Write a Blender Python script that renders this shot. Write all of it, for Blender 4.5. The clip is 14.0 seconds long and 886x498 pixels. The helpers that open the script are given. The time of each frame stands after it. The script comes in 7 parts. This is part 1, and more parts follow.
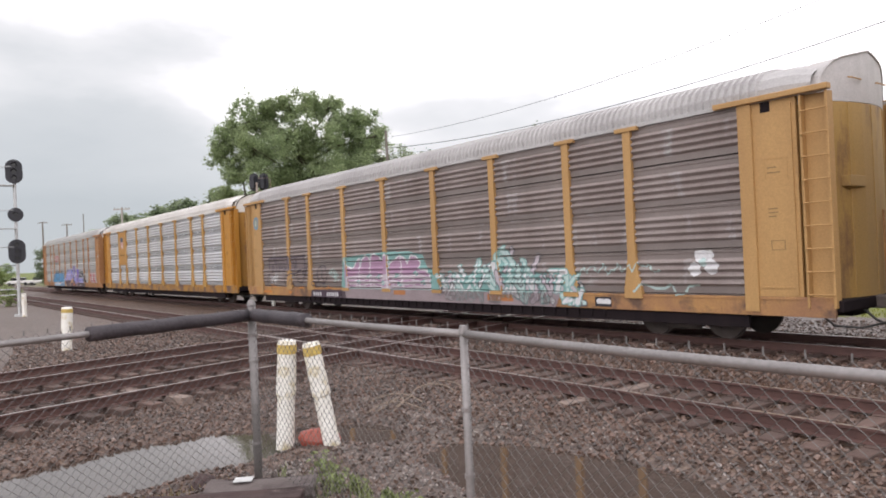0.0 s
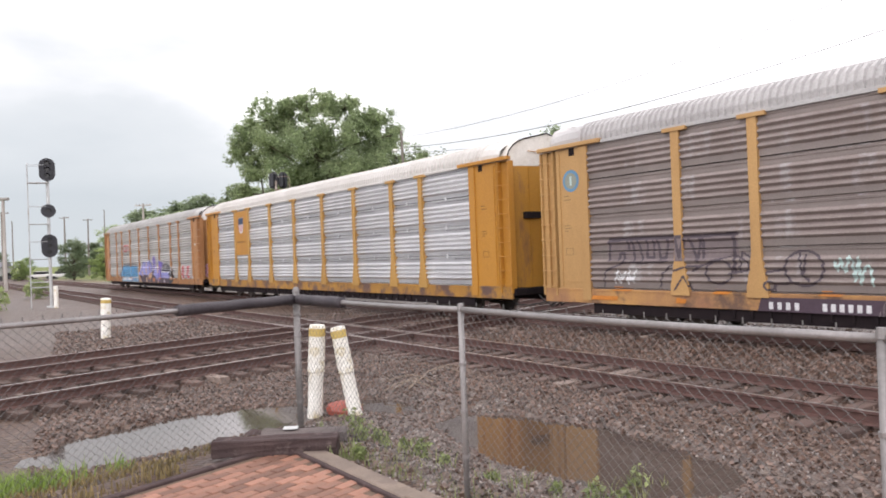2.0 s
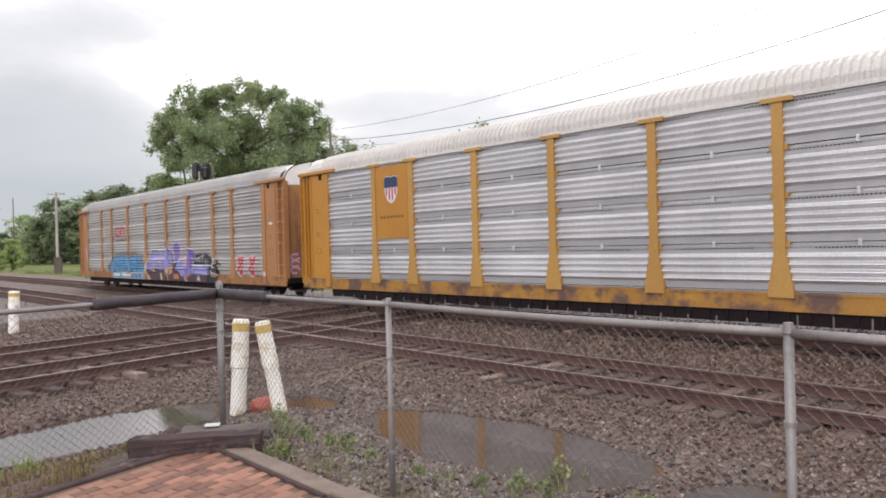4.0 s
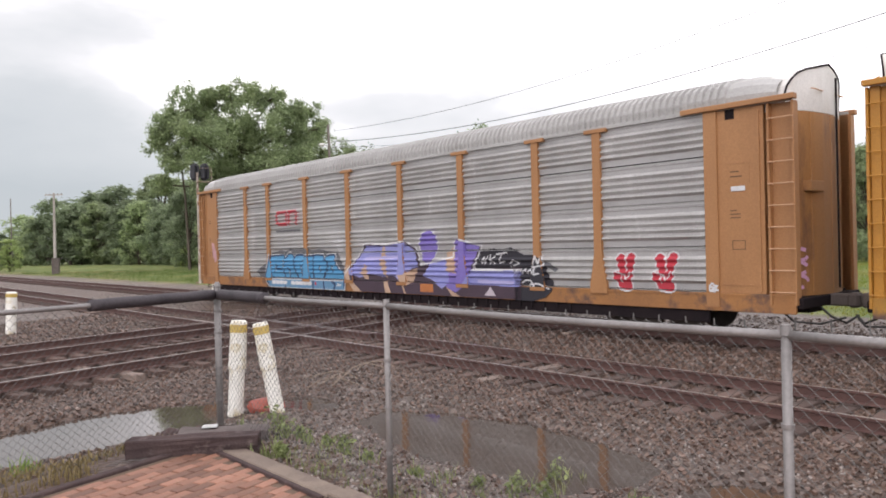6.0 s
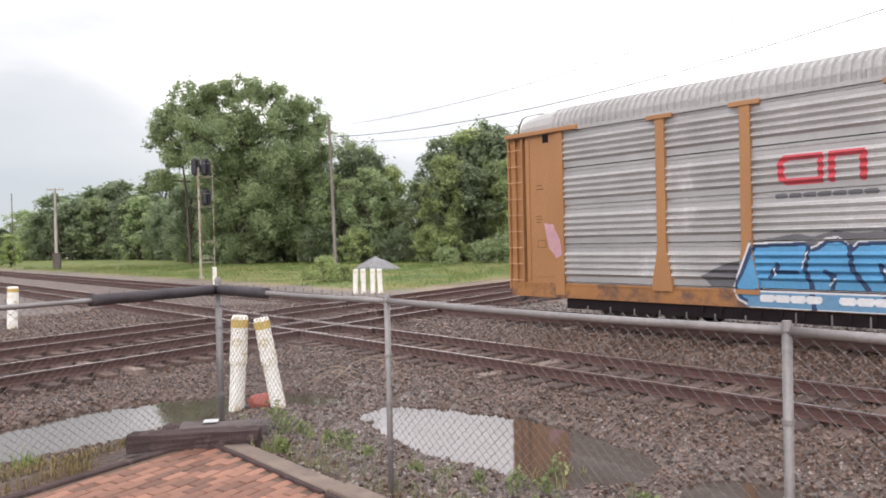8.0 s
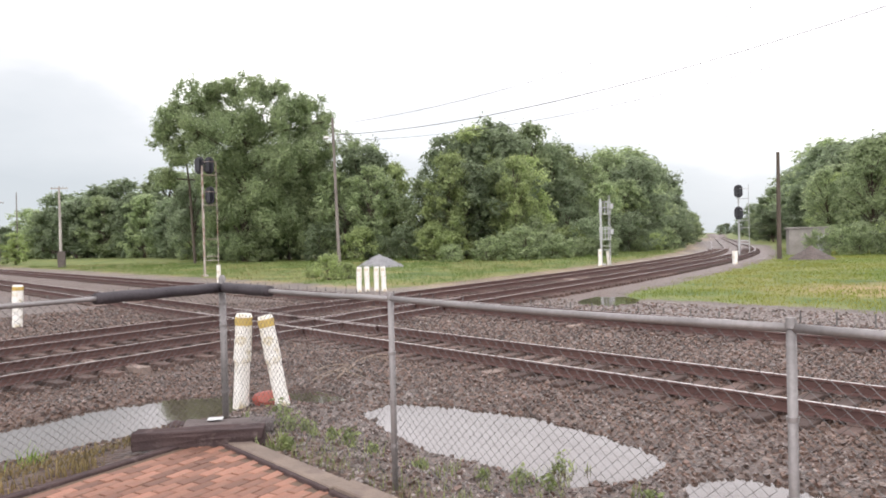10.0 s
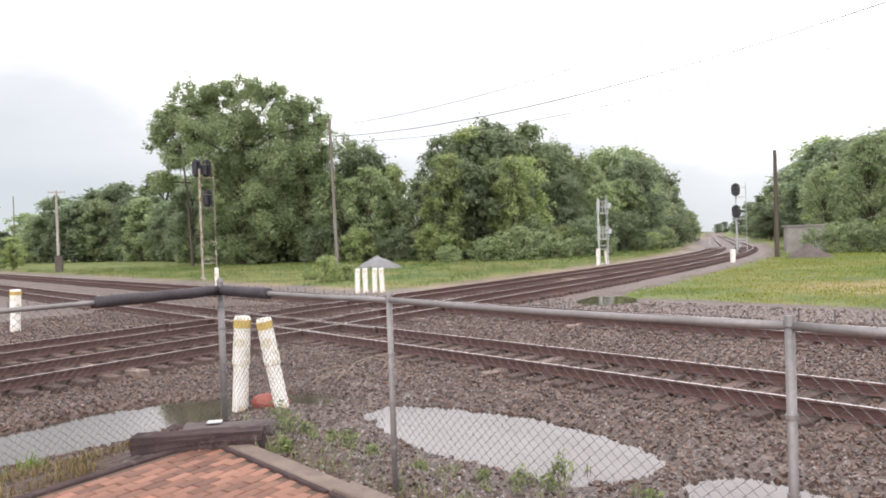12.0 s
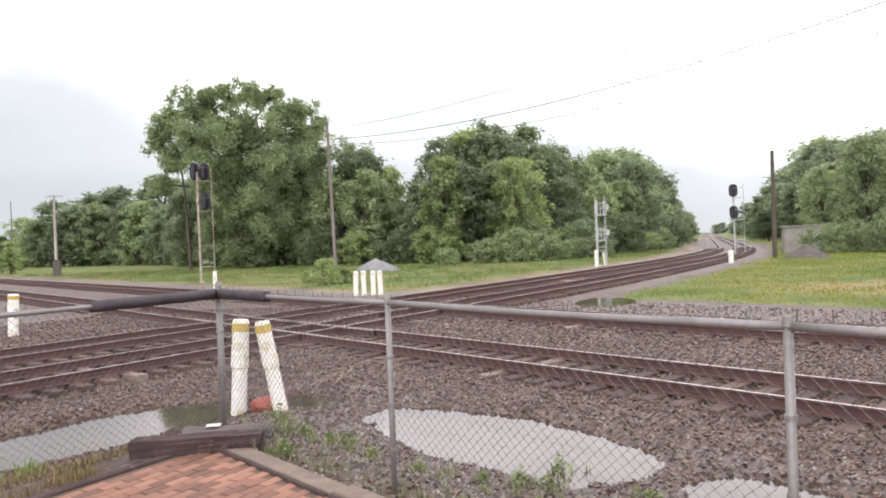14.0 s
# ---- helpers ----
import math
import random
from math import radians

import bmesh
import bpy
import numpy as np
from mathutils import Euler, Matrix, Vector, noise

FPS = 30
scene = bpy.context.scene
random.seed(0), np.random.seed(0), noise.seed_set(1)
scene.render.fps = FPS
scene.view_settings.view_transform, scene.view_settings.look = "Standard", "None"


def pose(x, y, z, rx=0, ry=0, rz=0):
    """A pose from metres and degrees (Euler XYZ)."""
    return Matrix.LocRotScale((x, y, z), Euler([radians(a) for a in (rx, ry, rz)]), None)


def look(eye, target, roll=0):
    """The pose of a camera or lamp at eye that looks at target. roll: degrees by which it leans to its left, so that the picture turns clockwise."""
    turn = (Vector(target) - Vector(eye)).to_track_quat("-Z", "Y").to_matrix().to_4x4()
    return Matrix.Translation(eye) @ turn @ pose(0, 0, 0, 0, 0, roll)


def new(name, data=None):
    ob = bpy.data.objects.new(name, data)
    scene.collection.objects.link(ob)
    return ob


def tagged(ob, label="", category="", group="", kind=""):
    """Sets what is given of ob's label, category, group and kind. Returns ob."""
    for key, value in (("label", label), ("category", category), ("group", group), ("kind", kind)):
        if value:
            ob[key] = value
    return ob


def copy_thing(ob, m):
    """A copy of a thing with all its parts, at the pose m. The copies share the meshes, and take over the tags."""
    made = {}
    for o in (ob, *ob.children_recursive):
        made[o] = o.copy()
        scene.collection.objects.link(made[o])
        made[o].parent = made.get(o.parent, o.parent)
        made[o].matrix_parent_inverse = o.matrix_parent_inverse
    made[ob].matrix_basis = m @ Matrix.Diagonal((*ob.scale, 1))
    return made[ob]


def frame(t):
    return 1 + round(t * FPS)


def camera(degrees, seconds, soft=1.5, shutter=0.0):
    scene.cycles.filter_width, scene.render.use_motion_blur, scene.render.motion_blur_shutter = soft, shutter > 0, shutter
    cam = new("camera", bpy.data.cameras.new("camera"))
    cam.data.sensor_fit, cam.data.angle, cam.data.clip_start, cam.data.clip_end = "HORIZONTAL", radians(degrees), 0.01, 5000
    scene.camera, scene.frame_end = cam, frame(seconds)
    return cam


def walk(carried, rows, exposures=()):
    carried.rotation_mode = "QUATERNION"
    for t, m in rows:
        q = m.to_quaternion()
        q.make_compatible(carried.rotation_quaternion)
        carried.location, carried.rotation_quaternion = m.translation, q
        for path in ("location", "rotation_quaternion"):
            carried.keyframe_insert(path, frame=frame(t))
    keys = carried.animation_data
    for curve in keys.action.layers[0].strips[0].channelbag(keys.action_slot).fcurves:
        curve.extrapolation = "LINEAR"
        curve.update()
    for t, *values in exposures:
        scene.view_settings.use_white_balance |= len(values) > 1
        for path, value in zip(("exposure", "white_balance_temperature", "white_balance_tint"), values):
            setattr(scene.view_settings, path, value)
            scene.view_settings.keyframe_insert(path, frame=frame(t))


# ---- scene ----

# ---------------------------------------------------------------- camera and its walk
# World: metres, z up, z = 0 on the railheads. The camera stands on a brick patio beside a rail crossing.
PATH = [
    (0.0, -0.200, 1.500, 2.128, 0.36, 2.59, 4.59),
    (0.5, -0.150, 0.850, 2.128, -0.65, 1.65, 5.61),
    (1.0, -0.040, 0.250, 2.128, -0.71, 1.94, 5.43),
    (1.5, 0.000, 0.000, 2.128, -0.28, 2.28, 5.56),
    (2.0, 0.000, 0.000, 2.128, 0.21, 2.13, 5.69),
    (2.5, 0.000, 0.000, 2.128, 0.63, 2.02, 3.97),
    (3.0, 0.000, 0.000, 2.128, 0.20, 1.23, 0.80),
    (3.2, 0.000, 0.000, 2.128, -0.30, 1.40, 0.39),
    (5.5, 0.000, 0.000, 2.128, -0.40, 1.37, -0.22),
    (6.0, 0.000, 0.000, 2.128, -0.25, 1.38, -0.06),
    (6.5, 0.000, 0.000, 2.128, -0.25, 1.55, -0.09),
    (7.0, 0.000, 0.000, 2.128, -0.17, 1.52, -0.02),
    (7.5, 0.000, 0.000, 2.128, -0.50, 1.33, -0.06),
    (8.0, 0.000, 0.000, 2.128, -0.61, 1.32, 0.01),
    (10.5, 0.000, 0.000, 2.128, -0.80, 1.52, 0.38),
    (11.0, 0.000, 0.000, 2.128, -0.78, 1.73, 0.36),
    (11.5, 0.000, 0.000, 2.128, -0.75, 1.80, 0.33),
    (12.0, 0.000, 0.000, 2.128, -0.72, 1.91, 0.13),
    (12.5, 0.000, 0.000, 2.128, -0.69, 1.70, 0.01),
    (13.0, 0.000, 0.000, 2.128, -0.66, 2.03, -0.02),
    (13.5, 0.000, 0.000, 2.128, -0.60, 2.06, -0.02),
    (14.0, 0.000, 0.000, 2.128, -0.55, 2.20, -0.01),
]
cam = camera(62.2, 14.0, soft=1.8)
walk(cam, [(t, pose(x, y, z, 90 + p, r, yaw)) for t, x, y, z, p, r, yaw in PATH], exposures=[
    (0.0, -0.30, 6480, 17.0), (0.5, 0.06, 6480, 17.0), (1.5, 0.02, 6480, 17.0), (2.2, -0.08, 6480, 17.0), (3.0, -0.28, 6480, 17.0), (6.5, -0.26, 6480, 17.0),
    (8.0, -0.06, 6480, 17.0), (10.5, 0.02, 6480, 17.0), (14.0, 0.02, 6480, 17.0)])

# ---------------------------------------------------------------- sky and light: a bright overcast day
SUN_EL, SUN_AZ = radians(34), radians(205)


def make_world():
    w = bpy.data.worlds.new("overcast_sky")
    scene.world = w
    w.use_nodes = True
    nt = w.node_tree
    nt.nodes.clear()
    out = nt.nodes.new("ShaderNodeOutputWorld")
    sky = nt.nodes.new("ShaderNodeTexSky")
    sky.sky_type, sky.sun_disc = "NISHITA", False
    sky.sun_elevation, sky.sun_rotation = SUN_EL, SUN_AZ
    b1 = nt.nodes.new("ShaderNodeBackground")
    b1.inputs["Strength"].default_value = 0.08
    nt.links.new(sky.outputs[0], b1.inputs["Color"])
    co = nt.nodes.new("ShaderNodeTexCoord")
    sep = nt.nodes.new("ShaderNodeSeparateXYZ")
    nt.links.new(co.outputs["Generated"], sep.inputs[0])
    mp = nt.nodes.new("ShaderNodeMapping")
    mp.inputs["Scale"].default_value = (1.2, 1.2, 3.2)
    nt.links.new(co.outputs["Generated"], mp.inputs[0])
    n1_ = nt.nodes.new("ShaderNodeTexNoise")
    n1_.inputs["Scale"].default_value, n1_.inputs["Detail"].default_value, n1_.inputs["Roughness"].default_value = 1.6, 6, 0.5
    nt.links.new(mp.outputs[0], n1_.inputs["Vector"])
    # veil of cloud: greyer towards the horizon, white overhead
    up = nt.nodes.new("ShaderNodeMapRange")
    up.inputs["From Min"].default_value, up.inputs["From Max"].default_value = 0.0, 0.31
    up.inputs["To Min"].default_value, up.inputs["To Max"].default_value = -0.22, 0.36
    nt.links.new(sep.outputs["Z"], up.inputs["Value"])
    # the veil is thinner and brighter ahead to the right
    side = nt.nodes.new("ShaderNodeMapRange")
    side.inputs["From Min"].default_value, side.inputs["From Max"].default_value = -0.6, 0.4
    side.inputs["To Min"].default_value, side.inputs["To Max"].default_value = -0.17, 0.13
    nt.links.new(sep.outputs["X"], side.inputs["Value"])
    a1_ = nt.nodes.new("ShaderNodeMath")
    a1_.operation = "ADD"
    nt.links.new(up.outputs[0], a1_.inputs[0])
    nt.links.new(n1_.outputs["Fac"], a1_.inputs[1])
    a2_ = nt.nodes.new("ShaderNodeMath")
    a2_.operation = "ADD"
    nt.links.new(a1_.outputs[0], a2_.inputs[0])
    nt.links.new(side.outputs[0], a2_.inputs[1])
    # and brightest behind the camera, where the sun stands behind the cloud
    glow = nt.nodes.new("ShaderNodeMapRange")
    glow.inputs["From Min"].default_value, glow.inputs["From Max"].default_value = -0.75, 0.05
    glow.inputs["To Min"].default_value, glow.inputs["To Max"].default_value = 0.34, 0.0
    nt.links.new(sep.outputs["Y"], glow.inputs["Value"])
    a3_ = nt.nodes.new("ShaderNodeMath")
    a3_.operation = "ADD"
    nt.links.new(a2_.outputs[0], a3_.inputs[0])
    nt.links.new(glow.outputs[0], a3_.inputs[1])
    ramp = nt.nodes.new("ShaderNodeValToRGB")
    el = ramp.color_ramp.elements
    el[0].position, el[0].color = 0.25, (0.70, 0.78, 0.80, 1)
    el[1].position, el[1].color = 0.86, (2.35, 2.35, 2.34, 1)
    e = ramp.color_ramp.elements.new(0.52)
    e.color = (0.90, 0.965, 0.965, 1)
    e = ramp.color_ramp.elements.new(0.64)
    e.color = (1.16, 1.20, 1.19, 1)
    nt.links.new(a3_.outputs[0], ramp.inputs[0])
    b2 = nt.nodes.new("ShaderNodeBackground")
    b2.inputs["Strength"].default_value = 1.0
    nt.links.new(ramp.outputs[0], b2.inputs["Color"])
    add = nt.nodes.new("ShaderNodeMixShader")
    add.inputs[0].default_value = 0.92
    nt.links.new(b1.outputs[0], add.inputs[1])
    nt.links.new(b2.outputs[0], add.inputs[2])
    nt.links.new(add.outputs[0], out.inputs["Surface"])


make_world()
sun_data = bpy.data.lights.new("sun", "SUN")
sun_data.energy, sun_data.angle, sun_data.color = 1.1, radians(60), (1.0, 0.97, 0.93)
sun = new("sun", sun_data)
sun.matrix_world = look((0, 0, 0), (-math.sin(SUN_AZ) * math.cos(SUN_EL), -math.cos(SUN_AZ) * math.cos(SUN_EL), -math.sin(SUN_EL)))

# ---------------------------------------------------------------- materials


def mat(name, c1, c2=None, rough=0.8, metal=0.0, s1=1.5, s2=30.0, fine=0.25, bump=0.15, rnd=0.0, island=0.0, stain=None, stain_scale=0.8, stain_cut=0.58,
        dirt=0.0, streak=0.0, spec=0.5, trans=0.0, coord="Object", bump_dist=0.01):
    """A surface with broad and fine variation; stain: a second colour in patches; streak: stretched along z."""
    m = bpy.data.materials.new(name)
    m.use_nodes = True
    nt = m.node_tree
    N, L = nt.nodes, nt.links
    bs = N["Principled BSDF"]
    co = N.new("ShaderNodeTexCoord").outputs[coord]
    vec = co
    if streak:
        mp = N.new("ShaderNodeMapping")
        mp.inputs["Scale"].default_value = (1, 1, 1 / streak)
        L.new(co, mp.inputs[0])
        vec = mp.outputs[0]
    big = N.new("ShaderNodeTexNoise")
    big.inputs["Scale"].default_value, big.inputs["Detail"].default_value, big.inputs["Roughness"].default_value = s1, 5, 0.6
    L.new(vec, big.inputs["Vector"])
    small = N.new("ShaderNodeTexNoise")
    small.inputs["Scale"].default_value, small.inputs["Detail"].default_value = s2, 4
    L.new(co, small.inputs["Vector"])
    mx = N.new("ShaderNodeMix")
    mx.data_type = "RGBA"
    mx.inputs[6].default_value, mx.inputs[7].default_value = (*c1, 1), (*(c2 or tuple(c * 0.75 for c in c1)), 1)
    rg = N.new("ShaderNodeMapRange")
    rg.inputs["From Min"].default_value, rg.inputs["From Max"].default_value = 0.3, 0.7
    L.new(big.outputs["Fac"], rg.inputs["Value"])
    L.new(rg.outputs[0], mx.inputs[0])
    col = mx.outputs[2]
    if stain:
        sn = N.new("ShaderNodeTexNoise")
        sn.inputs["Scale"].default_value, sn.inputs["Detail"].default_value, sn.inputs["Roughness"].default_value = stain_scale, 7, 0.65
        L.new(vec, sn.inputs["Vector"])
        sr = N.new("ShaderNodeMapRange")
        sr.inputs["From Min"].default_value, sr.inputs["From Max"].default_value = stain_cut, stain_cut + 0.12
        L.new(sn.outputs["Fac"], sr.inputs["Value"])
        m2 = N.new("ShaderNodeMix")
        m2.data_type = "RGBA"
        m2.inputs[7].default_value = (*stain, 1)
        L.new(sr.outputs[0], m2.inputs[0])
        L.new(col, m2.inputs[6])
        col = m2.outputs[2]
    val = N.new("ShaderNodeMapRange")
    val.inputs["To Min"].default_value, val.inputs["To Max"].default_value = 1 - fine, 1 + fine
    L.new(small.outputs["Fac"], val.inputs["Value"])
    v = val.outputs[0]
    for amount, src in ((rnd, "obj"), (island, "isl")):
        if amount:
            if src == "obj":
                o = N.new("ShaderNodeObjectInfo").outputs["Random"]
            else:
                o = N.new("ShaderNodeNewGeometry").outputs["Random Per Island"]
            r2 = N.new("ShaderNodeMapRange")
            r2.inputs["To Min"].default_value, r2.inputs["To Max"].default_value = 1 - amount, 1 + amount
            L.new(o, r2.inputs["Value"])
            mu = N.new("ShaderNodeMath")
            mu.operation = "MULTIPLY"
            L.new(v, mu.inputs[0])
            L.new(r2.outputs[0], mu.inputs[1])
            v = mu.outputs[0]
    vm = N.new("ShaderNodeVectorMath")
    vm.operation = "SCALE"
    L.new(col, vm.inputs[0])
    L.new(v, vm.inputs["Scale"])
    L.new(vm.outputs[0], bs.inputs["Base Color"])
    bs.inputs["Roughness"].default_value, bs.inputs["Metallic"].default_value = rough, metal
    bs.inputs["Specular IOR Level"].default_value = spec
    if bump:
        bp = N.new("ShaderNodeBump")
        bp.inputs["Strength"].default_value, bp.inputs["Distance"].default_value = bump, bump_dist
        L.new(small.outputs["Fac"], bp.inputs["Height"])
        L.new(bp.outputs[0], bs.inputs["Normal"])
    if trans:
        tr = N.new("ShaderNodeBsdfTranslucent")
        L.new(vm.outputs[0], tr.inputs["Color"])
        ms = N.new("ShaderNodeMixShader")
        ms.inputs[0].default_value = trans
        L.new(bs.outputs[0], ms.inputs[1])
        L.new(tr.outputs[0], ms.inputs[2])
        L.new(ms.outputs[0], N["Material Output"].inputs["Surface"])
    return m


M = {
    "rail": mat("rusty_rail_steel", (0.068, 0.034, 0.030), (0.100, 0.050, 0.041), rough=0.75, s1=4, s2=60, bump=0.2),
    "railhead": mat("polished_railhead", (0.50, 0.48, 0.47), (0.38, 0.35, 0.33), rough=0.35, metal=0.9, s1=2, s2=30, bump=0.05),
    "tie": mat("weathered_tie_timber", (0.062, 0.038, 0.031), (0.115, 0.075, 0.062), rough=0.9, s1=3, s2=40, rnd=0.35, bump=0.5),
    "tie_light": mat("split_tie_end", (0.30, 0.23, 0.19), (0.2, 0.15, 0.13), rough=0.9, rnd=0.3, bump=0.4),
    "stone": mat("ballast_stone", (0.124, 0.084, 0.066), (0.067, 0.036, 0.025), rough=0.38, s1=0.8, s2=50, island=0.65, bump=0.25, spec=0.5),
    "stone_pale": mat("pale_gravel_stone", (0.27, 0.24, 0.225), (0.17, 0.145, 0.13), rough=0.6, s1=0.8, s2=50, island=0.55, bump=0.2, spec=0.3),
    "galv": mat("galvanised_pipe", (0.265, 0.252, 0.248), (0.19, 0.18, 0.175), rough=0.55, metal=0.4, s1=3, s2=50, bump=0.05),
    "wire": mat("galvanised_wire", (0.15, 0.148, 0.145), (0.09, 0.088, 0.085), rough=0.55, metal=0.4, s1=3, s2=50, bump=0),
    "foam": mat("black_foam_sleeve", (0.030, 0.025, 0.030), (0.055, 0.047, 0.052), rough=0.62, s1=6, s2=40, bump=0.6, spec=0.4),
    "whitepost": mat("white_painted_post", (0.82, 0.81, 0.76), (0.70, 0.68, 0.62), rough=0.6, s1=4, s2=40, stain=(0.50, 0.42, 0.24), stain_scale=3.4, stain_cut=0.52, bump=0.6),
    "postband": mat("ochre_band", (0.55, 0.40, 0.10), (0.42, 0.30, 0.10), rough=0.7, s1=8),
    "brick": mat("red_paving_brick", (0.275, 0.128, 0.082), (0.18, 0.092, 0.064), rough=0.7, s1=3, s2=50, rnd=0.42, bump=0.3, stain=(0.25, 0.165, 0.12), stain_scale=4, stain_cut=0.56),
    "joint": mat("sand_joint", (0.15, 0.095, 0.068), (0.10, 0.072, 0.05), rough=0.95),
    "timber": mat("old_brown_timber", (0.080, 0.054, 0.051), (0.046, 0.031, 0.031), rough=0.9, s1=5, s2=40, bump=0.8, stain=(0.13, 0.10, 0.094), stain_scale=6, spec=0.3),
    "kerb": mat("worn_kerb_timber", (0.235, 0.185, 0.145), (0.15, 0.115, 0.095), rough=0.9, s1=3, s2=40, bump=0.6, stain=(0.13, 0.095, 0.085), stain_scale=2.5, stain_cut=0.56),
    "water": None,
    "plank": mat("grey_weathered_plank", (0.15, 0.125, 0.118), (0.095, 0.076, 0.072), rough=0.9, s1=4, s2=40, streak=3, bump=0.7, stain=(0.07, 0.05, 0.048), stain_scale=5, stain_cut=0.55),
    "redpaint": mat("faded_red_plastic", (0.33, 0.06, 0.035), (0.24, 0.055, 0.035), rough=0.5),
    "dark": mat("black_underframe", (0.013, 0.010, 0.012), (0.022, 0.016, 0.017), rough=0.9, s1=2, spec=0.1),
    "truck": mat("dusty_truck_casting", (0.075, 0.06, 0.055), (0.12, 0.10, 0.09), rough=0.85, s1=3),
    "signal_black": mat("signal_black", (0.012, 0.013, 0.018), (0.02, 0.02, 0.026), rough=0.5),
    "silver": mat("aluminium_paint", (0.52, 0.54, 0.55), (0.38, 0.38, 0.37), rough=0.5, metal=0.3, stain=(0.28, 0.17, 0.10), stain_scale=2.2, stain_cut=0.6),
    "lens": mat("dark_lens", (0.02, 0.02, 0.02), rough=0.15),
    "pole": mat("grey_weathered_pole", (0.22, 0.195, 0.175), (0.14, 0.12, 0.105), rough=0.9, s1=2, s2=30, streak=6, bump=0.4),
    "pole_pale": mat("bleached_pole", (0.44, 0.41, 0.38), (0.28, 0.255, 0.23), rough=0.9, s1=2, s2=30, streak=6, bump=0.4),
    "cable": mat("weathered_cable", (0.10, 0.10, 0.105), rough=0.6),
    "concrete": mat("shed_concrete", (0.30, 0.28, 0.26), (0.22, 0.205, 0.19), rough=0.9, stain=(0.22, 0.20, 0.18), stain_scale=1.2),
    "gravel": mat("grey_gravel", (0.25, 0.25, 0.255), (0.17, 0.17, 0.175), rough=0.9, s1=1.5, s2=18, fine=0.5, bump=0.8, bump_dist=0.06),
    "gravel_dark": mat("brown_gravel", (0.13, 0.105, 0.095), (0.08, 0.066, 0.06), rough=0.9, s1=1.5, s2=18, fine=0.5, bump=0.8, bump_dist=0.06),
    "rusty_silver": mat("rust_streaked_aluminium_paint", (0.44, 0.41, 0.38), (0.27, 0.20, 0.15), rough=0.6, metal=0.2, s1=1.2, stain=(0.20, 0.11, 0.065), stain_scale=1.4, stain_cut=0.5),
    "bark": mat("tree_bark", (0.10, 0.08, 0.062), (0.065, 0.05, 0.04), rough=0.9, s1=2, s2=14, streak=4, bump=0.5),
    # leaf colours lightened and greyed to carry the haze over the trees
    "leaf": mat("broad_green_leaves", (0.285, 0.355, 0.195), (0.38, 0.445, 0.25), rough=0.55, s1=0.16, s2=3, island=0.34, rnd=0.24, fine=0.3, bump=0, trans=0.6, spec=0.25),
    "leaf_oak": mat("fresh_oak_leaves", (0.26, 0.332, 0.18), (0.365, 0.43, 0.237), rough=0.55, s1=0.22, s2=3, island=0.32, fine=0.3, bump=0, trans=0.6, spec=0.25),
    "leaf2": mat("deep_green_leaves", (0.205, 0.262, 0.16), (0.275, 0.328, 0.198), rough=0.55, s1=0.16, s2=3, island=0.34, rnd=0.24, fine=0.3, bump=0, trans=0.6, spec=0.25),
    "leaf3": mat("bright_shrub_leaves", (0.385, 0.455, 0.195), (0.315, 0.385, 0.185), rough=0.55, s1=0.2, s2=3, island=0.34, rnd=0.22, fine=0.3, bump=0, trans=0.6, spec=0.25),
    "grass": mat("green_grass_blades", (0.085, 0.145, 0.038), (0.165, 0.20, 0.062), rough=0.7, s1=0.12, s2=2, island=0.22, bump=0, trans=0.4, spec=0.2),
    "verge": mat("yellow_green_grass_blades", (0.125, 0.205, 0.038), (0.285, 0.26, 0.066), rough=0.7, s1=0.10, s2=1.2, island=0.22, bump=0, trans=0.4, spec=0.2),
    "drygrass": mat("dry_grass_blades", (0.27, 0.195, 0.09), (0.19, 0.155, 0.075), rough=0.8, s1=0.5, s2=3, island=0.4, bump=0, trans=0.2, spec=0.2),
    "weed": mat("fresh_weed_leaves", (0.165, 0.225, 0.075), (0.26, 0.28, 0.12), rough=0.6, s1=2, s2=9, island=0.35, bump=0, trans=0.3),
    "lush": mat("lush_grass_blades", (0.16, 0.26, 0.045), (0.25, 0.33, 0.08), rough=0.6, s1=1.5, s2=9, island=0.35, bump=0, trans=0.4),
    "twig": mat("dry_vine", (0.28, 0.22, 0.17), (0.19, 0.15, 0.12), rough=0.9),
    "tag": mat("pale_plate", (0.62, 0.63, 0.62), rough=0.6),
    "hose": mat("rubber_hose", (0.02, 0.02, 0.02), rough=0.6),
    "paper_white": mat("white_marking", (0.70, 0.69, 0.67), rough=0.7, s1=5),
    "house": mat("grey_siding", (0.33, 0.33, 0.33), rough=0.8),
    "roof_grey": mat("grey_shingles", (0.16, 0.16, 0.17), rough=0.9),
}


def water_material():
    m = bpy.data.materials.new("puddle_water")
    m.use_nodes = True
    nt = m.node_tree
    bs = nt.nodes["Principled BSDF"]
    bs.inputs["Base Color"].default_value = (0.062, 0.045, 0.036, 1)
    bs.inputs["Roughness"].default_value = 0.05
    bs.inputs["IOR"].default_value = 1.62
    nz = nt.nodes.new("ShaderNodeTexNoise")
    nz.inputs["Scale"].default_value = 5
    co = nt.nodes.new("ShaderNodeTexCoord")
    nt.links.new(co.outputs["Object"], nz.inputs["Vector"])
    bp = nt.nodes.new("ShaderNodeBump")
    bp.inputs["Strength"].default_value, bp.inputs["Distance"].default_value = 0.12, 0.01
    nt.links.new(nz.outputs["Fac"], bp.inputs["Height"])
    nt.links.new(bp.outputs[0], bs.inputs["Normal"])
    return m


M["water"] = water_material()


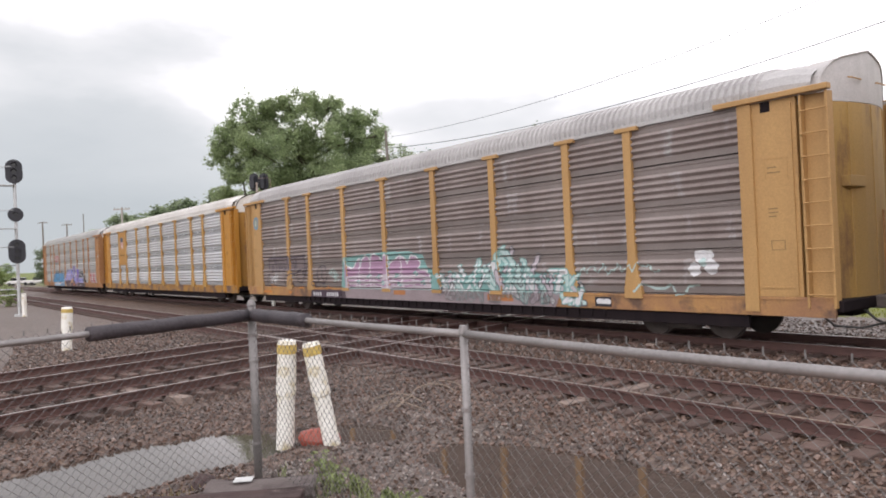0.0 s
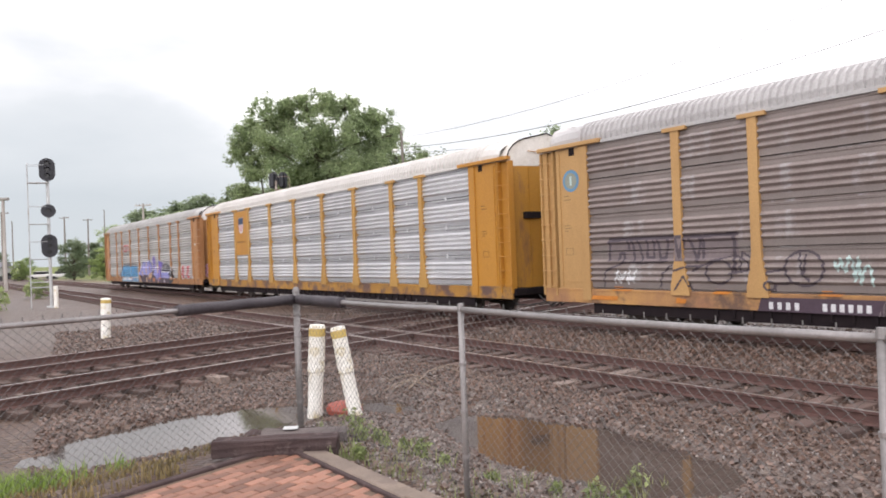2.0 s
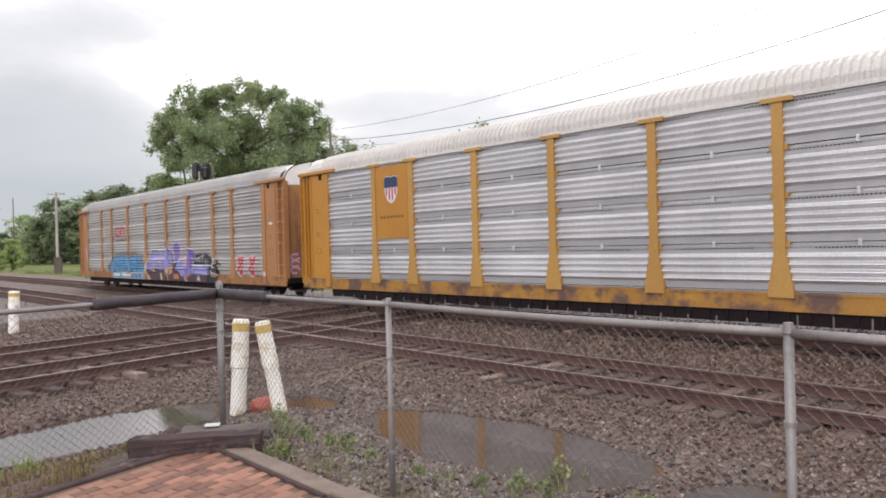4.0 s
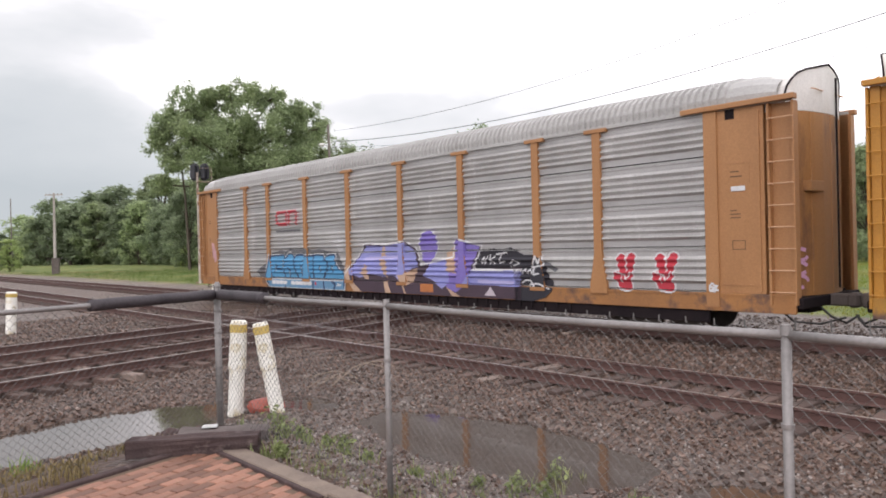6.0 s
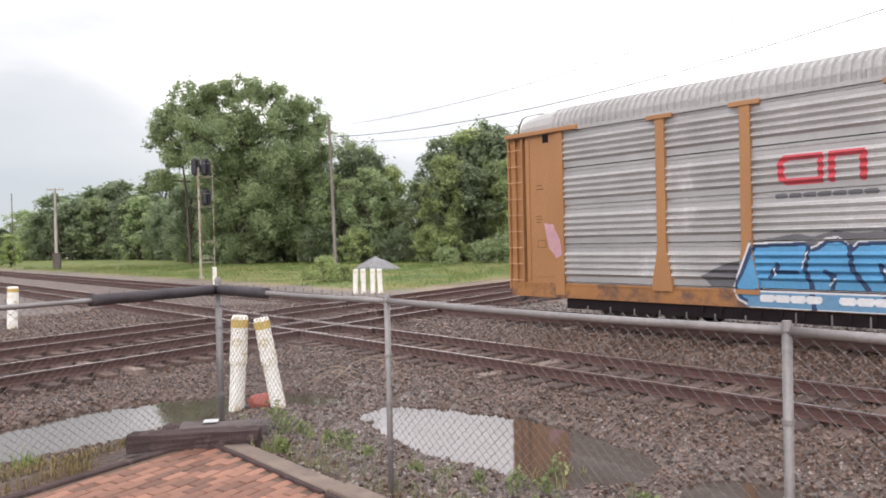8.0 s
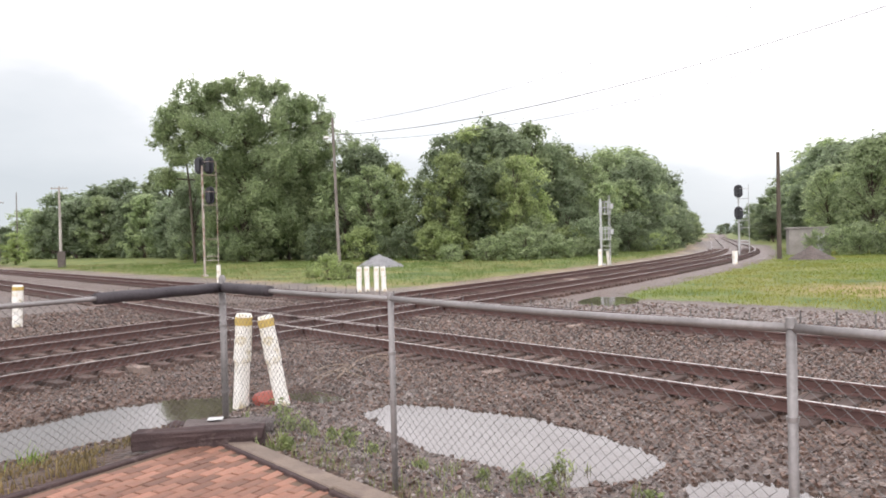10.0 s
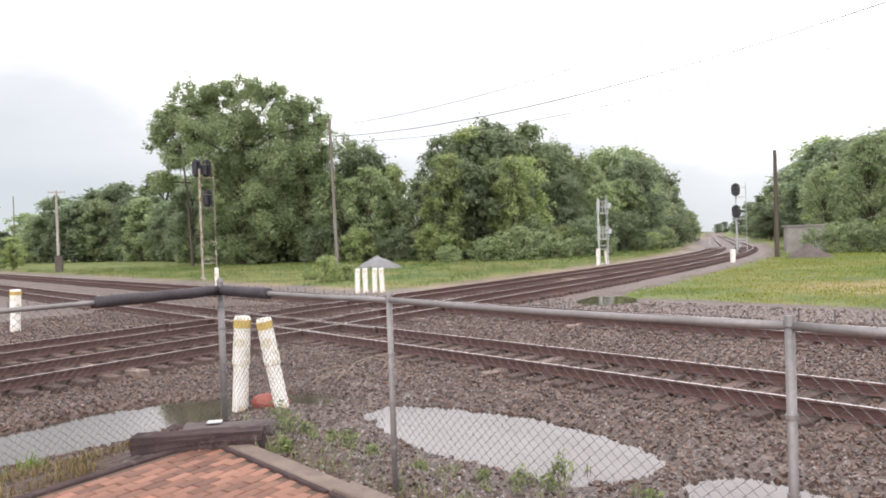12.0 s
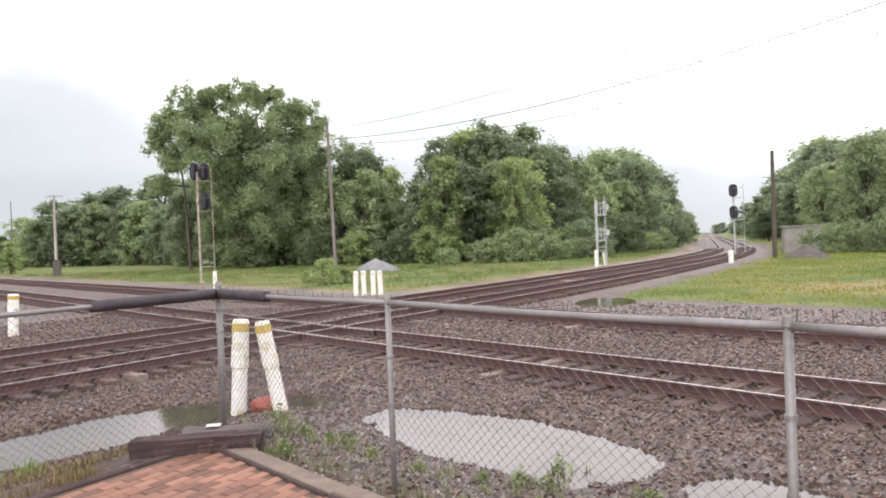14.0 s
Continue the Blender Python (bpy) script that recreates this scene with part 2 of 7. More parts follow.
def ground_material():
    """Three kinds of ground in one sheet: grass, brown ballast and pale gravel, mixed by the zone attribute."""
    m = bpy.data.materials.new("ground_surface")
    m.use_nodes = True
    nt = m.node_tree
    N, L = nt.nodes, nt.links
    bs = N["Principled BSDF"]
    zone = N.new("ShaderNodeAttribute")
    zone.attribute_name = "zone"
    sep = N.new("ShaderNodeSeparateColor")
    L.new(zone.outputs["Color"], sep.inputs[0])
    co = N.new("ShaderNodeTexCoord").outputs["Object"]

    def noise_(scale, detail=5, rough=0.6):
        n = N.new("ShaderNodeTexNoise")
        n.inputs["Scale"].default_value, n.inputs["Detail"].default_value, n.inputs["Roughness"].default_value = scale, detail, rough
        L.new(co, n.inputs["Vector"])
        return n.outputs["Fac"]

    def ramp_(src, stops):
        r = N.new("ShaderNodeValToRGB")
        while len(r.color_ramp.elements) < len(stops):
            r.color_ramp.elements.new(0.5)
        for e, (p, c) in zip(r.color_ramp.elements, stops):
            e.position, e.color = p, (*c, 1)
        L.new(src, r.inputs[0])
        return r.outputs[0]

    def mix_(f, a, b, kind="MIX"):
        x = N.new("ShaderNodeMix")
        x.data_type, x.blend_type = "RGBA", kind
        if isinstance(f, float):
            x.inputs[0].default_value = f
        else:
            L.new(f, x.inputs[0])
        L.new(a, x.inputs[6])
        L.new(b, x.inputs[7])
        return x.outputs[2]

    vor = N.new("ShaderNodeTexVoronoi")
    vor.inputs["Scale"].default_value = 17
    L.new(co, vor.inputs["Vector"])
    stones = ramp_(vor.outputs["Color"], [(0.1, (0.041, 0.022, 0.016)), (0.5, (0.083, 0.052, 0.039)), (0.9, (0.168, 0.125, 0.101))])
    patches = ramp_(noise_(0.5), [(0.33, (0.66, 0.56, 0.41)), (0.5, (0.88, 0.78, 0.70)), (0.67, (1.05, 1.0, 0.97))])
    ballast = mix_(1.0, stones, patches, "MULTIPLY")
    pale = ramp_(vor.outputs["Color"], [(0.1, (0.085, 0.073, 0.066)), (0.5, (0.135, 0.119, 0.109)), (0.9, (0.22, 0.20, 0.187))])
    green = ramp_(noise_(0.17, 9, 0.72), [(0.32, (0.055, 0.094, 0.020)), (0.46, (0.105, 0.150, 0.034)), (0.58, (0.185, 0.19, 0.052)), (0.69, (0.25, 0.19, 0.085))])
    gfine = ramp_(noise_(6, 4), [(0.3, (0.6, 0.6, 0.6)), (0.7, (1.2, 1.2, 1.2))])
    green = mix_(1.0, green, gfine, "MULTIPLY")
    edge = N.new("ShaderNodeMapRange")
    edge.inputs["From Min"].default_value, edge.inputs["From Max"].default_value = 0.40, 0.60
    sm = N.new("ShaderNodeMath")
    sm.operation = "ADD"
    hf = N.new("ShaderNodeMath")
    hf.operation = "MULTIPLY_ADD"
    hf.inputs[1].default_value, hf.inputs[2].default_value = 0.5, -0.25
    L.new(noise_(0.9, 6), hf.inputs[0])
    L.new(sep.outputs[0], sm.inputs[0])
    L.new(hf.outputs[0], sm.inputs[1])
    L.new(sm.outputs[0], edge.inputs["Value"])
    c = mix_(sep.outputs[2], ballast, pale)
    c = mix_(edge.outputs[0], c, green)
    straw = ramp_(noise_(1.6, 6), [(0.35, (0.21, 0.15, 0.075)), (0.52, (0.33, 0.235, 0.12)), (0.66, (0.14, 0.165, 0.05))])
    c = mix_(sep.outputs[1], c, straw)
    L.new(c, bs.inputs["Base Color"])
    rr = N.new("ShaderNodeMapRange")
    rr.inputs["To Min"].default_value, rr.inputs["To Max"].default_value = 0.5, 0.9
    bs.inputs["Specular IOR Level"].default_value = 0.4
    L.new(sep.outputs[0], rr.inputs["Value"])
    L.new(rr.outputs[0], bs.inputs["Roughness"])
    bp = N.new("ShaderNodeBump")
    bp.inputs["Strength"].default_value, bp.inputs["Distance"].default_value = 0.8, 0.03
    L.new(vor.outputs["Distance"], bp.inputs["Height"])
    bp.invert = True
    L.new(bp.outputs[0], bs.inputs["Normal"])
    return m


M["ground"] = ground_material()

# ---------------------------------------------------------------- building helpers


def part(name, bm, material, parent=None, label="", smooth=False):
    me = bpy.data.meshes.new(name)
    bm.normal_update()
    bm.to_mesh(me)
    bm.free()
    me.materials.append(material)
    if smooth:
        me.shade_smooth()
    ob = new(name, me)
    if parent:
        ob.parent = parent
    return tagged(ob, label)


def raw(name, verts, faces, materials, parent=None, label="", index=None, smooth=False):
    """A mesh from arrays."""
    me = bpy.data.meshes.new(name)
    me.from_pydata(np.asarray(verts).tolist() if isinstance(verts, np.ndarray) else verts, [], np.asarray(faces).tolist() if isinstance(faces, np.ndarray) else faces)
    for m in materials if isinstance(materials, (list, tuple)) else [materials]:
        me.materials.append(m)
    if index is not None:
        me.polygons.foreach_set("material_index", np.asarray(index, dtype=np.int32))
    if smooth:
        me.shade_smooth()
    me.update()
    ob = new(name, me)
    if parent:
        ob.parent = parent
    return tagged(ob, label)


def box(bm, lo, hi, m=None, bevel=0.0):
    vs = [bm.verts.new((x, y, z)) for x in (lo[0], hi[0]) for y in (lo[1], hi[1]) for z in (lo[2], hi[2])]
    fs = [bm.faces.new([vs[i] for i in q]) for q in ((0, 1, 3, 2), (4, 6, 7, 5), (0, 4, 5, 1), (2, 3, 7, 6), (0, 2, 6, 4), (1, 5, 7, 3))]
    if bevel:
        es = list({e for f in fs for e in f.edges})
        r = bmesh.ops.bevel(bm, geom=es, offset=bevel, segments=1, affect="EDGES")
        vs = list({v for f in r["faces"] for v in f.verts} | {v for v in vs if v.is_valid})
    if m is not None:
        bmesh.ops.transform(bm, matrix=m, verts=[v for v in vs if v.is_valid])
    return bm


def tube(bm, pts, r, seg=8, r2=None, cap=True):
    """A round bar through points, tapering from r to r2."""
    pts = [Vector(p) for p in pts]
    rings = []
    up = Vector((0, 0, 1))
    for i, p in enumerate(pts):
        d = (pts[min(i + 1, len(pts) - 1)] - pts[max(i - 1, 0)]).normalized()
        a = d.cross(up if abs(d.dot(up)) < 0.95 else Vector((1, 0, 0))).normalized()
        b = a.cross(d)
        rr = r if r2 is None else r + (r2 - r) * i / max(1, len(pts) - 1)
        rings.append([bm.verts.new(p + a * (rr * math.cos(2 * math.pi * k / seg)) + b * (rr * math.sin(2 * math.pi * k / seg))) for k in range(seg)])
    for A, B in zip(rings, rings[1:]):
        for k in range(seg):
            bm.faces.new((A[k], A[(k + 1) % seg], B[(k + 1) % seg], B[k]))
    if cap:
        bm.faces.new(rings[0][::-1])
        bm.faces.new(rings[-1])
    return bm


def B():
    return bmesh.new()


def sstep(a, b, x):
    t = min(1.0, max(0.0, (x - a) / (b - a)))
    return t * t * (3 - 2 * t)


# ---------------------------------------------------------------- plan
A1, A2, AF = radians(41.667), radians(34.03), radians(31.41)
N1, U1 = Vector((math.cos(A1), math.sin(A1), 0)), Vector((-math.sin(A1), math.cos(A1), 0))     # main line: across it, along it (away)
N2, U2 = Vector((-math.cos(A2), math.sin(A2), 0)), Vector((math.sin(A2), math.cos(A2), 0))     # crossing line
NF, UF = Vector((-math.cos(AF), math.sin(AF), 0)), Vector((math.sin(AF), math.cos(AF), 0))     # the patio's other side, nearly along it
GAUGE = 1.51
D_NEAR, D_TRAIN = 10.142, 16.157       # track centres of the main line
D_X1, D_X2 = 13.908, 17.552            # track centres of the crossing line
FENCE_D1, FENCE_D2 = 3.30, 5.88
PATIO_Z = 0.35
BEND = ((27.3, 36.0, 490.0), (63.3, 48.0, 270.0))    # the crossing line's two curves to the left: start, length, radius


def on1(d, s, z=0.0):
    return N1 * d + U1 * s + Vector((0, 0, z))


def on2(d, s, z=0.0):
    """Along the crossing line, which bends to the left in two curves and then runs straight."""
    p, h = U2 * min(s, BEND[0][0]), 0.0
    for start, length, R in BEND:
        q = max(0.0, min(length, s - start)) / R
        p = p + N2 * (R * (math.cos(h) - math.cos(h + q))) + U2 * (R * (math.sin(h + q) - math.sin(h)))
        h += q
    rest = max(0.0, s - BEND[-1][0] - BEND[-1][1])
    u, n = U2 * math.cos(h) + N2 * math.sin(h), N2 * math.cos(h) - U2 * math.sin(h)
    return p + u * rest + n * d + Vector((0, 0, z))


PUDDLES = [  # centre, long half-axis, short half-axis, long direction
    ((0.50, 9.0), 2.3, 0.97, (0.665, -0.747)),
    ((3.15, 6.15), 1.3, 0.62, (0.665, -0.747)),
    ((-4.95, 9.95), 1.95, 0.98, (0.521, 0.853)),
    ((-3.75, 10.75), 0.95, 0.72, (0.521, 0.853)),
    ((-2.25, 11.55), 0.75, 0.5, (0.7, -0.7)),
    ((5.9, 27.0), 2.3, 1.15, (0.3, 0.95)),
]
WATER_Z = -0.30


def curve2_offset(x, y):
    """Distance across the crossing line, following its bend."""
    s, d = U2.x * x + U2.y * y, N2.x * x + N2.y * y
    s -= BEND[0][0]
    for _, length, R in BEND:
        if s <= 0:
            return d
        q = math.atan2(s, R - d)
        if q < length / R:
            return R - math.hypot(R - d, s)
        q = length / R
        a, b = d - R * (1 - math.cos(q)), s - R * math.sin(q)
        d, s = a * math.cos(q) - b * math.sin(q), a * math.sin(q) + b * math.cos(q)
    return d


def fence_offset(x, y):
    return max(N1.x * x + N1.y * y - FENCE_D1, NF.x * x + NF.y * y - FENCE_D2)


def ground_z(x, y):
    d1, d2 = N1.x * x + N1.y * y, curve2_offset(x, y)
    n = noise.noise((x * 0.9, y * 0.9, 0)) * 0.035 + noise.noise((x * 3.1, y * 3.1, 4)) * 0.018
    z = -0.245 + n
    bed1 = sstep(7.4, 8.5, d1) * (1 - sstep(17.9, 19.2, d1))
    bed2 = sstep(10.8, 11.9, d2) * (1 - sstep(19.6, 20.8, d2))
    bed = max(bed1, bed2)
    z = z * (1 - bed) + (-0.235 - 0.06 * bed2 * (1 - bed1) + n * 0.8) * bed
    out = fence_offset(x, y)
    k = 1 - sstep(0.0, 1.75 + 1.0 * sstep(-3.6, -4.8, x), out)
    z = z * (1 - k) + (PATIO_Z - 0.05 + n * 0.5) * k
    for (cx, cy), a, b, (ux, uy) in PUDDLES:
        p, q = (x - cx) * ux + (y - cy) * uy, -(x - cx) * uy + (y - cy) * ux
        r = math.hypot(p / a, q / b) + noise.noise((x * 1.3, y * 1.3, 9)) * 0.16 + noise.noise((x * 5, y * 5, 2)) * 0.05
        if r < 1.4:
            c = 1 - sstep(0.7, 1.3, r)
            z = z * (1 - c) + (-0.37) * c
    if out < -0.25:
        z = PATIO_Z - 0.06
    return z


def zone_at(x, y):
    d1, d2 = N1.x * x + N1.y * y, curve2_offset(x, y)
    g, pale = 0.0, 0.0
    if d1 > 18:
        if d2 > 19:
            g = sstep(20.5, 23.5, d1) * sstep(21.0, 23.5, d2)
            pale = 0.55 * (1 - sstep(23.5, 26, d1))
        elif d2 < 12:
            g = sstep(21.5, 25, d1) * sstep(11.2, 9.6, d2)
            pale = 0.4
    elif d2 > 19:
        g = 0.9 * sstep(62, 95, d2)
        pale = 0.3 * sstep(20.5, 26, d2)
    else:
        out = fence_offset(x, y)
        pale = 0.35 * sstep(1.0, 2.2, out) * (1 - sstep(3.6, 5, out)) * sstep(-3.0, -1.5, x)
        g = 0.0
        if x < -3.0 and out > -0.3:
            g = (0.5 if x < -4.2 else 0.3) * (1 - sstep(0.6, 2.0, out))
    if bed_(d1, d2):
        g, pale = 0.0, 0.0
    return g, pale


def dry_at(x, y):
    """How bare and straw-coloured the verge is: along the crossing line, and where the soil is worn."""
    d1, d2 = N1.x * x + N1.y * y, curve2_offset(x, y)
    strip = sstep(20.0, 20.9, d2) * (1 - sstep(21.4, 23.6, d2)) * sstep(21, 25, d1) * (0.55 + 0.45 * noise.noise((x * 0.35, y * 0.35, 5)))
    worn = 1 - sstep(2.0, 5.0, math.hypot((x - 17.8) * 0.8, y - 28.2) + 1.4 * noise.noise((x * 0.6, y * 0.6, 7)))
    bare = sstep(20.4, 21.2, d1) * (1 - sstep(21.6, 23.4, d1)) * sstep(20.5, 23.5, d2) * (0.5 + 0.7 * noise.noise((x * 0.3, y * 0.3, 6)))
    return max(0.0, 0.85 * strip, 0.9 * worn, bare)


def bed_(d1, d2):
    return 7.6 < d1 < 18.9 or 11.0 < d2 < 20.4


def make_ground():
    def axis(lo, hi, step, far_lo, far_hi):
        a = list(np.arange(lo, hi + 1e-6, step))
        for sgn, end in ((1, far_hi), (-1, far_lo)):
            v, st = (hi if sgn > 0 else lo), step
            while abs(v) < abs(end) or (sgn < 0 and v > end):
                st *= 1.075
                v += sgn * st
                if (sgn > 0 and v > end) or (sgn < 0 and v < end):
                    v = end
                a.append(v)
                if v == end:
                    break
        return sorted(a)

    xs, ys = axis(-9, 8, 0.10, -2500, 2500), axis(3.5, 15, 0.10, -600, 2500)
    verts, zones = [], []
    for y in ys:
        for x in xs:
            verts.append((x, y, ground_z(x, y) if abs(x) < 400 and -50 < y < 500 else -0.3))
            g, p = zone_at(x, y)
            zones += [g, dry_at(x, y), p, 1.0]
    w = len(xs)
    faces = [(j * w + i, j * w + i + 1, (j + 1) * w + i + 1, (j + 1) * w + i) for j in range(len(ys) - 1) for i in range(w - 1)]
    ob = raw("ground", verts, faces, M["ground"], smooth=True)
    at = ob.data.color_attributes.new("zone", "FLOAT_COLOR", "POINT")
    at.data.foreach_set("color", zones)
    tagged(ob, "wet stony ground with brown ballast, gravel and grass verges", "ground", kind="structure")
    for i, ((cx, cy), a, b, (ux, uy)) in enumerate(PUDDLES):
        bm = B()
        vs = []
        for k in range(40):
            q = 2 * math.pi * k / 40
            wob = (1.25 if i < 5 else 1.05) * (1 + 0.22 * noise.noise((math.cos(q) * 1.7, math.sin(q) * 1.7, i * 3.1)))
            p, r = wob * a * math.cos(q), wob * b * math.sin(q)
            vs.append(bm.verts.new((cx + p * ux - r * uy, cy + p * uy + r * ux, WATER_Z - 0.004 * i)))
        bm.faces.new(vs)
        tagged(part("puddle", bm, M["water"]), "shallow brown rain puddle lying in the stony ground", "puddle", "puddles", "structure")


make_ground()

# ---------------------------------------------------------------- tracks
RAIL_W = [(-0.070, -0.170), (0.070, -0.170), (0.066, -0.158), (0.012, -0.140), (0.012, -0.045), (0.037, -0.034), (0.037, -0.006), (0.030, 0.0), (-0.030, 0.0),
          (-0.037, -0.006), (-0.037, -0.034), (-0.012, -0.045), (-0.012, -0.140), (-0.066, -0.158)]


def rail(path, name, parent, lift=0.0, label=""):
    """One rail swept along points; the worn top of the head is bright."""
    verts, faces, idx = [], [], []
    k = len(RAIL_W)
    for i, p in enumerate(path):
        d = (path[min(i + 1, len(path) - 1)] - path[max(i - 1, 0)]).normalized()
        side = Vector((d.y, -d.x, 0))
        for a, z in RAIL_W:
            verts.append(tuple(p + side * a + Vector((0, 0, z + lift))))
    for i in range(len(path) - 1):
        for j in range(k):
            faces.append((i * k + j, i * k + (j + 1) % k, (i + 1) * k + (j + 1) % k, (i + 1) * k + j))
            idx.append(1 if j == 7 else 0)
    faces.append(tuple(range(k))[::-1])
    faces.append(tuple(range((len(path) - 1) * k, len(path) * k)))
    idx += [0, 0]
    return raw(name, verts, faces, [M["rail"], M["railhead"]], parent, label, idx)


def tie_mesh(light):
    bm = B()
    box(bm, (-1.30, -0.115, -0.36), (1.30, 0.115, -0.178), bevel=0.012)
    for sx in (-1, 1):   # tie plates and spikes
        x = sx * GAUGE / 2
        box(bm, (x - 0.17, -0.09, -0.1785), (x + 0.17, 0.09, -0.166))
        for dx in (-0.1, 0.1):
            box(bm, (x + dx - 0.012, 0.03, -0.168), (x + dx + 0.012, 0.055, -0.135))
    me = bpy.data.meshes.new("tie")
    bm.to_mesh(me)
    bm.free()
    me.materials.append(M["tie_light"] if light else M["tie"])
    return me


TIES = [tie_mesh(False), tie_mesh(True)]


def track(label, fn, centre, s0, s1, near0, near1, lift, seed):
    rng = random.Random(seed)
    e = new("railway_track")
    tagged(e, label, "railway track", "tracks of the crossing", "structure")
    n = int((s1 - s0) / 4)
    ss = [s0 + (s1 - s0) * i / n for i in range(n + 1)]
    for g in (-GAUGE / 2, GAUGE / 2):
        rail([fn(centre + g, s) for s in ss], "rail", e, lift)
    far_v, far_f = [], []
    s = s0
    while s < min(s1, 160):
        p, q = fn(centre, s), fn(centre, s + 0.1)
        ang = math.degrees(math.atan2(q.y - p.y, q.x - p.x)) + 90 + rng.uniform(-2, 2)
        m = pose(p.x, p.y, lift * 0.5 + rng.uniform(-0.006, 0.0), 0, rng.uniform(-.4, .4), ang)
        if near0 < s < near1:
            ob = new("tie", TIES[1 if rng.random() < 0.07 else 0])
            ob.parent = e
            ob.matrix_basis = m
        elif s < 110:
            b0 = len(far_v)
            for x in (-1.3, 1.3):
                for y in (-0.115, 0.115):
                    for z in (-0.3, -0.178):
                        far_v.append(tuple(m @ Vector((x, y, z))))
            far_f += [tuple(b0 + i for i in f) for f in ((0, 1, 3, 2), (4, 6, 7, 5), (0, 4, 5, 1), (2, 3, 7, 6), (1, 5, 7, 3))]
        s += 0.52
    if far_v:
        tagged(raw("far_ties", far_v, far_f, M["tie"], e), kind="stuff")
    return e


track("near main line track with rusty rails on timber ties", on1, D_NEAR, -30, 260, -9, 34, 0.0, 1)
track("far main line track that carries the train, rusty rails on ties", on1, D_TRAIN, -170, 260, -9, 40, 0.0, 2)
track("near crossing track with rusty rails on timber ties", on2, D_X1, -25, 330, -12, 44, 0.004, 3)
track("far crossing track with rusty rails on timber ties", on2, D_X2, -25, 330, -12, 44, 0.004, 4)


def diamond():
    """Guard rails inside each of the four crossings."""
    e = new("crossing_diamond")
    tagged(e, "rail crossing diamonds with worn guard rails and flangeways", "rail crossing", kind="structure")
    den = N1.x * N2.y - N1.y * N2.x
    for da in (D_NEAR, D_TRAIN):
        for db in (D_X1, D_X2):
            c = Vector(((da * N2.y - db * N1.y) / den, (N1.x * db - N2.x * da) / den, 0))
            for u, n in ((U1, N1), (U2, N2)):
                for g in (-1, 1):
                    off = n * (g * (GAUGE / 2 - 0.12))
                    rail([c + off - u * 2.1, c + off + u * 2.1], "guard_rail", e, -0.008 if u is U1 else -0.012)


diamond()

# ---------------------------------------------------------------- the train: enclosed auto carriers
HALF = 13.80
POSTS = [-9.12, -7.17, -4.30, -1.47, 1.47, 4.30, 7.17, 9.12]
PANEL_END = 11.95
SILL0, SILL1, TOP = 0.62, 1.00, 4.82
SIDE = 1.52


def corrugation(z):
    """How far the side sheet stands out at a height: four groups of ridges with flat bands between."""
    h = (z - SILL1) / (TOP - SILL1) * 4
    f = h - math.floor(h)
    if 0.18 < f < 0.82:
        q = (f - 0.18) / 0.64 * 4
        return 0.068 * (0.5 - 0.5 * math.cos(2 * math.pi * q)) ** 1.05
    if f < 0.04:
        return -0.07
    if f > 0.93:
        return 0.016
    return 0.004


LEVELS = [SILL1 + (TOP - SILL1) * i / 200 for i in range(201)]


